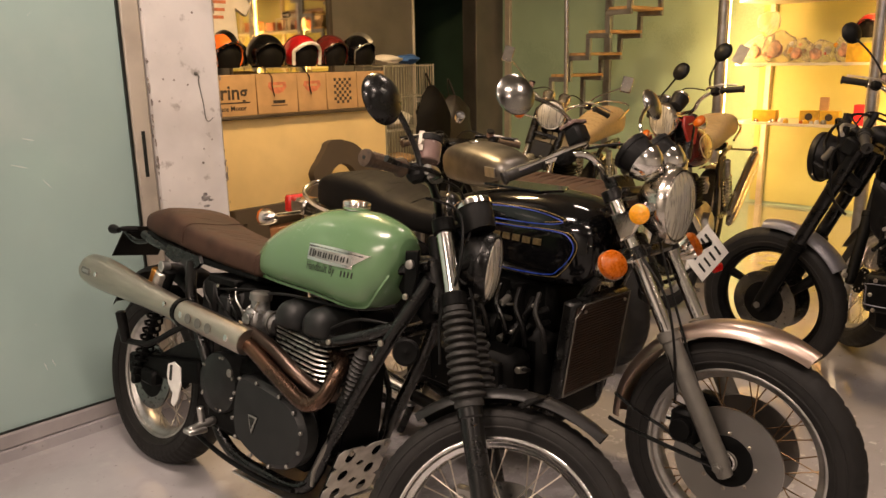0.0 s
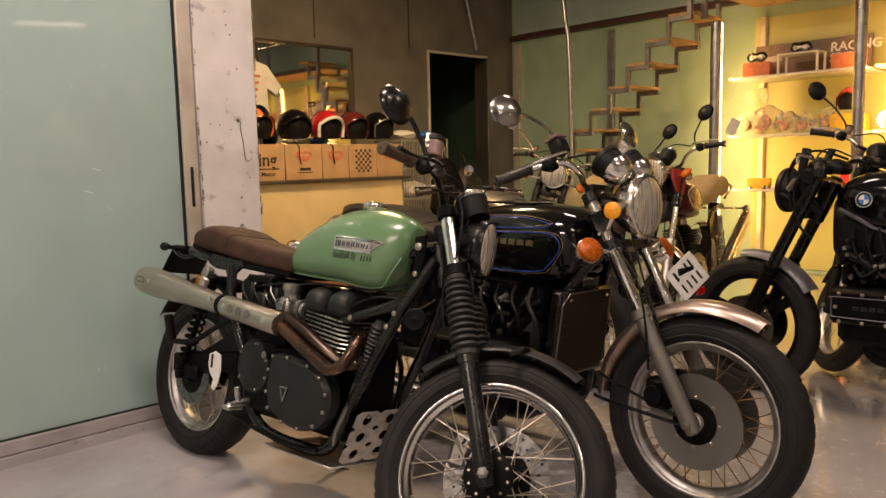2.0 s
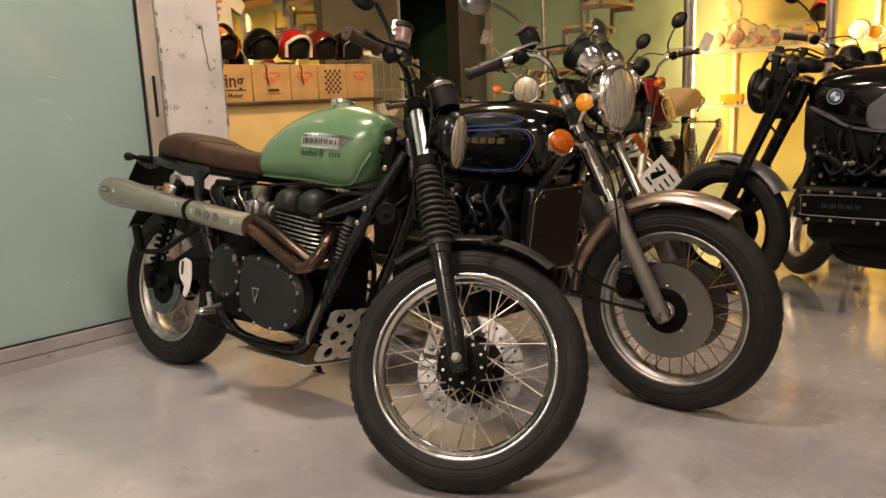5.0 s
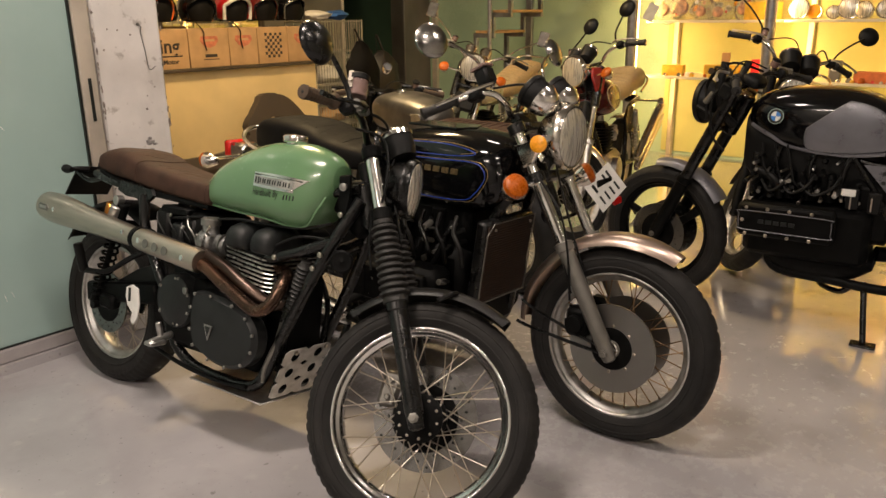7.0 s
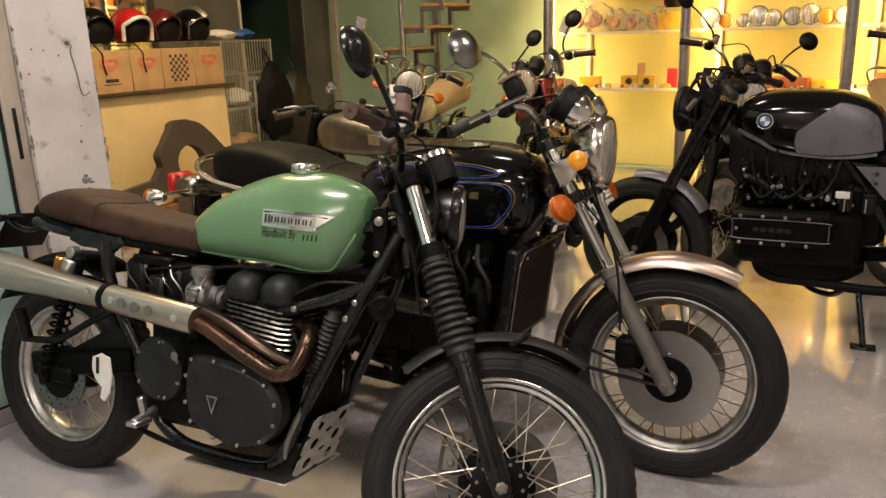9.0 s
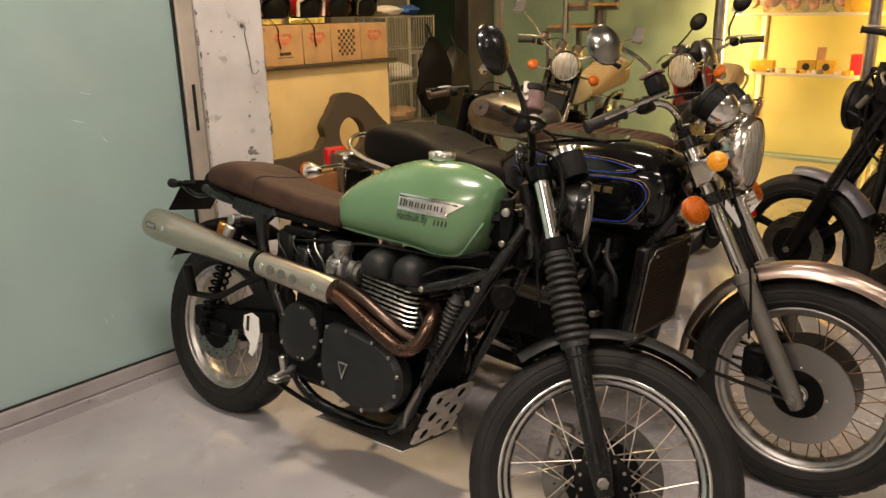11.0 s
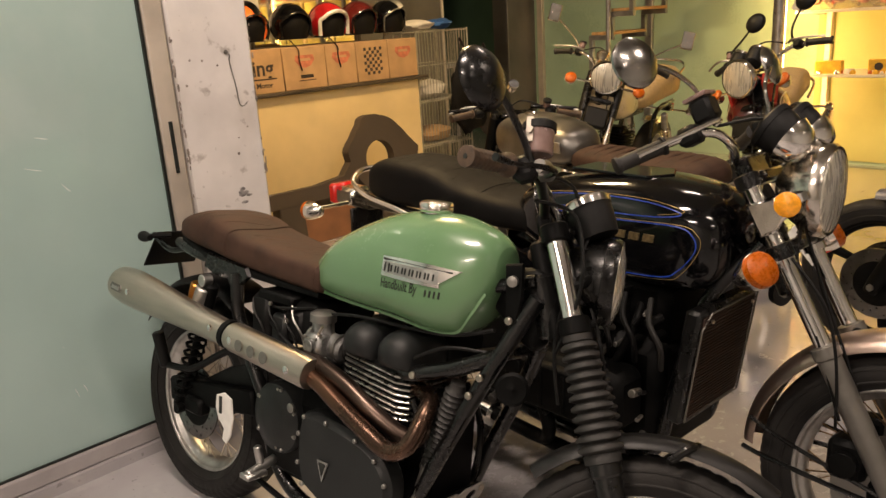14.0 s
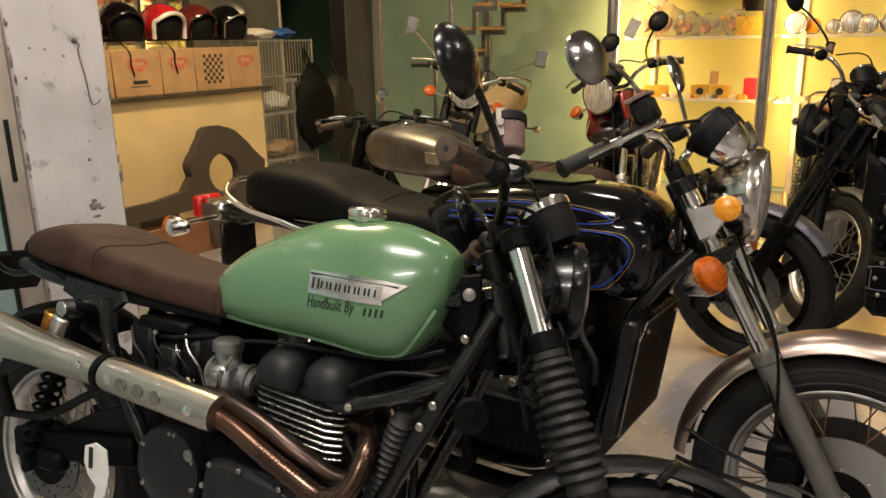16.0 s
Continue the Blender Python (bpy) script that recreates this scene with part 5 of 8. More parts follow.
    # bars
    part("handlebar", bars(f, [(-0.02, 0, 0.86), (-0.02, 0.07, 0.86), (0.01, 0.13, 0.89), (0.005, 0.19, 0.93), (-0.05, 0.25, 0.945), (-0.16, 0.365, 0.938)]), CHROME, root, "chrome handlebar")
    part("handlebar_clamp", box((-0.02, 0, 0.838), (0.04, 0.12, 0.05), 0.006).at(f), BLACK, root)
    for s in (-1, 1):
        grip(root, f, (-0.162, s * 0.366, 0.938), (-0.055, s * 0.255, 0.945), GRIP_R, 0.0165)
        part("switch_block", box((-0.03, s * 0.225, 0.942), (0.05, 0.06, 0.045), 0.012).at(f), PLASTIC, root)
        lever(root, f, [(0.02, s * 0.195, 0.945), (0.045, s * 0.225, 0.945), (0.02, s * 0.27, 0.942), (-0.04, s * 0.32, 0.938), (-0.095, s * 0.375, 0.935)], CHROME)
        mirror(root, f, (0.0, s * 0.405, 1.11), ((-0.91, 0.41, 0.1) if s < 0 else (-1, 0.0, 0.1)), 0.057, [(0.01, s * 0.20, 0.96), (0.02, s * 0.215, 1.03), (0.02, s * 0.30, 1.08), (0.005, s * 0.40, 1.11)], MIRB, 0.0055, 0.022)
    rv = part("brake_reservoir", box((0.012, -0.195, 0.985), (0.052, 0.058, 0.058), 0.009).at(f), PLASTIC, root, "dark square brake fluid box")
    part("cap", box((0.012, -0.195, 1.018), (0.058, 0.064, 0.010), 0.003).at(f), SMOKE, rv)
    cables(root, f, [[(0.02, -0.19, 0.94), (0.11, -0.10, 0.90), (0.10, -0.03, 0.76), (0.02, -0.10, 0.58), (0.0, -0.125, 0.40), (-0.03, -0.13, 0.22)], [(0.02, 0.19, 0.94), (0.12, 0.08, 0.93), (0.08, -0.06, 0.78), (-0.06, -0.06, 0.62)], [(0.09, 0.07, 0.83), (0.05, 0.0, 0.70), (0.04, -0.05, 0.55), (0.02, -0.08, 0.30), (0.0, -0.08, 0.08)], [(0.03, -0.14, 0.60), (0.055, -0.15, 0.48), (0.03, -0.15, 0.36), (-0.05, -0.12, 0.20)]])
    # tank
    t = tank_tree(loft([(0.40, 0.085, 0.80, 0.895, 3, 3), (0.46, 0.118, 0.775, 0.945, 3, 3.6), (0.62, 0.150, 0.735, 0.985, 3.2, 4), (0.82, 0.164, 0.715, 1.004, 3.2, 4), (0.96, 0.164, 0.715, 0.998, 3.0, 4), (1.04, 0.152, 0.725, 0.978, 3.0, 4), (1.09, 0.128, 0.755, 0.950, 2.8, 3.6), (1.11, 0.095, 0.79, 0.92, 2.6, 3)], 44, 5))
    tank = part("fuel_tank", t, GLOSS, root, "glossy black tank with blue and gold pinstripes", 60)
    lo = [(0.52, 0.892), (0.80, 0.900), (0.99, 0.905), (1.042, 0.885), (1.050, 0.845), (1.01, 0.790), (0.955, 0.765), (0.75, 0.757), (0.55, 0.775)]
    hi = [(0.50, 0.928), (0.70, 0.952), (0.89, 0.956), (1.005, 0.936), (0.94, 0.922), (0.75, 0.915), (0.52, 0.908)]
    for s in (-1, 1):
        part("pinstripe", side_line(t, lo, 0.0018, s), BLUE, tank, "blue pinstripe")
        part("pinstripe", side_line(t, [(x + 0.010, z - (0.006 if z < 0.84 else -0.004)) for x, z in lo], 0.0009, s), GOLD, tank, "gold pinstripe")
        part("pinstripe", side_line(t, hi, 0.0017, s), BLUE, tank, "blue pinstripe")
        part("pinstripe", side_line(t, [(x + 0.006, z + 0.006) for x, z in hi[:5]], 0.0009, s), GOLD, tank, "gold pinstripe")
        em = G()
        for i in range(5):
            q = 0.738 + i * 0.043
            em = em + side_patch(t, [(q, 0.855), (q + 0.031, 0.855), (q + 0.034, 0.875), (q + 0.003, 0.875)], 0.003, s)
        part("tank_emblem", em, DULLGOLD, tank, "worn gold bar emblem")
    part("tank_lid", slab([(0.60, -0.06), (0.86, -0.075), (0.90, 0), (0.86, 0.075), (0.60, 0.06)], 0.008, 0.003).at(pose(0, 0, 1.004) @ pose(0, 0, 0, -90)), GLOSS, tank)
    # seat
    sg = tank_tree(loft([(-0.315, 0.10, 0.835, 0.905, 3.4, 3), (-0.290, 0.135, 0.812, 0.952, 4, 3), (-0.175, 0.154, 0.80, 0.972, 4.4, 3.4), (0.025, 0.156, 0.80, 0.958, 4.4, 3.4), (0.165, 0.150, 0.795, 0.918, 4, 3.4), (0.325, 0.142, 0.79, 0.895, 3.6, 3.4), (0.465, 0.124, 0.788, 0.888, 3.2, 3.4), (0.515, 0.09, 0.80, 0.870, 2.6, 3)], 44, 6))
    seat = part("seat", sg, BLKLEATHER, root, "long black vinyl seat with pleats", 60)
    for x, a0, a1, run in ((-0.20, 55, 125, 0.05), (-0.15, 62, 130, 0.06), (-0.10, 52, 122, 0.07), (-0.05, 60, 126, 0.06), (0.0, 55, 120, 0.07), (0.05, 62, 128, 0.07), (0.10, 56, 122, 0.06), (0.16, 60, 120, 0.05), (0.25, 56, 118, 0.05)):
        part("seat_fold", girth_line(sg, [(x, a0), (x + run * 0.35, a0 * 0.66 + a1 * 0.34), (x + run * 0.7, a0 * 0.33 + a1 * 0.67), (x + run, a1)], 0.80, 0.0060, 5, 0.86), BLKLEATHER, seat)
    for i in range(3):
        x = -0.12 + i * 0.19
        zt = float(np.interp(x - 0.045, [-0.35, -0.22, -0.02, 0.12, 0.28, 0.42], [0.938, 0.968, 0.958, 0.922, 0.90, 0.892]))
        part("seat_pleat", tube([(x, 0.10, zt - 0.012), (x, 0.05, zt - 0.001), (x, 0, zt + 0.001), (x, -0.05, zt - 0.001), (x, -0.10, zt - 0.012), (x, -0.13, zt - 0.035)], 0.0016, 5, 3), BLKLEATHER, seat)
    part("grab_rail", tube([(0.02, -0.165, 0.785), (-0.10, -0.172, 0.812), (-0.26, -0.170, 0.835), (-0.37, -0.150, 0.870), (-0.42, -0.08, 0.900), (-0.425, 0, 0.905), (-0.42, 0.08, 0.900), (-0.37, 0.150, 0.870), (-0.26, 0.170, 0.835), (-0.10, 0.172, 0.812), (0.02, 0.165, 0.785)], 0.0105, 10), CHROME, root, "chrome grab rail")
    # tail
    part("rear_mudguard", arc_sheet(0.362, 0.085, 70, 168, 0.003, 0.018).at(pose(0, 0, 0.325)), CHROME, root, "chrome rear mudguard")
    tl = part("tail_lamp", box((-0.585, 0, 0.775), (0.12, 0.10, 0.075), 0.014), CHROME, root)
    part("lens", box((-0.660, 0, 0.778), (0.045, 0.115, 0.085), 0.012), RED, tl, "red tail lamp lens")
    part("tail_bracket", box((-0.49, 0, 0.76), (0.14, 0.09, 0.05), 0.01) + box((-0.50, 0, 0.66), (0.02, 0.16, 0.16), 0.006), BLACK, root)
    for s in (-1, 1):
        indicator(root, Matrix.Identity(4), (-0.560, s * 0.235, 0.752), (-0.95, s * 0.2, 0), (-0.54, s * 0.06, 0.757), 0.036, AMBER, CHROME, 0.085)
        shock(root, (0.02, s * 0.165, 0.74), (-0.02, s * 0.165, 0.36), 0.032, CHROME)
    # engine, frame
    eng = blocks(("engine", "intake_block", "gearbox"), (box((0.63, 0, 0.40), (0.70, 0.34, 0.36), 0.04), box((0.69, 0, 0.64), (0.56, 0.26, 0.20), 0.03), box((0.25, 0, 0.44), (0.3, 0.22, 0.2), 0.03)), MATT, root, "dark flat-four engine")
    for s in (-1, 1):
        part("cylinder_head", box((0.74, s * 0.235, 0.43), (0.40, 0.13, 0.17), 0.025), MATT, eng)
        part("head_cover", box((0.74, s * 0.312, 0.43), (0.36, 0.035, 0.14), 0.016), MATT, eng)
        for k in range(4):
            part("cover_rib", box((0.62 + k * 0.08, s * 0.331, 0.43), (0.012, 0.006, 0.11), 0.002), MATT, eng)
            part("intake_pipe", tube([(0.58 + k * 0.10, s * 0.10, 0.68), (0.60 + k * 0.10, s * 0.17, 0.62), (0.62 + k * 0.08, s * 0.20, 0.51)], 0.013, 10), MATT, eng)
        for k in range(2):
            part("carburettor", rod((0.66 + k * 0.17, s * 0.12, 0.60), (0.66 + k * 0.17, s * 0.12, 0.70), 0.03, 14) + rod((0.66 + k * 0.17, s * 0.12, 0.69), (0.66 + k * 0.17, s * 0.12, 0.712), 0.036, 14), MATT, eng)
            part("header_pipe", tube([(0.64 + k * 0.22, s * 0.26, 0.36), (0.68 + k * 0.22, s * 0.265, 0.27), (0.62 + k * 0.16, s * 0.24, 0.21), (0.40, s * 0.21, 0.20)], 0.021, 12), MATT, eng)
        part("muffler", rod((0.42, s * 0.215, 0.20), (-0.42, s * 0.235, 0.27), 0.042, 18), CHROME, root)
        part("frame_tube", tube([(1.17, s * 0.03, 0.86), (1.06, s * 0.10, 0.70), (1.0, s * 0.13, 0.44), (0.95, s * 0.14, 0.25), (0.8, s * 0.15, 0.215), (0.42, s * 0.14, 0.24), (0.33, s * 0.14, 0.42), (0.32, s * 0.13, 0.76), (-0.05, s * 0.13, 0.79), (-0.40, s * 0.11, 0.80)], 0.019, 12), BLACK, root)
        part("side_cover", slab([(0.30, 0.56), (0.52, 0.58), (0.55, 0.74), (0.36, 0.78), (0.16, 0.76), (0.14, 0.66)], 0.02, 0.008).at(Matrix.Translation((0, s * 0.150, 0))), GLOSS, root)
        part("swingarm", box((0.18, s * 0.11, 0.335), (0.42, 0.04, 0.05), 0.012), BLACK, root)
    part("head_stock", rod((1.165, 0, 0.90), (1.245, 0, 0.74), 0.036, 18) + tube([(1.17, 0, 0.84), (0.9, 0, 0.76), (0.4, 0, 0.78)], 0.022, 12), BLACK, root)
    rad = part("radiator", box((0, 0, 0), (0.045, 0.30, 0.325), 0.012).at(pose(1.060, -0.05, 0.548, 0, 8, 0)), BLACK, root, "radiator behind a brown-black grille")
    k = pose(1.085, -0.05, 0.548, 0, 8, 0)
    part("grille", box((0, 0, 0), (0.006, 0.268, 0.29), 0.002).at(k), RADI, rad, "fine brown-black grille")
    for i in range(30):
        part("grille_slat", box((0.005, 0, -0.138 + i * 0.0095), (0.004, 0.262, 0.0025), 0.0006).at(k), RADI, rad)
    part("grille_edge", tube([(0.004, -0.140, -0.150), (0.004, -0.140, 0.115), (0.004, -0.105, 0.152), (0.004, 0.140, 0.152), (0.004, 0.140, -0.150), (0.004, -0.140, -0.150)], 0.0028, 6, 1).at(k), GREYFORK, rad)
    part("radiator_bolts", bolts([k @ Vector((0.006, -0.10, 0.13)), k @ Vector((0.006, 0.11, 0.13))], 0.006, 0.006, (1, 0, 0)), STEEL, rad)
    for s in (-1, 1):
        part("stand_leg", rod((0.36, s * 0.13, 0.22), (0.30, s * 0.19, 0.012), 0.015, 10), BLACK, root)
    part("foot_peg", rod((0.46, -0.17, 0.30), (0.47, -0.29, 0.30), 0.017, 12), GRIP_R, root)
    bits = random.Random(17)
    for i in range(46):
        px_, pz_ = bits.uniform(0.58, 1.0), bits.uniform(0.34, 0.70)
        py_ = -0.19 if pz_ > 0.53 else -0.31
        part("engine_fitting", rod((px_, py_ + 0.04, pz_), (px_ + bits.uniform(-0.02, 0.02), py_ - bits.uniform(0.0, 0.02), pz_ + bits.uniform(-0.015, 0.02)), bits.uniform(0.005, 0.013), 8), bits.choice((MATT, MATT, ENGINE, GREYFORK, STEEL, PLASTIC, ALU)), eng)
    for i in range(5):
        hx = 0.62 + i * 0.08
        part("engine_hose", tube([(hx, -0.16, 0.70), (hx + 0.03, -0.215, 0.655), (hx + 0.07, -0.225, 0.60), (hx + 0.06, -0.20, 0.53)], 0.008, 8), (PLASTIC, GRIP_R, BLACK)[i % 3], eng)
    part("gear_lever", tube([(0.80, -0.30, 0.30), (0.90, -0.315, 0.325), (0.985, -0.32, 0.365)], 0.007, 8) + rod((0.985, -0.305, 0.365), (0.985, -0.345, 0.365), 0.011, 10), CHROME, root, "chrome gear lever")
    part("horn", lathe([(-0.02, 0.02), (-0.01, 0.038), (0.008, 0.040), (0.010, 0.01)], 26).at(align((1.16, 0.12, 0.70), (1, -0.3, 0))), PLASTIC, root)
    return root


black_tourer()


# ---- the others, built from one plan ----
def plain_bike(label, at, wb=1.40, Rf=0.325, Rr=0.315, rake=27, steer=0, tank=None, tankm=GLOSS, seat=None, seatm=BLKLEATHER, fendm=CHROME, rim=ALU, cast=False, fork_m=CHROME, slider=ALU, ftop=0.74, flat=0.095, hl=(0.13, 0.66, 0.085), hlm=CHROME, rimm=CHROME, grip_at=(-0.10, 0.36, 0.86), gripm=GRIP_R, clip=False, inds=True, mirrors="round", fend=(40, 170), engine="single", disc=0.13, gauges=2, gaugem=BLACK, knob=0, frame=True, pipes=True, clock_h=0.80, body=CHROME, rear_x=0.0, gauge_r=0.042):
    root = thing("motorcycle", label, "motorcycle", at, "parked motorcycles")
    I = Matrix.Identity(4)
    f = pose(wb, 0, Rf) @ pose(0, 0, 0, 0, -rake, 0) @ pose(0, 0, 0, 0, 0, steer)
    wf = f @ pose(0, 0, 0, 0, rake, 0)
    wheel(root, wf, Rf, 0.050, Rf - 0.085, rim, 36, MATT, ((1, disc), (-1, disc)) if cast else ((1, disc),), 0.055, 0.045, cast, knob, "front wheel hub")
    wheel(root, pose(rear_x, 0, Rr), Rr, 0.060, Rr - 0.095, rim, 36, MATT, (), 0.06, 0.05, cast, knob, "rear wheel hub")
    fork(root, f, flat, ftop, 0.028 if cast else 0.019, fork_m, slider, 0, 0.34, None, 0.032 if cast else 0.027)
    clamp(root, f, flat, ftop - 0.02, 0.03, BLACK, 0.028)
    clamp(root, f, flat, ftop - 0.18, 0.03, BLACK, 0.028)
    part("head_stock", rod((-0.04, 0, ftop - 0.2), (-0.04, 0, ftop), 0.034, 16).at(f), BLACK, root)
    if not cast:
        part("wiring_box", box((0.03, 0, ftop - 0.30), (0.06, 0.15, 0.13), 0.015).at(f) + box((-0.02, 0.02, ftop - 0.10), (0.08, 0.13, 0.12), 0.02).at(f), PLASTIC, root)
        part("horn", lathe([(-0.02, 0.02), (-0.01, 0.036), (0.008, 0.038), (0.010, 0.01)], 22).at(f @ align((0.06, -0.05, ftop - 0.38), (1, -0.2, 0.2))), BLACK, root)
        for s in (-1, 1):
            part("fork_shroud", lathe([(ftop - 0.27, 0.024), (ftop - 0.265, 0.029), (ftop - 0.03, 0.029), (ftop - 0.025, 0.024)], 18).at(f @ Matrix.Translation((0, s * flat, 0))), fork_m if fork_m is MATT else BLACK, root)
    if fend:
        part("front_mudguard", arc_sheet(Rf + 0.022, 0.058, fend[0], fend[1], 0.003, 0.014).at(wf), fendm, root, "front mudguard")
    if hl:
        x, z, r = hl
        headlight(root, f @ pose(x, 0, z, 0, rake, 0), r, 0.13, hlm, rimm, "round headlight")
        for s in (-1, 1):
            part("headlight_bracket", rod((0.0, s * flat, z), (x - 0.03, s * r * 0.99, z), 0.010, 8).at(f), hlm, root)
            if inds:
                indicator(root, f, (x * 0.4, s * 0.215, z - 0.02), (1, s * 0.1, 0.3), (x * 0.4, s * 0.085, z - 0.02), 0.037, AMBER, body, 0.06)
    for i in range(gauges):
        gauge(root, f @ pose(0.07, (i - (gauges - 1) / 2) * 0.11, clock_h + 0.03, 0, -25, 0), gauge_r, gauge_r * 1.8, gaugem, CHROME)
    gx, gy, gz = grip_at
    if clip:
        for s in (-1, 1):
            part("handlebar", rod((0.0, s * gy, gz), (0.02, s * 0.09, gz + 0.01), 0.011).at(f), BLACK, root)
    else:
        part("handlebar", bars(f, [(-0.02, 0, ftop + 0.04), (-0.02, 0.07, ftop + 0.04), (0.0, 0.13, (ftop + gz) / 2 + 0.02), (-0.01, 0.19, gz - 0.01), (gx * 0.5, 0.25, gz), (gx, gy, gz)]), body if not clip else BLACK, root)
    for s in (-1, 1):
        p, q = Vector((gx, s * gy, gz)), Vector((gx * 0.35, s * (gy - 0.13), gz + 0.002))
        grip(root, f, p, q, gripm, 0.0165)
        part("switch_block", box((gx * 0.3, s * (gy - 0.155), gz), (0.045, 0.05, 0.045), 0.01).at(f), PLASTIC, root)
        lever(root, f, [(0.02, s * (gy - 0.18), gz), (0.04, s * (gy - 0.14), gz), (0.03, s * (gy - 0.09), gz), (0.0, s * (gy - 0.03), gz), (-0.02, s * gy, gz)])
        if mirrors == "round":
            mirror(root, f, (gx * 0.5, s * (gy + 0.03), gz + 0.235), (-1, s * 0.2, 0.0), 0.056, [(0.0, s * (gy - 0.16), gz + 0.01), (0.02, s * (gy - 0.14), gz + 0.06), (0.0, s * (gy - 0.06), gz + 0.15), (gx * 0.45, s * (gy + 0.02), gz + 0.22)], BLACK if body is BLACK else PLASTIC, 0.0055)
        elif mirrors == "square":
            mirror(root, f, (gx * 0.4, s * (gy + 0.06), gz + 0.22), (-1, s * 0.1, 0.0), 0.05, [(0.0, s * (gy - 0.16), gz + 0.01), (0.0, s * (gy - 0.10), gz + 0.08), (gx * 0.4, s * (gy + 0.04), gz + 0.20)], CHROME, 0.0055, square=(0.075, 0.115))
    pot(root, f, (0.01, -(gy - 0.17), gz + 0.012), 0.02, 0.038)
    cables(root, f, [[(0.02, 0.18, gz), (0.11, 0.08, gz - 0.02), (0.06, 0.0, ftop - 0.12), (-0.06, 0.02, ftop - 0.2)], [(0.02, -0.18, gz), (0.10, -0.05, gz - 0.01), (0.05, 0.04, ftop - 0.15), (0.02, 0.06, 0.3)]])
    if tank:
        t = loft(tank, 36, 4)
        tk = part("fuel_tank", tank_tree(t), tankm, root, "", 60)
        x = tank[len(tank) // 2][0]
        part("filler_cap", lathe([(0, 0.030), (0.012, 0.032), (0.018, 0.026), (0.02, 0)], 26).at(pose(x + 0.04, 0, tank[len(tank) // 2][3] - 0.004)), CHROME, tk)
    if seat:
        s_ = part("seat", loft(seat, 30, 4), seatm, root, "", 60)
        x0, x1 = seat[1][0], seat[-2][0]
        for i in range(10):
            x = x0 + (x1 - x0) * (i + 0.5) / 10
            zt = float(np.interp(x, [r[0] for r in seat], [r[3] for r in seat]))
            w = float(np.interp(x, [r[0] for r in seat], [r[1] for r in seat])) * 0.72
            part("seat_pleat", tube([(x, w, zt - 0.012), (x, 0, zt + 0.001), (x, -w, zt - 0.012)], 0.0065, 5, 4), seatm, s_)
    fr = G()
    for s in (-1, 1):
        fr = fr + tube([(wb - 0.24, s * 0.03, 0.80), (wb - 0.32, s * 0.10, 0.55), (wb - 0.40, s * 0.12, 0.26), (0.72, s * 0.12, 0.20), (0.45, s * 0.12, 0.24), (0.40, s * 0.12, 0.50), (0.30, s * 0.11, 0.74), (-0.10, s * 0.10, 0.78)], 0.017, 10)
        fr = fr + tube([(0.44, s * 0.11, 0.36), (0.2, s * 0.11, 0.33), (0.0, s * 0.11, Rr)], 0.018, 10)
    fr = fr + tube([(wb - 0.24, 0, 0.84), (0.8, 0, 0.76), (0.3, 0, 0.75)], 0.022, 10)
    if frame:
        part("frame", fr, BLACK, root, "black steel frame")
        part("side_stand", rod((0.52, 0.13, 0.24), (0.55, 0.26, 0.018), 0.011, 8), BLACK, root)
    else:
        part("swingarm", tube([(0.44, 0.0, 0.36), (0.2, -0.10, 0.34), (0.0, -0.10, Rr)], 0.035, 10), MATT, root)
    if engine == "single":
        eng = blocks(("engine", "side_case", "side_case"), (box((0.64, 0, 0.36), (0.40, 0.22, 0.24), 0.04), lathe([(0, 0.09), (0.05, 0.09), (0.06, 0.07)], 24).at(align((0.70, -0.10, 0.36), (0, -1, 0))), lathe([(0, 0.09), (0.05, 0.09), (0.06, 0.07)], 24).at(align((0.70, 0.10, 0.36), (0, 1, 0)))), ALU if body is CHROME else MATT, root, "air-cooled engine")
        for i in range(9):
            part("cylinder_fin", box((0.76, 0, 0.50 + i * 0.02), (0.19, 0.19, 0.006), 0.002), MATT, eng)
        part("cylinder", box((0.76, 0, 0.59), (0.13, 0.13, 0.22), 0.02), MATT, eng)
    for s in (-1, 1):
        shock(root, (0.16, s * 0.13, 0.72), (0.0, s * 0.13, Rr + 0.02), 0.03, BLACK if body is BLACK else CHROME)
    if pipes:
        ex = part("exhaust", tube([(0.86, -0.06, 0.60), (0.98, -0.09, 0.55), (1.0, -0.12, 0.38), (0.90, -0.14, 0.24), (0.55, -0.16, 0.22)], 0.02, 12), CHROME, root, "chrome exhaust pipe")
        part("muffler", lathe([(0, 0.02), (0.06, 0.038), (0.55, 0.045), (0.62, 0.04), (0.622, 0.02)], 24).at(align((0.56, -0.16, 0.22), (-1, -0.03, 0.16))), CHROME, ex)
    return root, f, wf


def chrome_rail(root, x, z, w):
    part("grab_rail", tube([(x + 0.28, -w, z - 0.08), (x + 0.1, -w - 0.01, z - 0.01), (x, -w * 0.7, z + 0.02), (x - 0.02, 0, z + 0.025), (x, w * 0.7, z + 0.02), (x + 0.1, w + 0.01, z - 0.01), (x + 0.28, w, z - 0.08)], 0.009, 8), CHROME, root, "chrome grab rail")


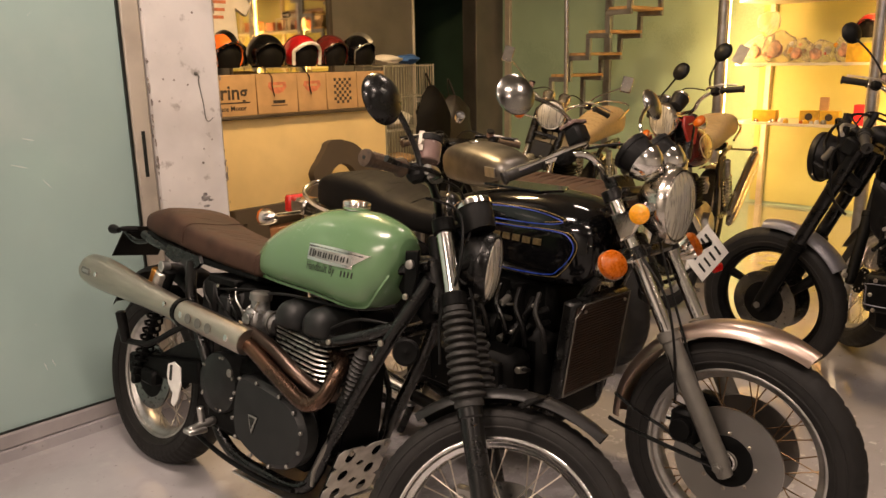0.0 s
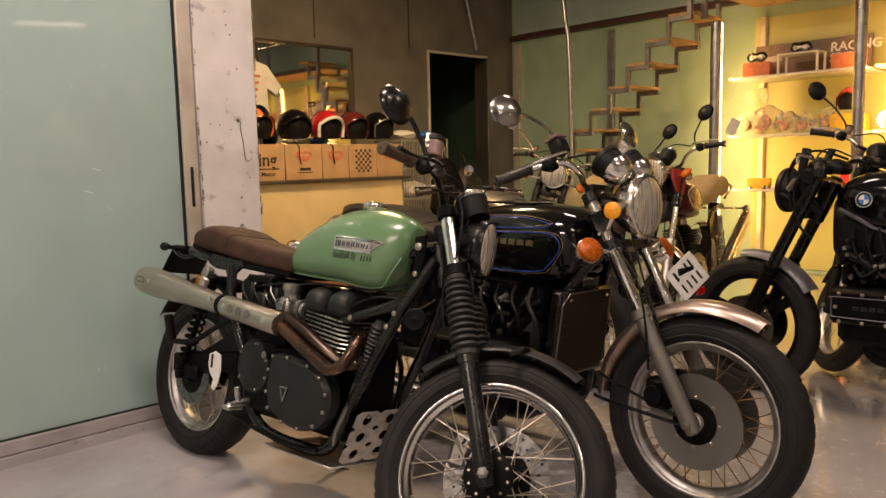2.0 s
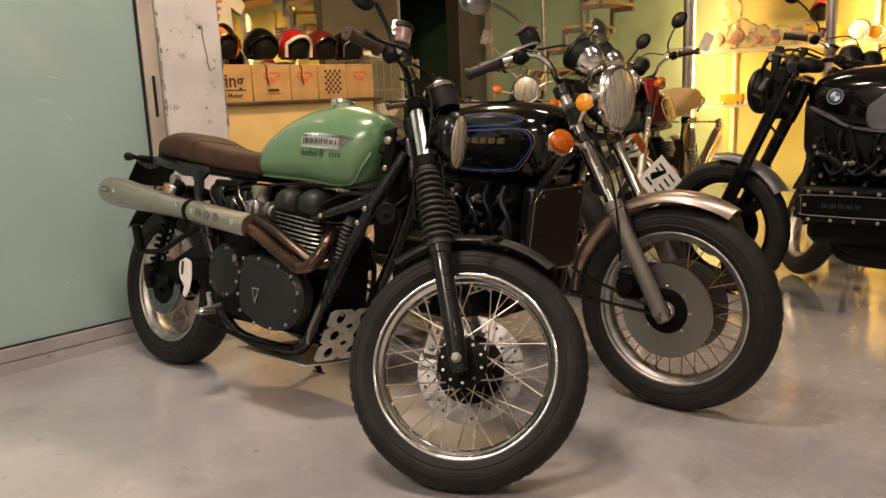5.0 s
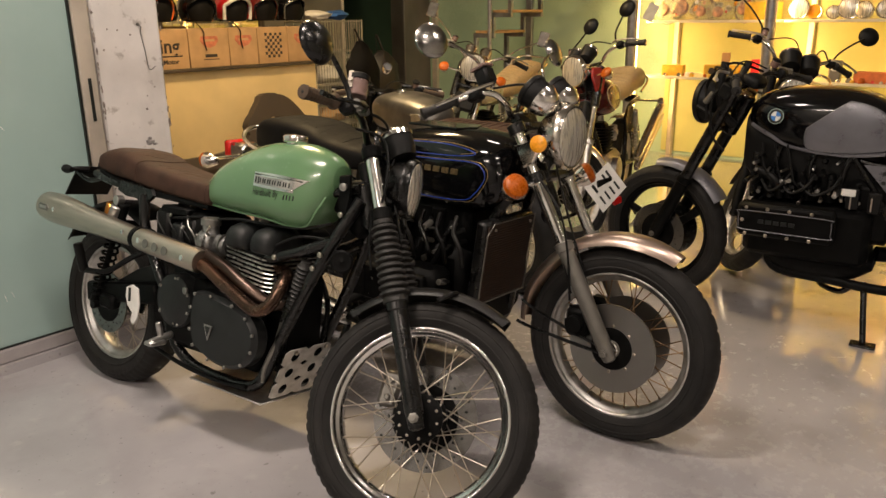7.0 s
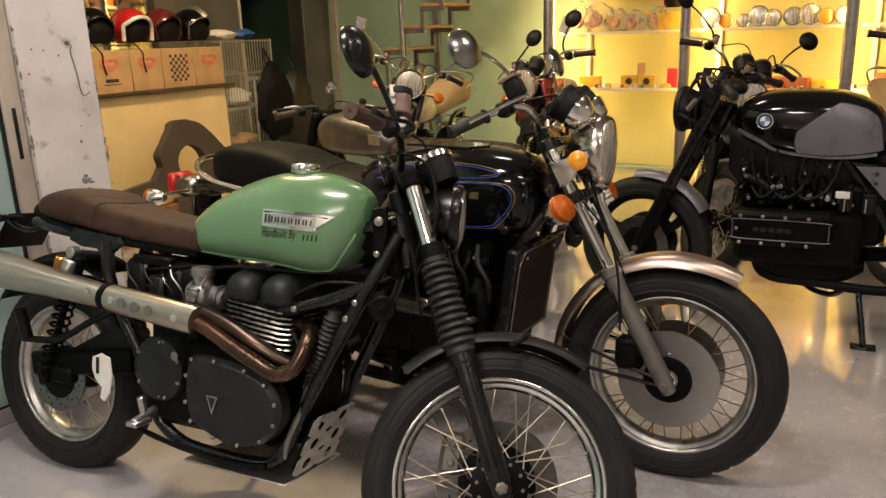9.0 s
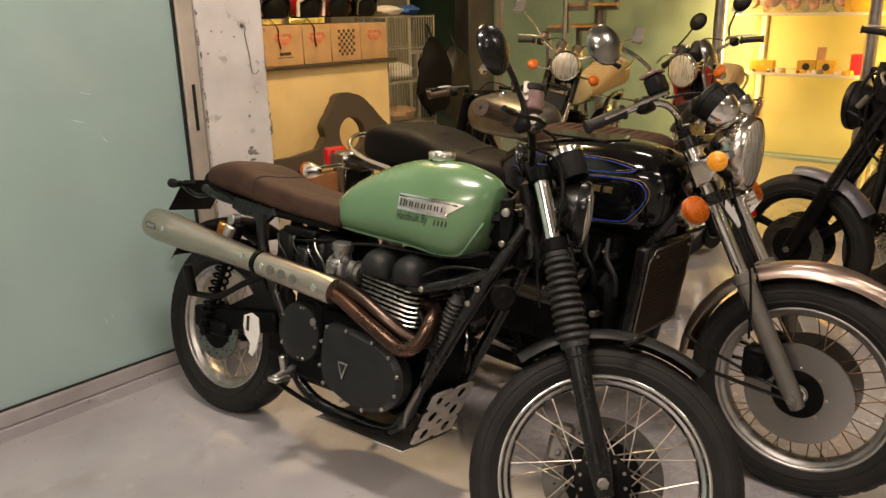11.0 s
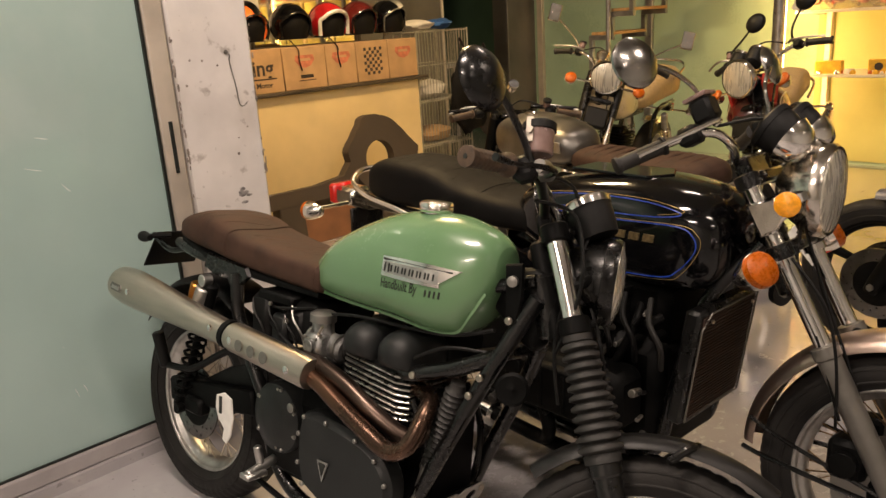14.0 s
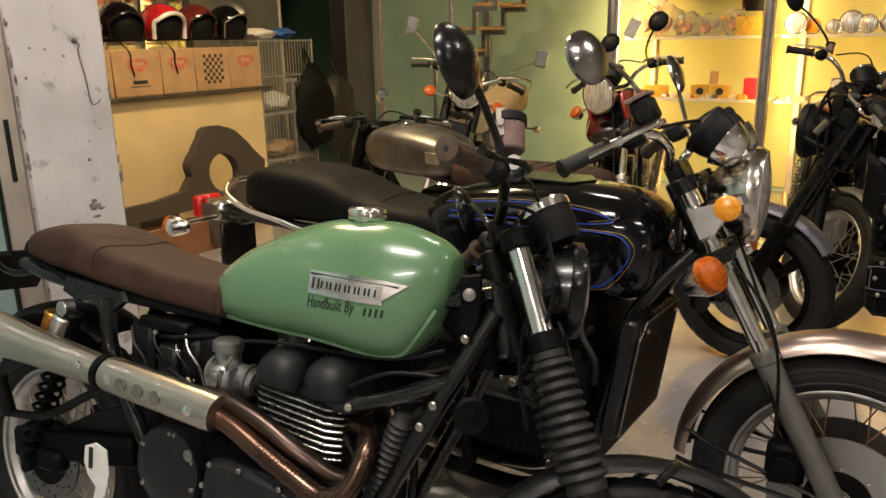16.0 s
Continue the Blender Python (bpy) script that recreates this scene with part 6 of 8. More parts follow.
def tail_set(root, x, z, ind=True, body=CHROME, reach=0.20):
    tl = part("tail_lamp", box((x, 0, z), (0.07, 0.09, 0.06), 0.014), BLACK, root)
    part("lens", box((x - 0.045, 0, z), (0.03, 0.085, 0.055), 0.01), RED, tl, "red tail lamp lens")
    part("rear_mudguard", arc_sheet(0.345, 0.075, 70, 165, 0.003, 0.016).at(pose(0, 0, 0.315)), body, root, "rear mudguard")
    if ind:
        for s in (-1, 1):
            indicator(root, Matrix.Identity(4), (x + 0.06, s * reach, z - 0.01), (-1, s * 0.1, 0), (x + 0.06, s * 0.05, z - 0.01), 0.028, AMBER, CHROME, 0.055)


def number_plate(root, x, z, tilt=0, y=0.0, turn=0):
    pl = part("number_plate", box((0, 0, 0), (0.003, 0.205, 0.158), 0.002).at(pose(x, y, z, 0, 0, turn) @ pose(0, 0, 0, -26, tilt, 0)), WHITEP, root, "white number plate with dark bars")
    g = [(-0.060, 0.034, 0.016), (-0.015, 0.034, 0.010), (0.024, 0.034, 0.013), (0.056, 0.034, 0.013), (-0.062, -0.034, 0.011), (-0.022, -0.034, 0.011), (0.018, -0.034, 0.012), (0.058, -0.034, 0.012)]
    for yy, zz, w in g:
        part("plate_bar", box((-0.003, -yy, zz), (0.002, w, 0.046 if w != 0.010 else 0.010), 0.001).at(pose(x, y, z, 0, 0, turn) @ pose(0, 0, 0, -26, tilt, 0)), INK, pl)


# silver cafe racer with its tail to the front
root, f, wf = plain_bike("cafe racer with bare silver tank and brown seat", bike_pose(0.737, 3.437, 120, -5), 1.45, steer=-18, tank=[(0.55, 0.07, 0.82, 0.88, 2.4, 3), (0.60, 0.115, 0.785, 0.935, 3, 3.2), (0.74, 0.142, 0.770, 0.968, 3.4, 3.6), (0.92, 0.152, 0.770, 0.982, 3.4, 3.6), (1.06, 0.145, 0.78, 0.975, 3.2, 3.6), (1.13, 0.115, 0.81, 0.945, 2.8, 3)], tankm=DARKTANK, seat=[(-0.20, 0.07, 0.79, 0.85, 2.4, 3), (-0.15, 0.11, 0.77, 0.882, 2.8, 3), (0.05, 0.125, 0.765, 0.882, 3.2, 3), (0.3, 0.122, 0.76, 0.870, 3.2, 3), (0.50, 0.11, 0.76, 0.868, 3, 3), (0.565, 0.085, 0.775, 0.855, 2.6, 3)], seatm=BROWN, hl=None, gripm=GRIP_B, grip_at=(-0.06, 0.345, 0.745), clip=True, mirrors="", fend=None, body=BLACK, fork_m=MATT, slider=MATT, gauges=1, gaugem=CHROME, clock_h=0.83, disc=0.13, gauge_r=0.027)
number_plate(root, -0.42, 0.585, 22, -0.250, -4)
part("plate_bracket", tube([(0.0, -0.13, 0.33), (-0.20, -0.20, 0.40), (-0.36, -0.24, 0.50), (-0.405, -0.25, 0.58)], 0.010, 8) + box((-0.412, -0.25, 0.585), (0.008, 0.10, 0.08), 0.003), BLACK, root)
pl = part("tail_lamp", box((-0.395, -0.335, 0.495), (0.03, 0.062, 0.042), 0.008) + rod((-0.39, -0.32, 0.51), (-0.40, -0.26, 0.55), 0.006, 8), BLACK, root)
part("lens", box((-0.413, -0.335, 0.495), (0.02, 0.056, 0.036), 0.006), RED, pl, "red tail lamp lens")
part("tank_emblem", box((0.62, 0.135, 0.88), (0.09, 0.006, 0.05), 0.002), ALU, root, "small bright tank emblem")

# cream roadster facing the camera
root, f, wf = plain_bike("cream roadster motorcycle with tan ribbed seat and square chrome mirrors", bike_pose(1.235, 6.30, -122.5, -6), 1.40, steer=21, tank=[(0.62, 0.07, 0.80, 0.88, 2.4, 3), (0.70, 0.11, 0.79, 0.94, 2.4, 3.4), (0.85, 0.135, 0.78, 0.985, 2.4, 3.6), (1.0, 0.135, 0.78, 0.985, 2.4, 3.6), (1.10, 0.10, 0.80, 0.94, 2.4, 3)], tankm=CREAM, seat=[(-0.18, 0.09, 0.84, 0.99, 2.8, 3), (-0.14, 0.130, 0.82, 1.035, 3, 3), (0.1, 0.135, 0.81, 1.02, 3, 3), (0.3, 0.13, 0.80, 0.97, 3, 3), (0.5, 0.12, 0.79, 0.91, 3, 3), (0.66, 0.09, 0.80, 0.88, 2.6, 3)], seatm=TAN, hl=(0.135, 0.76, 0.098), grip_at=(-0.12, 0.37, 0.945), mirrors="square", ftop=0.83, clock_h=0.89, gaugem=CHROME)
chrome_rail(root, -0.20, 1.04, 0.145)
tail_set(root, -0.30, 0.70)

# dark red roadster with its bars turned
MAROON_D = stuff("deep_maroon_paint", (0.085, 0.010, 0.008), 0.2, 0, 0.06, 8, 0.01, coat=0.6)
red_tank = [(0.58, 0.08, 0.80, 0.90, 2.4, 3), (0.66, 0.125, 0.78, 0.965, 2.4, 3.4), (0.85, 0.150, 0.765, 1.005, 2.4, 3.6), (1.0, 0.150, 0.77, 1.005, 2.4, 3.6), (1.10, 0.10, 0.80, 0.95, 2.4, 3)]
root, f, wf = plain_bike("dark maroon roadster motorcycle with chrome headlight and tall tan seat", bike_pose(1.930, 5.460, -120.2, 0), 1.40, steer=-33, tank=red_tank, tankm=MAROON_D, seat=[(-0.22, 0.08, 0.87, 0.95, 2.8, 3), (-0.18, 0.130, 0.85, 1.010, 3.2, 3), (0.05, 0.138, 0.84, 1.015, 3.2, 3), (0.22, 0.136, 0.83, 0.985, 3.2, 3), (0.42, 0.125, 0.81, 0.935, 2.8, 3), (0.58, 0.085, 0.80, 0.90, 2.6, 3)], seatm=TAN, hl=(0.14, 0.762, 0.098), hlm=CHROME, grip_at=(-0.08, 0.37, 0.955), mirrors="", ftop=0.83, clock_h=0.895, gaugem=PLASTIC, gauge_r=0.050)
for s in (-1, 1):
    part("fork_ear", slab([(-0.035, 0.655), (0.025, 0.650), (0.085, 0.735), (0.085, 0.790), (0.025, 0.815), (-0.035, 0.800)], 0.020, 0.008).at(f @ Matrix.Translation((0, s * 0.112, 0))), MAROON, root, "bright red fork ear")
line_tank = tank_tree(loft(red_tank, 36, 4))
for s in (-1, 1):
    part("pinstripe", side_line(line_tank, [(0.68, 0.930), (0.85, 0.962), (0.99, 0.958), (1.045, 0.920), (1.02, 0.850), (0.93, 0.815), (0.76, 0.812), (0.67, 0.850), (0.68, 0.930)], 0.0035, s), CREAM, root, "cream pinstripe loop")
for mc, ln in (((0.0, 0.25, 1.178), [(0.0, 0.20, 0.965), (0.02, 0.20, 1.02), (0.01, 0.21, 1.09), (0.005, 0.245, 1.165)]), ((0.0, -0.06, 1.143), [(0.0, -0.19, 0.965), (0.02, -0.18, 1.0), (0.01, -0.13, 1.06), (0.005, -0.07, 1.13)])):
    mirror(root, f, mc, (-1, -0.2, 0.0), 0.056, ln, PLASTIC, 0.0055)
chrome_rail(root, -0.22, 0.925, 0.150)
tail_set(root, -0.30, 0.76, reach=0.25)
for k in (0.0, 0.075):
    part("muffler", lathe([(0, 0.018), (0.05, 0.032), (0.60, 0.040), (0.66, 0.036), (0.665, 0.02)], 24).at(align((0.28, 0.19, 0.30 + k), (-0.62, 0.06, 0.36))), CHROME, root, "upswept chrome muffler")
part("side_cover", slab([(0.22, 0.58), (0.42, 0.56), (0.48, 0.70), (0.40, 0.77), (0.22, 0.76)], 0.02, 0.008).at(Matrix.Translation((0, 0.125, 0))), GLOSS, root)
part("carburettor", rod((0.52, 0.06, 0.60), (0.64, 0.08, 0.60), 0.035, 14) + rod((0.58, 0.07, 0.55), (0.58, 0.07, 0.66), 0.028, 12), ALU, root)

# black roadster of the flat side-engine kind
root, f, wf = plain_bike("black naked roadster motorcycle with grey knee panel and round badge", bike_pose(2.600, 2.470, 140, -5), 1.41, 0.335, 0.33, 25, -12, tank=None, seat=[(-0.10, 0.08, 0.79, 0.83, 2.6, 3), (-0.06, 0.13, 0.77, 0.855, 3, 3), (0.2, 0.14, 0.765, 0.85, 3, 3), (0.42, 0.12, 0.775, 0.86, 3, 3), (0.47, 0.09, 0.80, 0.85, 2.6, 3)], fendm=GREYPANEL, rim=MATT, cast=True, fork_m=BLACK, slider=MATT, ftop=0.80, flat=0.098, hl=(0.15, 0.665, 0.100), hlm=PLASTIC, rimm=PLASTIC, grip_at=(-0.12, 0.385, 0.895), clip=False, inds=False, mirrors="", fend=(82, 146), engine="", disc=0.145, gauges=0, body=BLACK, pipes=False, frame=False)
t = tank_tree(loft([(0.40, 0.10, 0.85, 0.93, 3, 3), (0.45, 0.145, 0.825, 1.03, 3, 4), (0.58, 0.165, 0.815, 1.085, 3, 4), (0.74, 0.170, 0.825, 1.095, 3, 4), (0.88, 0.155, 0.86, 1.085, 3, 4), (0.97, 0.125, 0.90, 1.055, 3, 3.4), (1.01, 0.08, 0.93, 1.015, 2.6, 3)], 40, 5))
tk = part("fuel_tank", t, GLOSS, root, "glossy black tank", 60)
for s in (-1, 1):
    knee = [(p.x, p.z) for p in curve_points([(0.43, 0, 0.870), (0.58, 0, 0.848), (0.725, 0, 0.848), (0.756, 0, 0.880), (0.755, 0, 0.935), (0.735, 0, 0.960), (0.625, 0, 1.046), (0.585, 0, 1.056), (0.50, 0, 1.030), (0.455, 0, 0.985), (0.43, 0, 0.870)], 4)][:-1]
    part("knee_panel", side_patch(t, knee, 0.008, s), GREYPANEL, tk, "satin grey knee panel")
    ba = on_side(t, 0.885, 0.985, s, 0.001)
    bd = part("tank_badge", lathe([(0, 0.034), (0.003, 0.034), (0.004, 0.030), (0.004, 0)], 36).at(align(ba, (0.15, s, 0.25))), INK, tk, "round badge")
    part("badge_ring", lathe([(0.003, 0.034), (0.006, 0.034), (0.006, 0.031), (0.003, 0.031)], 36, True).at(align(ba, (0.15, s, 0.25))), CHROME, bd)
    for q in range(4):
        a0 = q * math.pi / 2
        g = G([(0, 0, 0.0048)] + [(0.021 * math.cos(a0 + i * math.pi / 12), 0.021 * math.sin(a0 + i * math.pi / 12), 0.0048) for i in range(7)] + [(0, 0, 0.0040)], [(0, i + 1, i + 2) for i in range(6)])
        part("badge_field", g.at(align(ba, (0.15, s, 0.25))), WHITEP if q % 2 else stuff("badge_blue", (0.05, 0.18, 0.5), 0.3), bd)
    part("tank_trim", side_line(t, [(0.99, 0.935), (0.90, 0.895), (0.84, 0.86), (0.76, 0.845), (0.60, 0.835), (0.45, 0.85)], 0.010, s), GREYPANEL, tk)
# dash and cowl
part("dashboard", loft([(-0.04, 0.04, 0.0, 0.03, 3, 3), (-0.02, 0.06, -0.01, 0.045, 3, 3), (0.03, 0.06, -0.01, 0.045, 3, 3), (0.05, 0.04, 0.0, 0.03, 3, 3)], 24, 3).at(f @ pose(-0.03, 0, 0.85)), PLASTIC, root, "small black instrument pod")
part("wiring_loom", tube([(0.10, 0.10, 0.90), (0.06, 0.12, 0.80), (0.0, 0.09, 0.70), (-0.06, 0.04, 0.66)], 0.020, 8).at(f), PLASTIC, root)
part("wiring_loom", tube([(0.08, -0.10, 0.90), (0.06, -0.06, 0.82), (-0.02, 0.0, 0.70)], 0.018, 8).at(f), PLASTIC, root)
eng = blocks(("engine", "intake_block", "gearbox"), (box((0.72, 0.02, 0.47), (0.52, 0.34, 0.26), 0.03), box((0.76, 0, 0.68), (0.36, 0.22, 0.22), 0.04), box((0.48, 0.02, 0.58), (0.2, 0.24, 0.28), 0.03)), MATT, root, "black flat-mounted engine")
hc = part("head_cover", box((0.79, 0.235, 0.535), (0.40, 0.07, 0.155), 0.022), MATT, eng, "black cylinder head cover")
part("cover_frame", tube([(0.98, 0.272, 0.50), (0.98, 0.272, 0.565), (0.96, 0.272, 0.58), (0.62, 0.272, 0.58), (0.60, 0.272, 0.565), (0.60, 0.272, 0.505), (0.62, 0.272, 0.49), (0.96, 0.272, 0.49), (0.98, 0.272, 0.50)], 0.0022, 6, 2), GREYPANEL, hc)
for i in range(5):
    part("cover_bar", box((0.885 - i * 0.032, 0.272, 0.535), (0.024, 0.003, 0.018), 0.001), ENGINE, hc)
part("cover_bolts", bolts([(0.95 - i * 0.09, 0.270, z) for i in range(4) for z in (0.595, 0.472)] + [(0.965, 0.270, 0.535)], 0.008, 0.008, (0, 1, 0)), STEEL, hc)
for i in range(4):
    part("injector", rod((0.64 + i * 0.08, 0.16, 0.62), (0.64 + i * 0.08, 0.12, 0.74), 0.018, 12) + rod((0.64 + i * 0.08, 0.165, 0.63), (0.64 + i * 0.08, 0.17, 0.66), 0.012, 10), MATT, eng)
    part("injector_cap", rod((0.64 + i * 0.08, 0.168, 0.66), (0.64 + i * 0.08, 0.170, 0.672), 0.007, 8), STEEL, eng)
fit_rnd = random.Random(8)
for i in range(58):
    fx, fz = fit_rnd.uniform(0.52, 0.98), fit_rnd.uniform(0.605, 0.715 if i < 34 else 0.815)
    fr_ = fit_rnd.uniform(0.005, 0.012)
    part("engine_fitting", rod((fx, 0.105, fz), (fx + fit_rnd.uniform(-0.015, 0.015), fit_rnd.uniform(0.165, 0.185), fz + fit_rnd.uniform(-0.01, 0.02)), fr_, 8), fit_rnd.choice((MATT, MATT, GREYFORK, STEEL, PLASTIC, ALU)), eng)
for i in range(3):
    part("frame_strut", tube([(0.56 + i * 0.15, 0.118, 0.845), (0.59 + i * 0.14, 0.135, 0.78), (0.60 + i * 0.13, 0.130, 0.70)], 0.011, 8), BLACK, root)
    part("engine_hose", tube([(0.60 + i * 0.10, 0.155, 0.74), (0.63 + i * 0.10, 0.185, 0.69), (0.70 + i * 0.09, 0.185, 0.655), (0.76 + i * 0.08, 0.165, 0.70)], 0.007, 8), PLASTIC, eng)
part("radiator", box((0.96, 0.0, 0.70), (0.05, 0.20, 0.22), 0.02), PLASTIC, root, "black radiator")
part("airbox", loft([(0.46, 0.08, 0.70, 0.84, 4, 4), (0.52, 0.105, 0.64, 0.86, 4, 4), (0.75, 0.115, 0.63, 0.87, 4, 4), (0.95, 0.10, 0.66, 0.92, 4, 4), (1.03, 0.06, 0.72, 0.96, 3, 3)], 24, 3), PLASTIC, root, "black airbox under the tank")
for k in range(3):
    part("cable", tube([(0.93 - k * 0.05, 0.14, 0.86), (0.92 - k * 0.06, 0.165, 0.78 - 0.01 * k), (0.88 - k * 0.05, 0.17, 0.70), (0.84 - k * 0.06, 0.15, 0.64)], 0.005, 8), PLASTIC, root)
cables(root, f, [[(0.03, 0.20, 0.89), (0.10, 0.16, 0.85), (0.12, 0.09, 0.74), (0.05, 0.04, 0.66)], [(0.02, 0.15, 0.88), (0.13, 0.10, 0.86), (0.10, 0.02, 0.78), (0.02, 0.0, 0.70)], [(0.02, -0.16, 0.88), (0.12, -0.02, 0.88), (0.13, 0.09, 0.78), (0.04, 0.12, 0.64)], [(0.0, 0.10, 0.86), (0.06, 0.14, 0.76), (-0.02, 0.13, 0.60), (-0.10, 0.10, 0.55)]], 0.006)
part("switch_block", box((0.02, 0.12, 0.80), (0.06, 0.05, 0.07), 0.01).at(f) + box((0.05, 0.05, 0.83), (0.05, 0.06, 0.05), 0.01).at(f), PLASTIC, root)
part("bright_clip", rod((0.09, 0.11, 0.70), (0.075, 0.115, 0.76), 0.014, 10).at(f), GREYFORK, root)
part("radiator_hose", tube([(0.95, 0.14, 0.74), (0.86, 0.16, 0.70), (0.84, 0.15, 0.62)], 0.018, 10), PLASTIC, root)
part("sump", loft([(0.44, 0.10, 0.30, 0.36, 3, 3), (0.55, 0.14, 0.24, 0.38, 3, 3), (0.80, 0.14, 0.25, 0.40, 3, 3), (0.95, 0.10, 0.34, 0.42, 3, 3)], 20, 3), MATT, eng)
for s in (-1, 1):
    part("subframe", tube([(0.56, s * 0.13, 0.82), (0.45, s * 0.14, 0.66), (0.36, s * 0.14, 0.50)], 0.014, 8) + tube([(0.56, s * 0.12, 0.81), (0.2, s * 0.12, 0.76), (-0.12, s * 0.10, 0.80)], 0.014, 8), BLACK, root)
    part("side_plate", slab([(0.52, 0.80), (0.20, 0.80), (0.18, 0.70), (0.40, 0.66)], 0.006, 0.002).at(Matrix.Translation((0, s * 0.148, 0))), GREYPANEL, root, "drilled grey side plate")
    for i in range(5):
        part("plate_hole", lathe([(0, 0.009), (0.002, 0.009)], 10).at(align((0.44 - (i % 3) * 0.05, s * 0.151, 0.77 - (i // 3) * 0.04), (0, s, 0))), INK, root)
part("regulator", box((0.545, 0.175, 0.655), (0.05, 0.02, 0.09), 0.004) + box((0.46, 0.175, 0.645), (0.05, 0.02, 0.09), 0.004), PLASTIC, root)
part("connector", box((0.56, 0.190, 0.685), (0.055, 0.012, 0.030), 0.004), WHITEP, root, "small white connector")
for x in (0.55, 0.47):
    part("bright_clip", box((x, 0.188, 0.640), (0.006, 0.004, 0.06), 0.001), STEEL, root)
part("exhaust", tube([(0.9, 0.05, 0.44), (0.85, 0.10, 0.27), (0.60, 0.12, 0.25), (0.35, 0.17, 0.26), (0.0, 0.22, 0.33)], 0.022, 10), MATT, root)
part("side_stand", box((0.42, 0.27, 0.030), (0.10, 0.05, 0.014), 0.006) + rod((0.46, 0.14, 0.27), (0.42, 0.27, 0.035), 0.013, 10), BLACK, root)
part("centre_stand", tube([(0.50, -0.10, 0.24), (0.56, -0.10, 0.19), (0.66, 0, 0.185), (0.56, 0.10, 0.19), (0.50, 0.10, 0.24)], 0.013, 8), BLACK, root)

# two more roadsters in the back row
root, f, wf = plain_bike("dark roadster motorcycle with tan seat, chrome rail and high bars", bike_pose(2.875, 4.785, -125, -6), 1.42, 0.325, 0.315, 27, 30, tank=[(0.62, 0.07, 0.80, 0.88, 2.4, 3), (0.70, 0.12, 0.79, 0.95, 2.6, 3.4), (0.85, 0.14, 0.78, 0.985, 2.6, 3.6), (1.02, 0.14, 0.78, 0.98, 2.6, 3.6), (1.12, 0.10, 0.80, 0.94, 2.4, 3)], tankm=GLOSS, fendm=GREYFORK, seat=[(-0.16, 0.08, 0.86, 0.92, 2.6, 3), (-0.12, 0.13, 0.84, 0.955, 2.8, 3), (0.2, 0.14, 0.82, 0.945, 2.8, 3), (0.55, 0.12, 0.80, 0.905, 2.8, 3), (0.66, 0.08, 0.80, 0.875, 2.6, 3)], seatm=TAN, hl=(0.14, 0.68, 0.09), hlm=PLASTIC, fork_m=MATT, slider=MATT, grip_at=(-0.08, 0.38, 0.985), ftop=0.84, clock_h=0.885, gaugem=PLASTIC, gauge_r=0.056)
chrome_rail(root, -0.16, 0.97, 0.15)
tail_set(root, -0.26, 0.80)
root, f, wf = plain_bike("dark blue roadster motorcycle with tan seat and chrome rail", bike_pose(3.70, 4.29, -125, -6), 1.42, 0.325, 0.315, 27, 30, tank=[(0.62, 0.07, 0.80, 0.88, 2.4, 3), (0.70, 0.12, 0.79, 0.95, 2.6, 3.4), (0.85, 0.14, 0.78, 0.985, 2.6, 3.6), (1.02, 0.14, 0.78, 0.98, 2.6, 3.6), (1.12, 0.10, 0.80, 0.94, 2.4, 3)], tankm=stuff("dark_blue_paint", (0.02, 0.035, 0.10), 0.25, coat=0.5), seat=[(-0.16, 0.08, 0.90, 0.96, 2.6, 3), (-0.12, 0.13, 0.88, 0.995, 2.8, 3), (0.2, 0.14, 0.84, 0.965, 2.8, 3), (0.55, 0.12, 0.80, 0.915, 2.8, 3), (0.66, 0.08, 0.80, 0.875, 2.6, 3)], seatm=TAN, hl=(0.14, 0.68, 0.09), grip_at=(-0.08, 0.38, 1.0), ftop=0.84, clock_h=0.90, gaugem=PLASTIC)
chrome_rail(root, -0.16, 1.03, 0.15)
tail_set(root, -0.26, 0.84)


# ---- column and fittings ----
def column():
    g = box((1.523, 2.985 + 0.155, H_TOP / 2), (0.308, 0.31, H_TOP), 0.008)
    ob = single("wall_column", g, COLUMN, "white concrete column with peeling chipped paint", "column", room(0, 0), kind="structure")
    rnd = random.Random(5)
    # chipped arrises and pits
    for i in range(150):
        z = rnd.uniform(0.2, 2.9)
        side = rnd.choice((1.371, 1.675))
        s = rnd.uniform(0.003, 0.009)
        k = rnd.uniform(0.8, 3.0)
        c = lathe([(0, s), (0.0025, s * 0.6), (0.003, 0)], rnd.choice((5, 6, 7))).at(Matrix.Translation((side + rnd.uniform(-0.005, 0.004), 2.9835, z)) @ pose(0, 0, 0, 90, 0, rnd.uniform(0, 60)) @ Matrix.Diagonal((0.8, k, 1, 1)))
        p = new("paint_chip", mesh_of("paint_chip", c, CHIP))
        p.parent = ob
    for i in range(13):
        s = rnd.uniform(0.003, 0.006)
        c = lathe([(0, s), (0.001, s * 0.7), (0.0012, 0)], 8).at(Matrix.Translation((rnd.uniform(1.40, 1.65), 2.9845, rnd.uniform(0.5, 2.4))) @ pose(0, 0, 0, 90))
        p = new("nail_hole", mesh_of("nail_hole", c, CHIP))
        p.parent = ob
    return ob


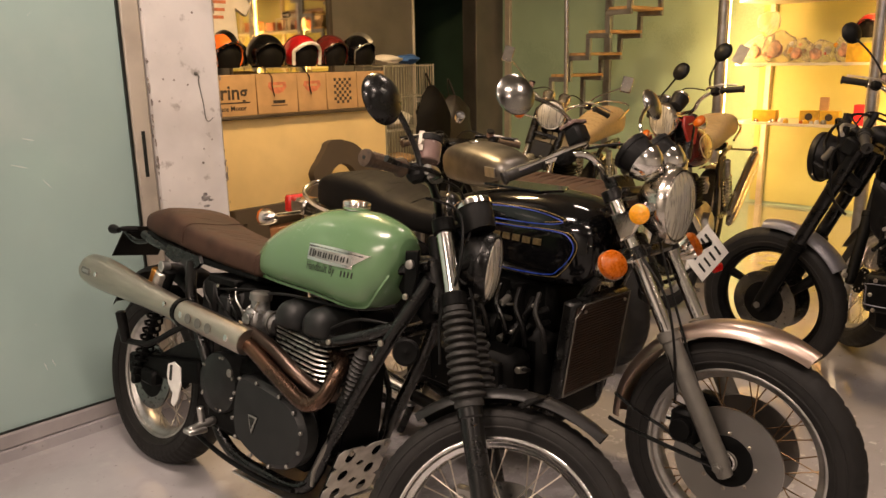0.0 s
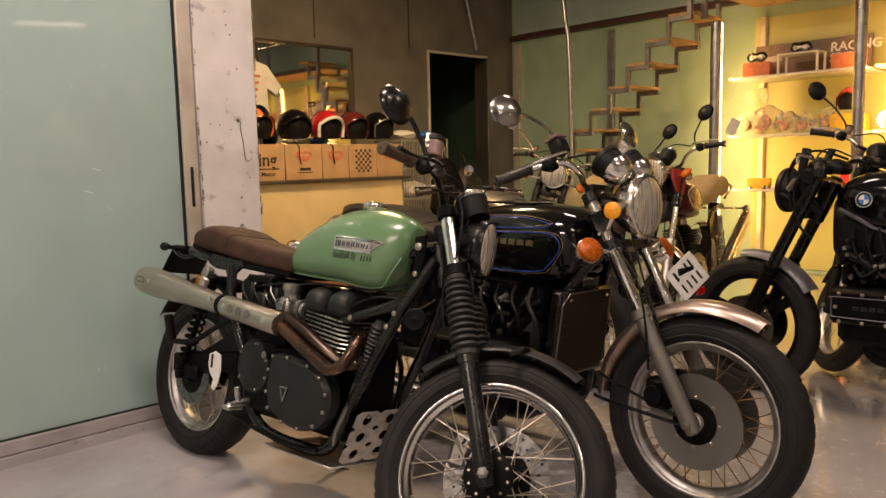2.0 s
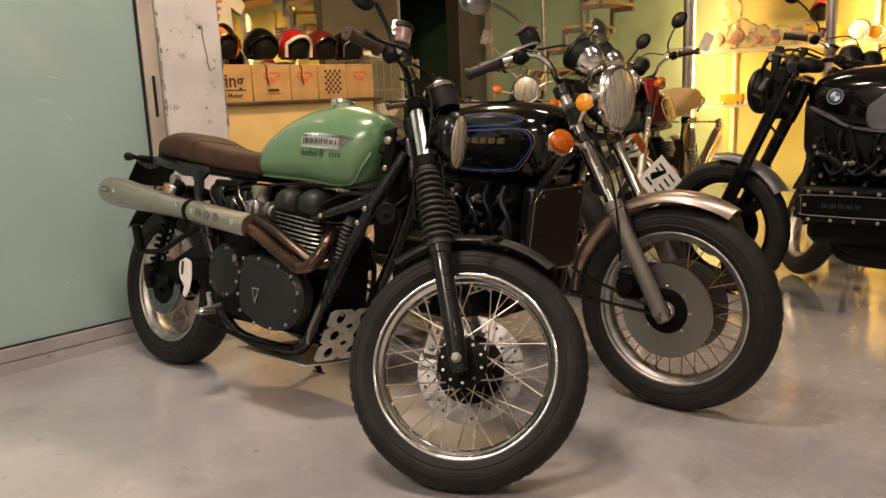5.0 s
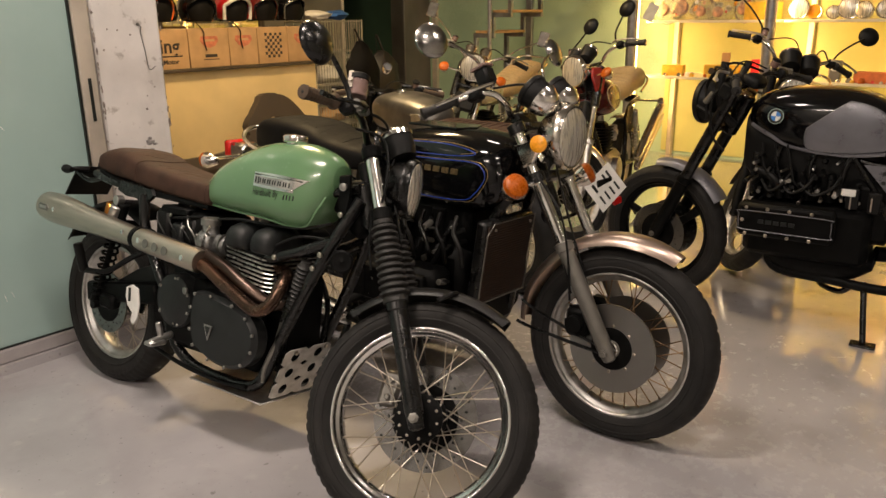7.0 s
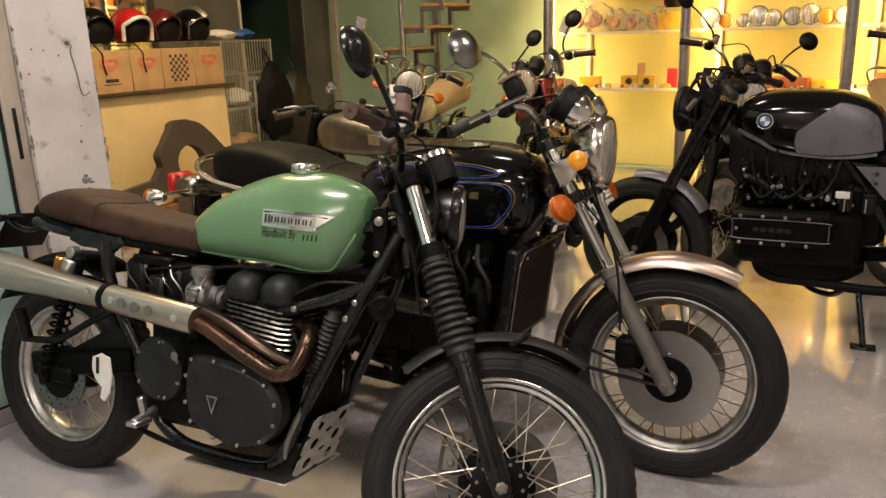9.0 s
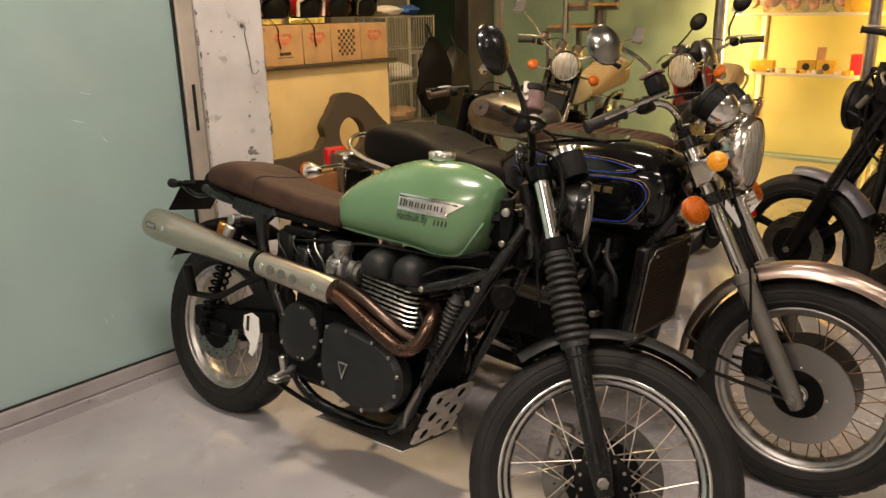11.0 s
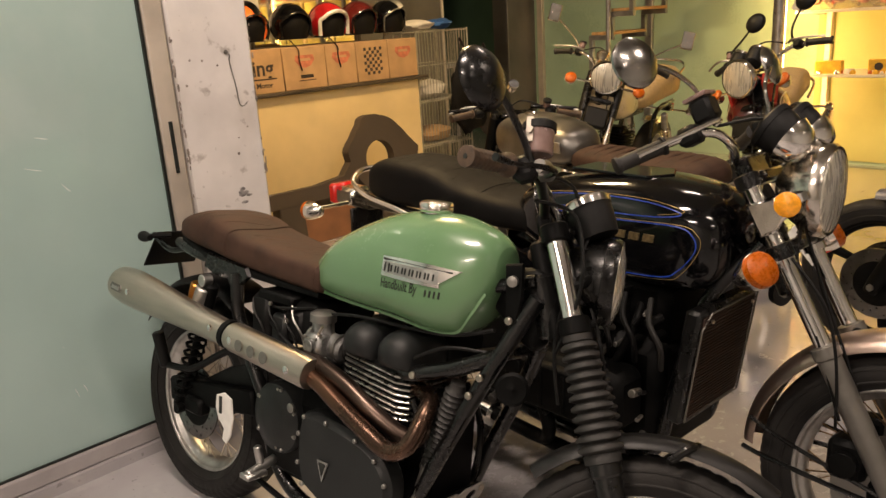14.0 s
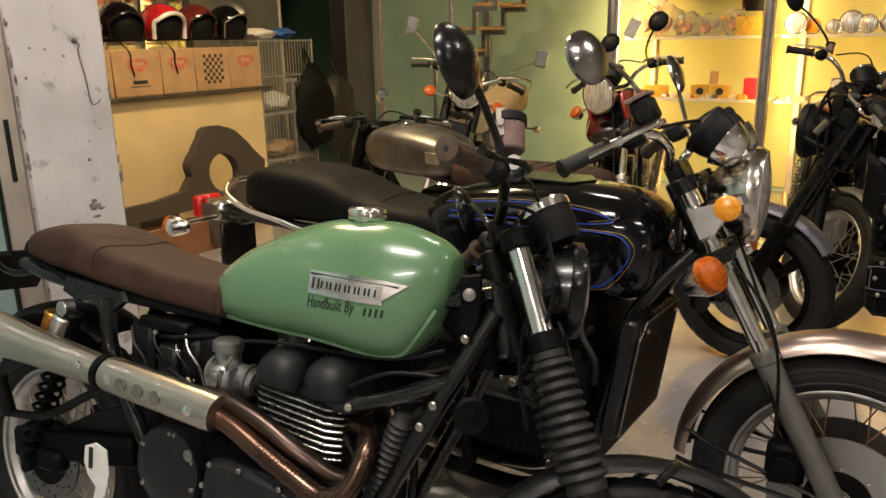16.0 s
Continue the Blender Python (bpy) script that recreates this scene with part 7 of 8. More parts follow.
CHIP = stuff("bare_concrete_chip", (0.26, 0.22, 0.19), 0.9, 0, 0.2, 40, 0.4)
column()
SCUFF = stuff("dark_scuff", (0.26, 0.24, 0.23), 0.9, 0, 0.3, 60, 0.2)
scuff_rnd = random.Random(3)
for i in range(9):
    a, z = 1.576 + scuff_rnd.uniform(-0.020, 0.020), 0.860 + scuff_rnd.uniform(-0.026, 0.026)
    r = scuff_rnd.uniform(0.004, 0.011)
    single("scuff_mark", lathe([(0, r), (0.0008, r * 0.7), (0.001, 0)], 7).at(Matrix.Translation((a, 2.9846, z)) @ pose(0, 0, 0, 90, 0, 0) @ Matrix.Diagonal((1.6, 0.6 + 0.5 * (i % 2), 1, 1))), SCUFF, "dark scuff on the white column paint", "scuff", room(0, 0), "scuffs on the column")
hook = single("wire_hook", tube([(1.572, 2.974, 1.385), (1.574, 2.962, 1.372), (1.576, 2.974, 1.35), (1.586, 2.970, 1.27), (1.592, 2.968, 1.20), (1.602, 2.957, 1.193), (1.614, 2.952, 1.205)], 0.0022, 6) + lathe([(0, 0.008), (0.006, 0.007), (0.008, 0.003)], 8).at(align((1.572, 2.9845, 1.385), (0, -1, 0))), GREYFORK, "bent wire hook nailed to the white column", "hook", room(0, 0))


# ---- counter with its goods ----
ct = thing("counter", "cream counter with dark worktop carrying boxes and helmets", "counter", room(0, 0))
part("counter_body", box((3.20, 5.50, 0.505), (2.60, 0.62, 1.01), 0.006), CREAMW, ct)
part("worktop", box((3.22, 5.50, 1.022), (2.72, 0.70, 0.024), 0.004), DARKW, ct, "thin dark worktop")
part("plinth", box((3.20, 5.52, 0.04), (2.56, 0.60, 0.078), 0.004), DARKW, ct)


CARTONS = []


def carton(a0, a1, kind):
    w = a1 - a0
    c = thing("cardboard_box", "brown cardboard box with a printed mark, on the counter", "box", room((a0 + a1) / 2, -5.36, 1.034, random.uniform(-1.2, 1.2)), "boxes on the counter")
    CARTONS.append((kind, c))
    part("carton", box((0, 0, 0.150), (w - 0.008, 0.32, 0.300), 0.004), CARD, c)
    part("tape", box((0, -0.0, 0.3005), (w - 0.01, 0.05, 0.002), 0.0005), stuff("packing_tape", (0.35, 0.22, 0.10), 0.3), c)
    y = -0.1612
    if kind == "check":
        for i in range(7):
            for j in range(8):
                if (i + j) % 2:
                    part("print_square", box((-0.075 + i * 0.026, y, 0.06 + j * 0.026), (0.024, 0.0012, 0.024), 0.0002), INKB, c)
    elif kind == "script":
        part("print_bar", box((0.0, y, 0.098), (0.30, 0.0012, 0.010), 0.0003), INKB, c)
    else:
        part("print_field", slab([(-0.075, 0.24), (0.075, 0.24), (0.085, 0.205), (0.05, 0.165), (0, 0.15), (-0.05, 0.165), (-0.085, 0.205)], 0.0014, 0.0004).at(Matrix.Translation((0, y, 0))), REDINK, c, "faded red printed shield")
        part("print_bar", box((0, y - 0.0008, 0.208), (0.10, 0.0012, 0.018), 0.0003), CARD, c)
        if kind != "plain":
            part("print_bar", box((0.01, y, 0.090), (0.11, 0.0012, 0.024), 0.0003), INKB, c)
            part("print_bar", box((0.01, y, 0.062), (0.15, 0.0012, 0.006), 0.0003), INKB, c)
    return c


INKB = stuff("brown_black_ink", (0.035, 0.025, 0.018), 0.6, 0, 0.1, 60, 0)
REDINK = stuff("faded_red_ink", (0.50, 0.16, 0.085), 0.7, 0, 0.15, 30, 0)
for a0, a1, kd in ((2.42, 2.80, "shield"), (2.80, 3.225, "script"), (3.225, 3.60, "shield"), (3.60, 3.885, "plain"), (3.885, 4.205, "check"), (4.205, 4.515, "plain")):
    carton(a0, a1, kd)


WHITEB = stuff("white_band", (0.75, 0.72, 0.66), 0.25, coat=0.5)


def helmet(a, b, z, shell, band=None, label="glossy helmet", turn=180, s=1.0, strap=True):
    h = thing("helmet", label, "helmet", room(a, b, z, turn) @ Matrix.Diagonal((s, s, s, 1)), "helmets on the boxes")
    sh = G()
    v, fc = [], []
    n, m = 48, 24
    for j in range(m + 1):
        th = math.pi * 0.70 * j / m
        for i in range(n):
            ph = 2 * math.pi * i / n
            x, y, zz = 0.128 * math.sin(th) * math.cos(ph), 0.150 * math.sin(th) * math.sin(ph), 0.135 + 0.135 * math.cos(th)
            v.append((x, y, zz * 1.0))
    for j in range(m):
        for i in range(n):
            k = (i + 1) % n
            ph = (i + 0.5) * 2 * math.pi / n
            off = abs((ph - math.pi / 2 + math.pi) % (2 * math.pi) - math.pi)
            if off < 1.05 and math.pi * 0.70 * (j + 0.5) / m > 1.02 + 0.42 * off * off:
                continue
            fc.append((j * n + i, j * n + k, (j + 1) * n + k, (j + 1) * n + i))
    base = part("shell", G(v, fc), shell, h)
    md = base.modifiers.new("thick", "SOLIDIFY")
    md.thickness = 0.012
    part("lining", lathe([(0.045, 0.10), (0.12, 0.122), (0.19, 0.105), (0.235, 0.06), (0.25, 0)], 24), BLKLEATHER, h, "black padded lining")
    rim = []
    for i in range(15):
        off = -1.05 + i * 0.15
        ph, th = math.pi / 2 + off, 1.02 + 0.42 * off * off
        rim.append((0.130 * math.sin(th) * math.cos(ph), 0.152 * math.sin(th) * math.sin(ph), 0.135 + 0.137 * math.cos(th)))
    rim = [(rim[0][0], rim[0][1] - 0.01, 0.055)] + rim + [(rim[-1][0], rim[-1][1] - 0.01, 0.055)]
    brow = band is WHITEB
    part("rim_trim", tube(rim, 0.013 if brow else 0.0055, 8, 2), BLACK if band is None else band, h)
    if band and not brow:
        pts = [(0.0, 0.157 * math.sin(t), 0.135 + 0.140 * math.cos(t)) for t in np.linspace(-1.2, 1.05, 10)]
        part("stripe", tube(pts, 0.026, 8, 3, 0.22), band, h)
    if strap:
        part("strap", tube([(0.08, 0.10, 0.05), (0.06, 0.145, 0.0), (0.045, 0.152, -0.03), (0.05, 0.153, -0.08), (0.035, 0.153, -0.15)], 0.010, 6, 4, 0.35), BLKLEATHER, h, "black chin strap")
    return h


REDG = stuff("red_gloss", (0.36, 0.012, 0.014), 0.15, coat=0.8)
MARG = stuff("maroon_gloss", (0.10, 0.012, 0.010), 0.15, coat=0.8)
ORANGEG = stuff("orange_gloss", (0.75, 0.16, 0.03), 0.2, coat=0.6)
for a, sh, bd, lb in ((3.06, ORANGEG, BLACK, "orange and black open-face helmet"), (3.43, GLOSS, None, "glossy black open-face helmet"), (3.765, REDG, WHITEB, "red open-face helmet with white band"), (4.06, MARG, None, "dark maroon open-face helmet"), (4.36, GLOSS, GREYFORK, "black open-face helmet with grey stripe")):
    helmet(a, -5.36, 1.336, sh, bd, lb, 180 + random.uniform(-10, 10), 1.12, 3.3 < a < 3.9)

# shirt on a hanger over the counter
sh = thing("t_shirt", "white printed T-shirt hanging over the counter", "shirt", room(3.33, -5.95, 1.47))
CLOTH = stuff("white_cotton", (0.66, 0.62, 0.55), 0.85, 0, 0.06, 10, 0.3, 120)
part("shirt_body", slab([(-0.22, 0.0), (0.22, 0.0), (0.21, 0.40), (0.31, 0.33), (0.36, 0.42), (0.22, 0.60), (0.09, 0.64), (0, 0.60), (-0.09, 0.64), (-0.22, 0.60), (-0.36, 0.42), (-0.31, 0.33), (-0.21, 0.40)], 0.05, 0.018), CLOTH, sh)
part("hanger", tube([(-0.18, 0, 0.60), (0, 0, 0.68), (0.18, 0, 0.60)], 0.005, 6) + tube([(0, 0, 0.68), (0.0, 0, 0.76), (0.03, 0, 0.78)], 0.003, 6), CHROME, sh)
for i in range(4):
    part("print_bar", box((0.02, -0.0262, 0.50 - i * 0.06), (0.22 - 0.03 * i, 0.002, 0.025), 0.0005), REDINK, sh)
rail = single("clothes_rail", rod((2.4, 5.95, 2.285), (3.75, 5.95, 2.285), 0.012, 12) + rod((2.4, 5.95, 2.285), (2.4, 6.35, 2.285), 0.010, 8) + rod((3.75, 5.95, 2.285), (3.75, 6.35, 2.285), 0.010, 8), CHROME, "steel clothes rail fixed to the grey wall", "clothes rail", room(0, 0))

# window in the counter wall: a mirror-like pane in a dark frame
win = thing("window_1", "dark framed window reflecting the lit shelves", "window", room(0, 0), kind="structure")
PANE = stuff("dark_window_glass", (0.66, 0.64, 0.55), 0.03, 1.0, 0.03, 4, 0.0, rvar=0.02)
part("window_frame", box((4.265, 6.36, 2.372), (1.17, 0.05, 0.03), 0.004) + box((4.265, 6.36, 1.31), (1.17, 0.05, 0.03), 0.004) + box((3.69, 6.36, 1.84), (0.03, 0.05, 1.06), 0.004) + box((4.835, 6.36, 1.84), (0.03, 0.05, 1.06), 0.004), DARKW, win)
part("pane", box((4.265, 6.375, 1.84), (1.12, 0.008, 1.04), 0.001), PANE, win, "reflecting glass pane")

# doorway trim
slab_room("door_1", 5.93, 5.96, W1 - 0.20, W1 + 0.02, 0, 2.45, FRAME_A, "metal door lining", "door frame", 0.004)
slab_room("door_1", 6.95, 6.98, W1 - 0.20, W1 + 0.02, 0, 2.45, GREYWALL, "grey door lining", "door frame", 0.004)
slab_room("door_1", 5.96, 6.95, W1 - 0.20, W1 + 0.02, 2.42, 2.45, FRAME_A, "metal door lining", "door frame", 0.004)
tb = thing("side_table", "small white table in the dark back room", "table", room(6.45, -7.3))
part("tabletop", box((0, 0, 0.93), (0.9, 0.5, 0.04), 0.005), WHITEP, tb)
for sx in (-0.4, 0.4):
    for sy in (-0.2, 0.2):
        part("leg", rod((sx, sy, 0), (sx, sy, 0.91), 0.018, 8), WHITEP, tb)

# wire rack with bags
rk = thing("wire_rack", "white wire rack with goods beside the counter", "rack", room(4.83, -5.42))
WIRE = stuff("white_wire", (0.34, 0.32, 0.26), 0.4, 0.2)
for z in (0.06, 0.42, 0.80, 1.10, 1.37):
    for y in (-0.20, 0.20):
        part("rail", rod((-0.30, y, z), (0.30, y, z), 0.005, 6), WIRE, rk)
    for x in (-0.30, 0.30):
        part("rail", rod((x, -0.20, z), (x, 0.20, z), 0.005, 6), WIRE, rk)
for i in range(19):
    x = -0.30 + i * 0.0333
    part("wire", rod((x, -0.20, 0.0), (x, -0.20, 1.385), 0.003 if i % 18 else 0.008, 6), WIRE, rk)
    if i % 3 == 0:
        part("wire", rod((x, 0.20, 0.0), (x, 0.20, 1.385), 0.003 if i % 18 else 0.008, 6), WIRE, rk)
for i in range(12):
    y = -0.17 + i * 0.031
    part("wire", rod((0.30, y, 0.0), (0.30, y, 1.385), 0.003, 6), WIRE, rk)
for z in (0.43, 0.81):
    part("shelf", box((0, 0, z), (0.58, 0.38, 0.008), 0.002), WIRE, rk)


def soft_lump(c, r, seed, squash=(1, 1, 1)):
    rnd = random.Random(seed)
    v, f = [], []
    n, m = 18, 10
    off = Vector((rnd.uniform(0, 50), rnd.uniform(0, 50), 0))
    for j in range(m + 1):
        th = math.pi * j / m
        for i in range(n):
            ph = 2 * math.pi * i / n
            d = Vector((math.sin(th) * math.cos(ph), math.sin(th) * math.sin(ph), math.cos(th)))
            k = r * (1 + 0.28 * noise.noise(d * 1.6 + off) + 0.10 * noise.noise(d * 5 + off))
            v.append((c[0] + d.x * k * squash[0], c[1] + d.y * k * squash[1], c[2] + d.z * k * squash[2]))
    for j in range(m):
        for i in range(n):
            k = (i + 1) % n
            f.append((j * n + i, j * n + k, (j + 1) * n + k, (j + 1) * n + i))
    return G(v, f)


single("folded_cloth", soft_lump((0, 0, 0.04), 0.16, 3, (1, 0.8, 0.28)), CLOTH, "white cloth folded on the wire rack", "cloth", room(4.73, -5.42, 1.385))
single("folded_cloth", soft_lump((0, 0, 0.045), 0.13, 4, (1, 0.8, 0.35)), stuff("blue_cloth", (0.03, 0.10, 0.30), 0.8), "blue cloth folded on the wire rack", "cloth", room(4.99, -5.42, 1.385))
single("folded_cloth", soft_lump((0, 0, 0.07), 0.18, 5, (1.2, 0.9, 0.4)), CARD, "tan goods on the wire rack shelf", "cloth", room(4.80, -5.42, 0.434))
single("folded_cloth", soft_lump((0, 0, 0.07), 0.17, 6, (1.1, 0.9, 0.5)), CLOTH, "pale goods on the wire rack shelf", "cloth", room(4.78, -5.42, 0.814))
BAG = stuff("dark_brown_bag_leather", (0.012, 0.009, 0.007), 0.55, 0, 0.2, 14, 0.3)
for a, b, z, sd, w in ((5.03, -5.12, 0.66, 11, 0.27), (5.30, -5.10, 0.60, 12, 0.25)):
    bg = thing("shoulder_bag", "dark brown leather bag hanging from the wire rack", "bag", room(a, b, z))
    part("bag_body", soft_lump((0, 0, 0.16), w, sd, (0.80, 0.42, 1.25)), BAG if sd == 12 else BLKLEATHER, bg)
    part("bag_flap", soft_lump((0, 0.02, 0.26), w * 0.8, sd + 20, (0.80, 0.44, 0.6)), BAG if sd == 12 else BLKLEATHER, bg)
    part("bag_strap", tube([(-0.10, 0, 0.28), (-0.06, 0.03, 0.45), (-0.01, 0.09, 0.64), (0.04, 0.03, 0.45), (0.10, 0, 0.28)], 0.012, 6, 6, 0.4), BAG, bg)

# foam cut-out leaning on the counter
def foam_piece():
    root = thing("foam_cutout", "dark brown foam cut-out with round hole leaning on the counter", "foam part", room(3.73, -4.86, 0.50) @ pose(0, 0, 0, -6, 0, 0) @ Matrix.Diagonal((0.95, 1, 0.95, 1)))
    n = 64
    full = ((0, 0.40), (9, 0.415), (20, 0.37), (40, 0.345), (57, 0.345), (80, 0.335), (104, 0.35), (112, 0.345), (119, 0.31), (140, 0.29), (162, 0.316), (180, 0.28), (215, 0.26), (270, 0.27), (320, 0.32), (345, 0.37), (360, 0.40))
    step = ((0, 0.40), (9, 0.415), (14, 0.33), (20, 0.25), (70, 0.235), (76, 0.30), (82, 0.335), (104, 0.35), (112, 0.345), (119, 0.31), (140, 0.29), (162, 0.316), (180, 0.28), (215, 0.26), (270, 0.27), (320, 0.32), (345, 0.37), (360, 0.40))
    for nm, rad, y0, y1 in (("foam_head", full, 0.0, 0.035), ("foam_layer", step, -0.04, 0.0)):
        v, f = [], []
        for y in (y0, y1):
            for k in range(2):
                for i in range(n):
                    d = 360 * i / n
                    a = radians(d)
                    r = 0.140 if k else float(np.interp(d, [q[0] for q in rad], [q[1] for q in rad]))
                    v.append((r * math.cos(a), y, r * math.sin(a)))
        for i in range(n):
            j = (i + 1) % n
            f += [(i, j, n + j, n + i), (2 * n + i, 3 * n + i, 3 * n + j, 2 * n + j), (i, 2 * n + i, 2 * n + j, j), (n + i, n + j, 3 * n + j, 3 * n + i)]
        part(nm, G(v, f), FOAM, root)
    part("foam_arm", slab([(-1.05, -0.215), (-0.26, -0.215), (-0.20, -0.02), (-0.27, 0.03), (-0.36, -0.075), (-0.62, -0.105), (-1.05, -0.105)], 0.075, 0.008), FOAM, root)
    part("foam_foot", box((0.0, 0.0, -0.375), (0.40, 0.07, 0.25), 0.01), FOAM, root)
    part("foam_foot", box((-0.86, 0.0, -0.31), (0.2, 0.07, 0.38), 0.01), FOAM, root)
    return root


foam_piece()
pb = single("plywood_board", box((3.35, 4.86, 0.115), (0.80, 0.10, 0.23), 0.004), stuff("reddish_board", (0.23, 0.10, 0.045), 0.5, 0, 0.15, 5, 0.1), "reddish brown board on the floor by the counter", "board", room(0, 0))
single("plywood_board", box((3.15, 4.98, 0.16), (0.55, 0.05, 0.32), 0.004), FOAM, "dark brown board standing by the counter", "board", room(0, 0))

# ---- partition, stair, gallery ----
for b in (-6.28, -4.86):
    slab_room("trim", 7.40, 7.448, b, b + 0.08, 0, 2.62, FRAME_A if b < -6 else POSTM, "metal upright on the green wall", "post", 0.004)
STAIRM = stuff("grey_steel_bar", (0.30, 0.30, 0.31), 0.4, 0.8, 0.1, 12, 0.06)
st = thing("staircase", "stepped steel stair with plywood treads", "stair", room(0, 0))
RUN, RISE = 0.2175, 0.204
for a in (6.40, 6.95):
    for i in range(-1, 6):
        b0, z0 = -4.59 + i * RUN, 1.412 + i * RISE
        part("stringer", box((a, -(b0 + RUN / 2), z0 + 0.0), (0.045, RUN + 0.045, 0.045), 0.004) + box((a, -(b0 + RUN), z0 + RISE / 2), (0.045, 0.045, RISE - 0.045), 0.004), STAIRM, st)
for i in range(-1, 7):
    b0, z0 = -4.59 + i * RUN, 1.412 + i * RISE
    part("tread", box((6.675, -(b0 + RUN / 2 + 0.01), z0 + 0.037), (0.56, RUN + 0.03, 0.028), 0.003), WOOD, st, "pale plywood tread")
for a in (6.40, 6.95):
    part("stringer_foot", box((a, 4.59 + RUN, 0.604), (0.045, 0.045, 1.208), 0.004), STAIRM, st)
single("curved_pole", tube([(6.30, 4.57, 0.0), (6.30, 4.56, 1.5), (6.30, 4.59, 2.35), (6.30, 4.63, 2.60), (6.30, 4.70, 3.2), (6.30, 4.70, H_TOP)], 0.022, 12), POSTM, "thin bent steel pole beside the stair", "pole", room(0, 0))
gal = thing("gallery", "timber gallery with steel edge beam over the shelves", "gallery", room(0, 0), kind="structure")
part("edge_beam", box((6.62, 1.0, 2.605), (0.06, 4.3, 0.06), 0.004), DARKW, gal)
part("edge_beam", box((7.41, 4.75, 2.70), (0.076, 3.15, 0.06), 0.004), stuff("dark_red_beam", (0.07, 0.03, 0.022), 0.5), gal)
for i in range(14):
    b = -3.14 + i * 0.32
    part("board", box((7.05, -(b + 0.155), 2.625), (0.78, 0.31, 0.03), 0.003), WOOD, gal)
part("rail_post", box((6.60, 3.25, 2.85), (0.05, 0.05, 0.85), 0.004) + box((6.60, 1.85, 2.75), (0.05, 0.05, 0.65), 0.004), STAIRM, gal)
slab_room("wall_upper_glass", 7.37, 7.39, -6.2, 3.55, 2.735, H_TOP, GLASS_G, "green glass panel above the gallery beam", "glass panel", 0)
single("loose_pole", rod((6.50, 6.30, 3.3), (6.70, 6.28, 2.50), 0.022, 10), POSTM, "short steel pole fixed against the grey wall", "pole", room(0, 0))

# ---- shelf wall ----
for b in (-3.19, -1.925, -0.655, 0.61, 1.88):
    ps = single("shelf_post", lathe([(0, 0.048), (2.40, 0.048), (2.41, 0.040)], 24), POSTM, "round galvanised post carrying the shelves", "post", room(6.72, b), "shelf posts")
    fp = single("shelf_upright", box((0, 0, 1.25), (0.06, 0.05, 2.5), 0.004), FRAME_A, "aluminium upright at the back of the shelves", "upright", room(7.40, b + 0.16), "shelf uprights")
for b in (-3.10, -1.85, -0.60, 0.67):
    single("led_strip", box((0, 0, 0), (0.016, 0.014, 2.0), 0.003), LED, "glowing warm LED strip behind the post", "light strip", room(6.79, b - 0.068, 1.40), "shelf light strips")
SHELF = stuff("white_shelf_board", (0.72, 0.68, 0.56), 0.4, 0, 0.04, 8, 0.05)
for i in range(4):
    b = -3.13 + i * 1.265
    for z in (0.835, 1.345, 1.885):
        single("shelf", box((0, 0, 0), (0.58, 1.20, 0.022), 0.003), SHELF, "white wall shelf with motorcycle goods", "shelf", room(7.14, b + 0.615, z - 0.011), "wall shelves")

BAGGY = stuff("clear_plastic_bag", (1.0, 0.93, 0.84), 0.16, 0, 0.04, 30, 1.0, 30, trans=0.82)
ROSY = stuff("rosy_wrapped_goods", (0.52, 0.27, 0.17), 0.5, 0, 0.25, 30, 0.2)
BAGGY.node_tree.nodes["Principled BSDF"].inputs["IOR"].default_value = 1.09
YEL = stuff("yellow_carton", (0.70, 0.42, 0.03), 0.5, 0, 0.1, 20, 0.05)
REDC = stuff("red_carton", (0.60, 0.02, 0.03), 0.4, 0, 0.1, 20, 0.05)
ORC = stuff("orange_carton", (0.60, 0.17, 0.06), 0.5, 0, 0.1, 20, 0.05)
BROWNB = stuff("brown_poster", (0.16, 0.10, 0.075), 0.5, 0, 0.25, 5, 0.05)


def goods_box(a, b, z, s, m, label, mark=True):
    g = thing("carton", label, "box", room(a, b, z, random.uniform(-14, 14)), "boxes on the shelves")
    part("carton_body", box((0, 0, s[2] / 2), s, 0.003), m, g)
    if mark:
        part("label_disc", lathe([(0, s[2] * 0.28), (0.002, s[2] * 0.28)], 20).at(align((-s[0] / 2 - 0.0005, 0, s[2] * 0.52), (-1, 0, 0))), INKB, g)


def lamp_unit(a, b, z, r, m):
    g = thing("spare_headlight", "chrome spare headlight unit on the shelf", "headlight", room(a, b, z, random.uniform(-25, 25)), "spare lamps on the shelf")
    headlight(g, pose(-0.05, 0, r * 1.06, 0, -6, 180), r, 0.10, CHROME, CHROME, "")
    for o in g.children_recursive:
        if o.name.startswith("lens") and m is not GLASSL:
            o.data.materials[0] = m


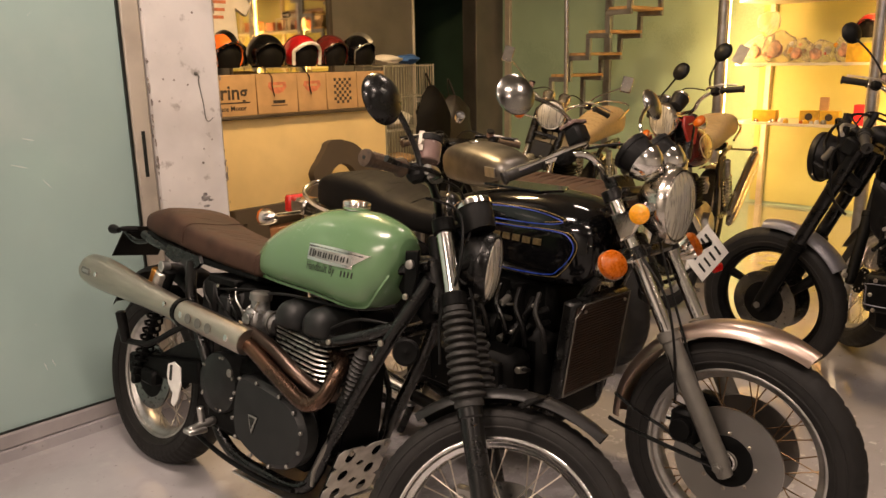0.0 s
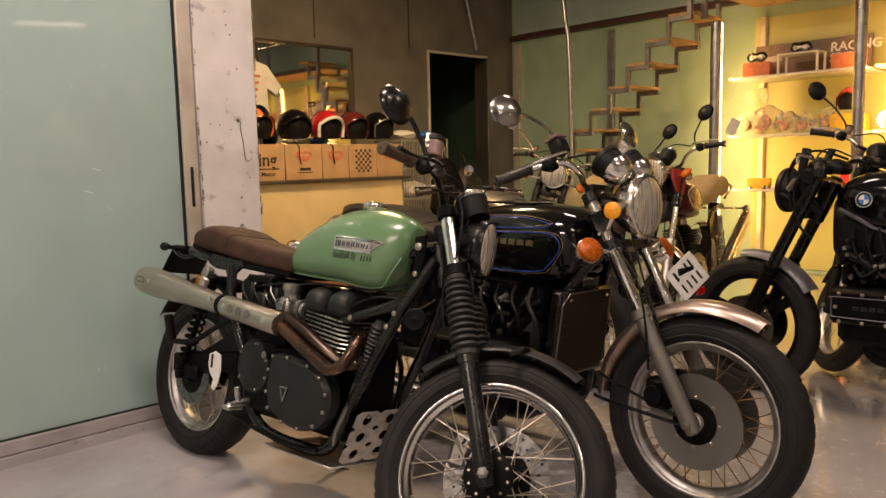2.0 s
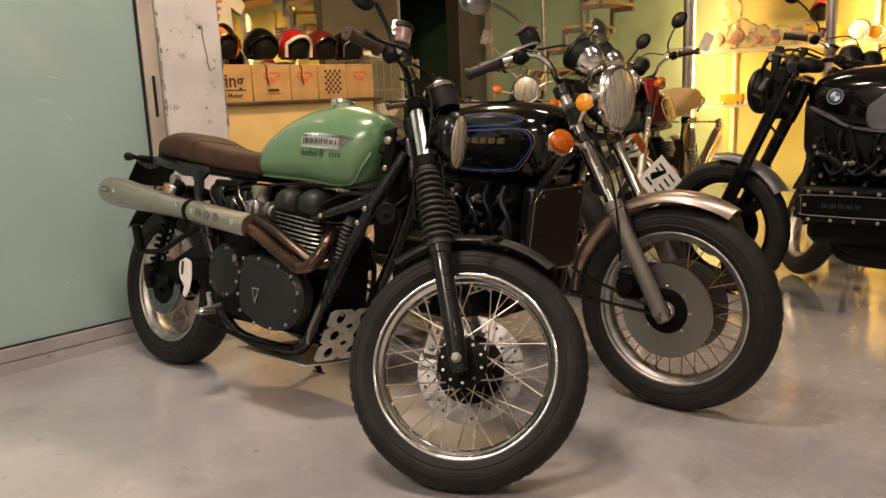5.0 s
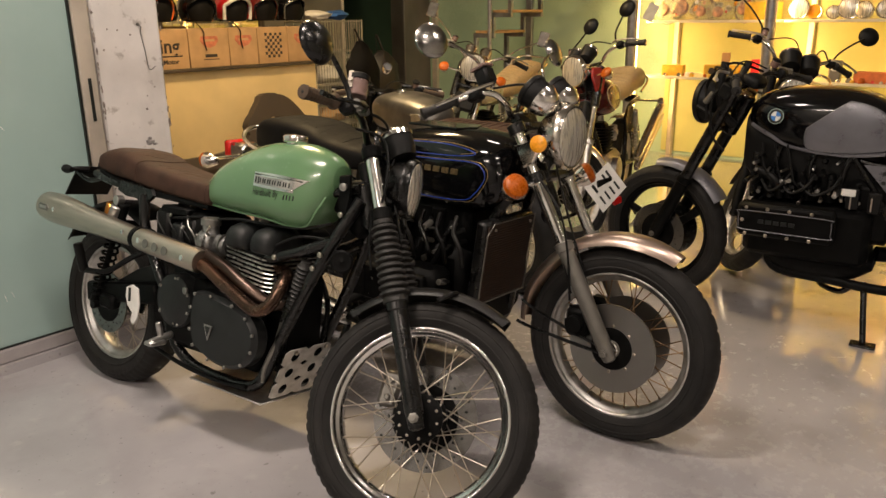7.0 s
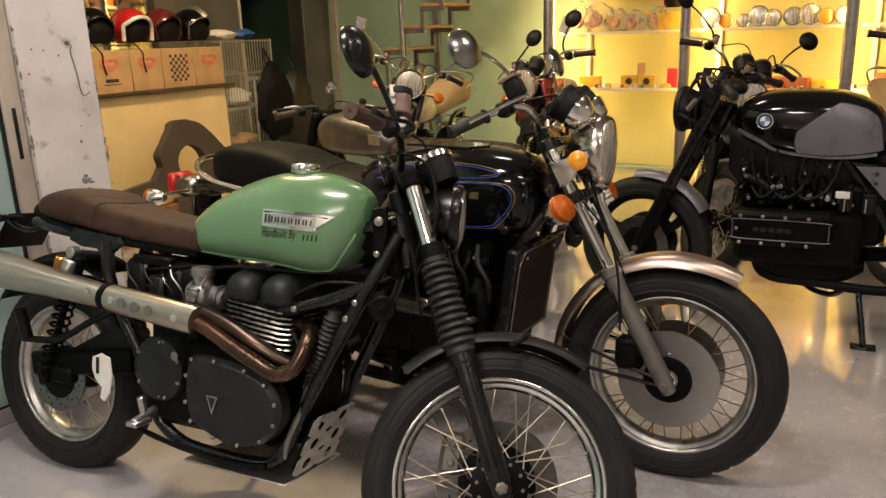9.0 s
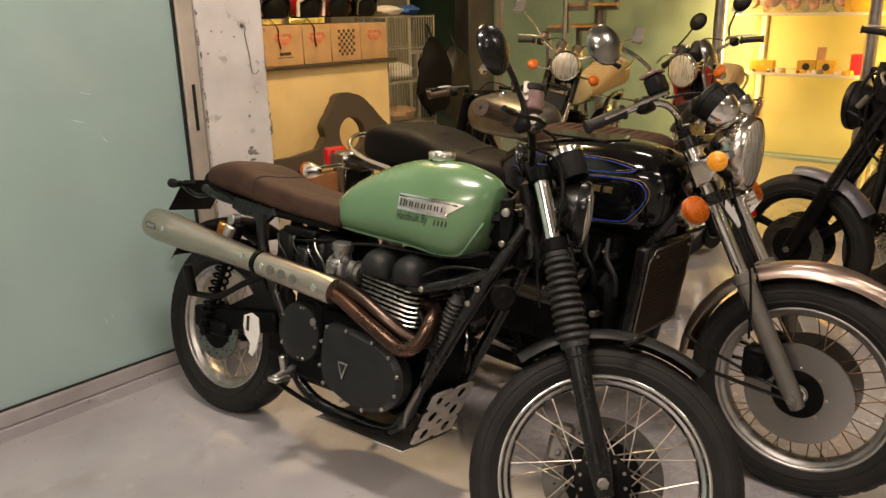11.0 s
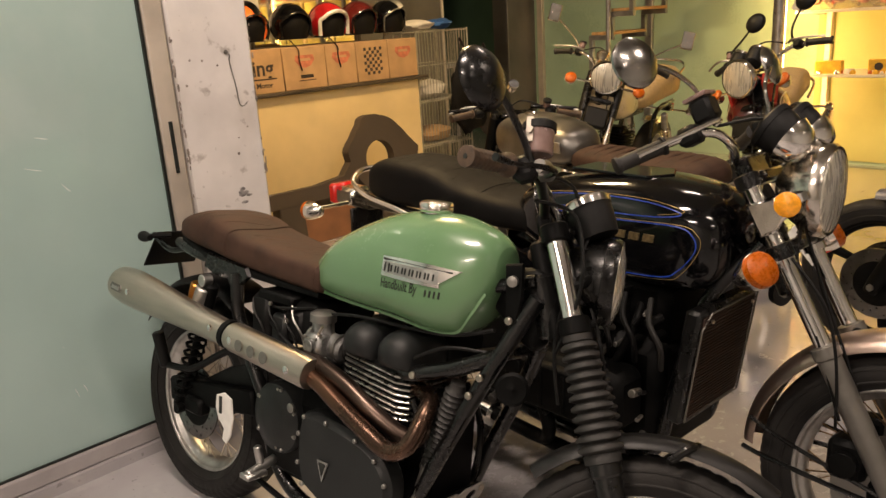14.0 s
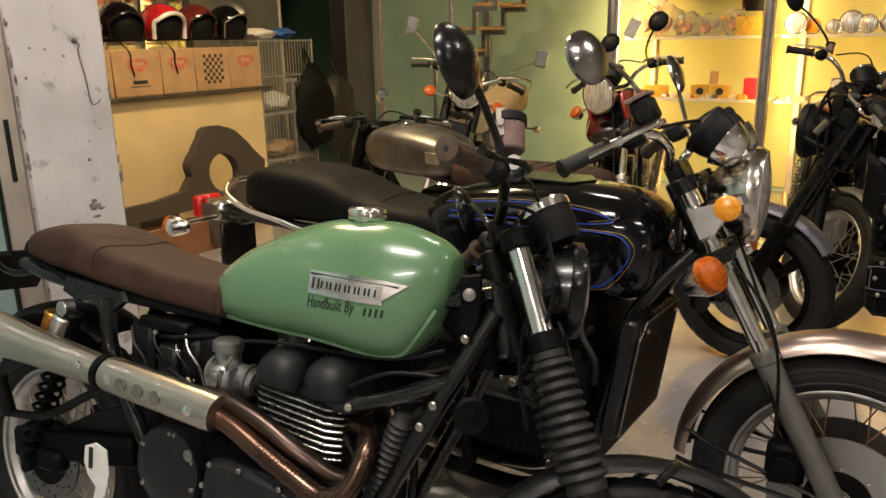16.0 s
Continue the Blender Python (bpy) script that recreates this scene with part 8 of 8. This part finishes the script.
rnd = random.Random(21)
for i, (r, m) in enumerate(((0.085, GLASSL), (0.06, YAMBER), (0.055, GLASSL), (0.085, GLASSL), (0.07, GLASSL), (0.075, GLASSL), (0.085, GLASSL), (0.065, YAMBER), (0.07, GLASSL))):
    lamp_unit(6.98 + rnd.uniform(-0.03, 0.03), -1.76 + i * 0.128, 1.345, r, m)
for i, (b, r, sq, m) in enumerate(((-2.98, 0.13, (0.8, 1.0, 1.0), BAGGY), (-2.80, 0.15, (0.8, 1.0, 1.0), BAGGY), (-2.62, 0.11, (0.9, 1.1, 1.0), BAGGY), (-2.46, 0.11, (0.9, 1.2, 0.9), BAGGY), (-2.24, 0.10, (0.9, 1.0, 1.2), BAGGY), (-2.90, 0.10, (0.8, 1.0, 1.0), BAGGY))):
    z = 1.345 + r * sq[2] * 0.80 + (0.26 if i == 5 else 0)
    single("parts_bag", soft_lump((0, 0, 0), r, 40 + i, sq), m, "clear plastic bag of parts on the shelf", "plastic bag", room(7.0, b, z), "bags on the shelf")
    if i != 5:
        single("spare_part", lathe([(-0.03, 0.02), (-0.02, r * 0.4), (0.02, r * 0.42), (0.03, 0.02)], 20).at(align((0, 0, 0), (-1, 0.3, 0.2))), ROSY, "pinkish spare part in a bag", "spare part", room(6.93, b, z - 0.01), "bags on the shelf")
for i in range(22):
    b = rnd.uniform(-3.0, -2.2)
    r = rnd.uniform(0.012, 0.03)
    single("spare_part", lathe([(0, r), (r * 0.8, r * 1.05), (r * 1.5, r * 0.6), (r * 1.6, 0)], 10).at(align((0, 0, 0), (rnd.uniform(-1, 0), rnd.uniform(-1, 1), rnd.uniform(0, 1)))), rnd.choice((ROSY, ALU, AMBER, WHITEP, REDC, YAMBER, ROSY)), "small spare part in a clear bag", "spare part", room(rnd.uniform(6.93, 7.0), b, 1.345 + rnd.uniform(0.04, 0.17)), "bags on the shelf")
helmet(7.0, -2.08, 1.50, REDG, None, "red helmet on a yellow box", 90, 0.85, False)
goods_box(7.0, -2.08, 1.345, (0.24, 0.24, 0.15), YEL, "yellow box under a red helmet", False)
for b, s, m, lb in ((-2.86, (0.10, 0.20, 0.10), YEL, "yellow carton on the low shelf"), (-2.48, (0.10, 0.15, 0.11), YEL, "yellow carton with a dark disc"), (-2.31, (0.10, 0.15, 0.11), YEL, "yellow carton with a dark disc"), (-2.05, (0.12, 0.13, 0.17), REDC, "red carton on the low shelf"), (-1.10, (0.12, 0.34, 0.09), ORC, "orange carton on the low shelf"), (-0.80, (0.12, 0.22, 0.07), YEL, "yellow carton on the low shelf"), (-0.30, (0.12, 0.3, 0.12), ORC, "orange carton on the low shelf")):
    goods_box(6.98, b, 0.835, s, m, lb, "disc" in lb)
goods_box(7.02, -2.38, 0.946, (0.05, 0.07, 0.11), CARD, "small brown carton on a yellow one", False)
cl = thing("round_gauge", "round white dial instrument on the low shelf", "gauge", room(6.95, -1.42, 0.835), "")
part("stand", box((0, 0, 0.09), (0.06, 0.10, 0.18), 0.01), GREYFORK, cl)
part("dial_face", lathe([(0, 0.04), (0.004, 0.04), (0.005, 0.036)], 24).at(align((-0.031, 0, 0.13), (-1, 0, 0))), WHITEP, cl)
for i in range(46):
    b = rnd.uniform(-3.0, -1.95) if i < 26 else rnd.uniform(-1.8, 0.4)
    m = rnd.choice((CHROME, AMBER, ALU, REDC, WHITEP, YEL, GREYFORK))
    r = rnd.uniform(0.012, 0.028)
    single("small_part", lathe([(0, r), (r * 0.8, r * 1.05), (r * 1.5, r * 0.6), (r * 1.6, 0)], 12), m, "small bright spare part on the low shelf", "spare part", room(rnd.uniform(6.88, 6.98), b, 0.835), "small parts on the shelf")
# top shelf
pb = thing("poster_board", "brown printed board with a pale bar pattern on the top shelf", "board", room(7.22, -2.52, 1.885) @ pose(0, 0, 0, 0, 8, 0))
part("board", box((0, 0, 0.16), (0.012, 1.05, 0.32), 0.002), BROWNB, pb)
for y, z, w in ((0.36, 0.18, 0.2),):
    part("print_bar", box((-0.0075, y, z), (0.003, w, 0.055), 0.0005), stuff("pale_print", (0.5, 0.42, 0.33), 0.6), pb)
def flat_letters(body, size, m, root, at, name="writing"):
    cu = bpy.data.curves.new(name, "FONT")
    cu.body, cu.size, cu.extrude, cu.offset, cu.resolution_u = body, size, 0.001, size * 0.02, 3
    ob = bpy.data.objects.new(name, cu)
    scene.collection.objects.link(ob)
    me = bpy.data.meshes.new_from_object(ob.evaluated_get(bpy.context.evaluated_depsgraph_get()))
    bpy.data.objects.remove(ob)
    me.transform(at)
    me.materials.append(m)
    w = new(name, me)
    w.parent = root
    return w


FACE_A = Matrix(((0, 0, -1, 0), (-1, 0, 0, 0), (0, 1, 0, 0), (0, 0, 0, 1)))
for kind, c in CARTONS:
    if kind == "script":
        flat_letters("aring", 0.150, INKB, c, pose(-0.165, -0.1608, 0.125, 90))
        flat_letters("Face Motor", 0.052, INKB, c, pose(-0.130, -0.1608, 0.040, 90))
flat_letters("RACING", 0.115, WHITEP, pb, Matrix.Translation((-0.0075, -0.17, 0.195)) @ FACE_A)
flat_letters("SPIRIT", 0.115, WHITEP, pb, Matrix.Translation((-0.0075, -0.17, 0.095)) @ FACE_A)
goods_box(6.98, -2.90, 1.885, (0.16, 0.24, 0.13), ORC, "orange goods box under goggles", False)
goods_box(6.98, -2.12, 1.885, (0.16, 0.20, 0.13), ORC, "orange goods box on the top shelf", False)
goods_box(6.98, -1.55, 1.885, (0.16, 0.42, 0.16), ORC, "orange box with dark bars on the top shelf", False)
for b, z in ((-2.90, 2.015), (-2.50, 2.06)):
    gg = thing("goggles", "riding goggles with a dark strap on a box", "goggles", room(6.97, b, z))
    part("goggle_frame", tube([(0, -0.09, 0.05), (-0.02, -0.06, 0.085), (-0.03, 0, 0.075), (-0.02, 0.06, 0.085), (0, 0.09, 0.05), (-0.02, 0.05, 0.015), (-0.03, 0, 0.03), (-0.02, -0.05, 0.015), (0, -0.09, 0.05)], 0.012, 8), BLACK, gg)
    part("goggle_lens", soft_lump((-0.012, 0, 0.05), 0.05, 9, (0.3, 1.5, 0.7)), GLASSL, gg)
wf_ = thing("wooden_stand", "small pale open wooden crate on the top shelf", "stand", room(6.98, -2.50, 1.885))
for y in (-0.17, 0.17):
    for x in (-0.09, 0.09):
        part("leg", box((x, y, 0.085), (0.02, 0.02, 0.17), 0.002), SHELF, wf_)
part("top_bar", box((0, 0, 0.172), (0.20, 0.36, 0.014), 0.002), SHELF, wf_)
single("paper_tag", box((0, 0, 0), (0.003, 0.10, 0.16), 0.001), WHITEP, "white paper tag on the post", "paper tag", room(6.74, -3.02, 1.42) @ pose(0, 0, 0, 25, 0, 10))

# ---- ceiling lamps ----
for lx, ly, _, warm in TUBES:
    l = thing("ceiling_light", "white tube lamp under the ceiling", "ceiling light", pose(lx, ly, 3.545), "ceiling lamps")
    part("housing", box((0, 0, 0.085), (lamp_long(lx) + 0.06, 0.12 / lamp_long(lx) + 0.04, 0.13), 0.01), WHITEP, l)
    part("diffuser", box((0, 0, 0.012), (lamp_long(lx) + 0.02, 0.12 / lamp_long(lx) + 0.01, 0.012), 0.004), TUBE_M, l)

pn = thing("pendant_light", "slim white tube lamp hung on two wires", "pendant light", pose(3.18, 0.21, 2.62, 0, 0, 67))
part("housing", box((0, 0, 0.030), (0.66, 0.06, 0.035), 0.006), WHITEP, pn)
part("diffuser", box((0, 0, 0.006), (0.63, 0.05, 0.012), 0.004), TUBE_M, pn)
for x in (-0.25, 0.25):
    part("wire", rod((x, 0, 0.047), (x, 0, 1.08), 0.002, 6), STEEL, pn)
pic = thing("picture_frame", "pale empty frame on the dark back-room wall", "picture frame", room(6.72, -8.19, 2.05))
part("frame", box((0, 0, 0.22), (0.42, 0.02, 0.03), 0.003) + box((0, 0, -0.22), (0.42, 0.02, 0.03), 0.003) + box((-0.2, 0, 0), (0.03, 0.02, 0.41), 0.003) + box((0.2, 0, 0), (0.03, 0.02, 0.41), 0.003), WHITEP, pic)
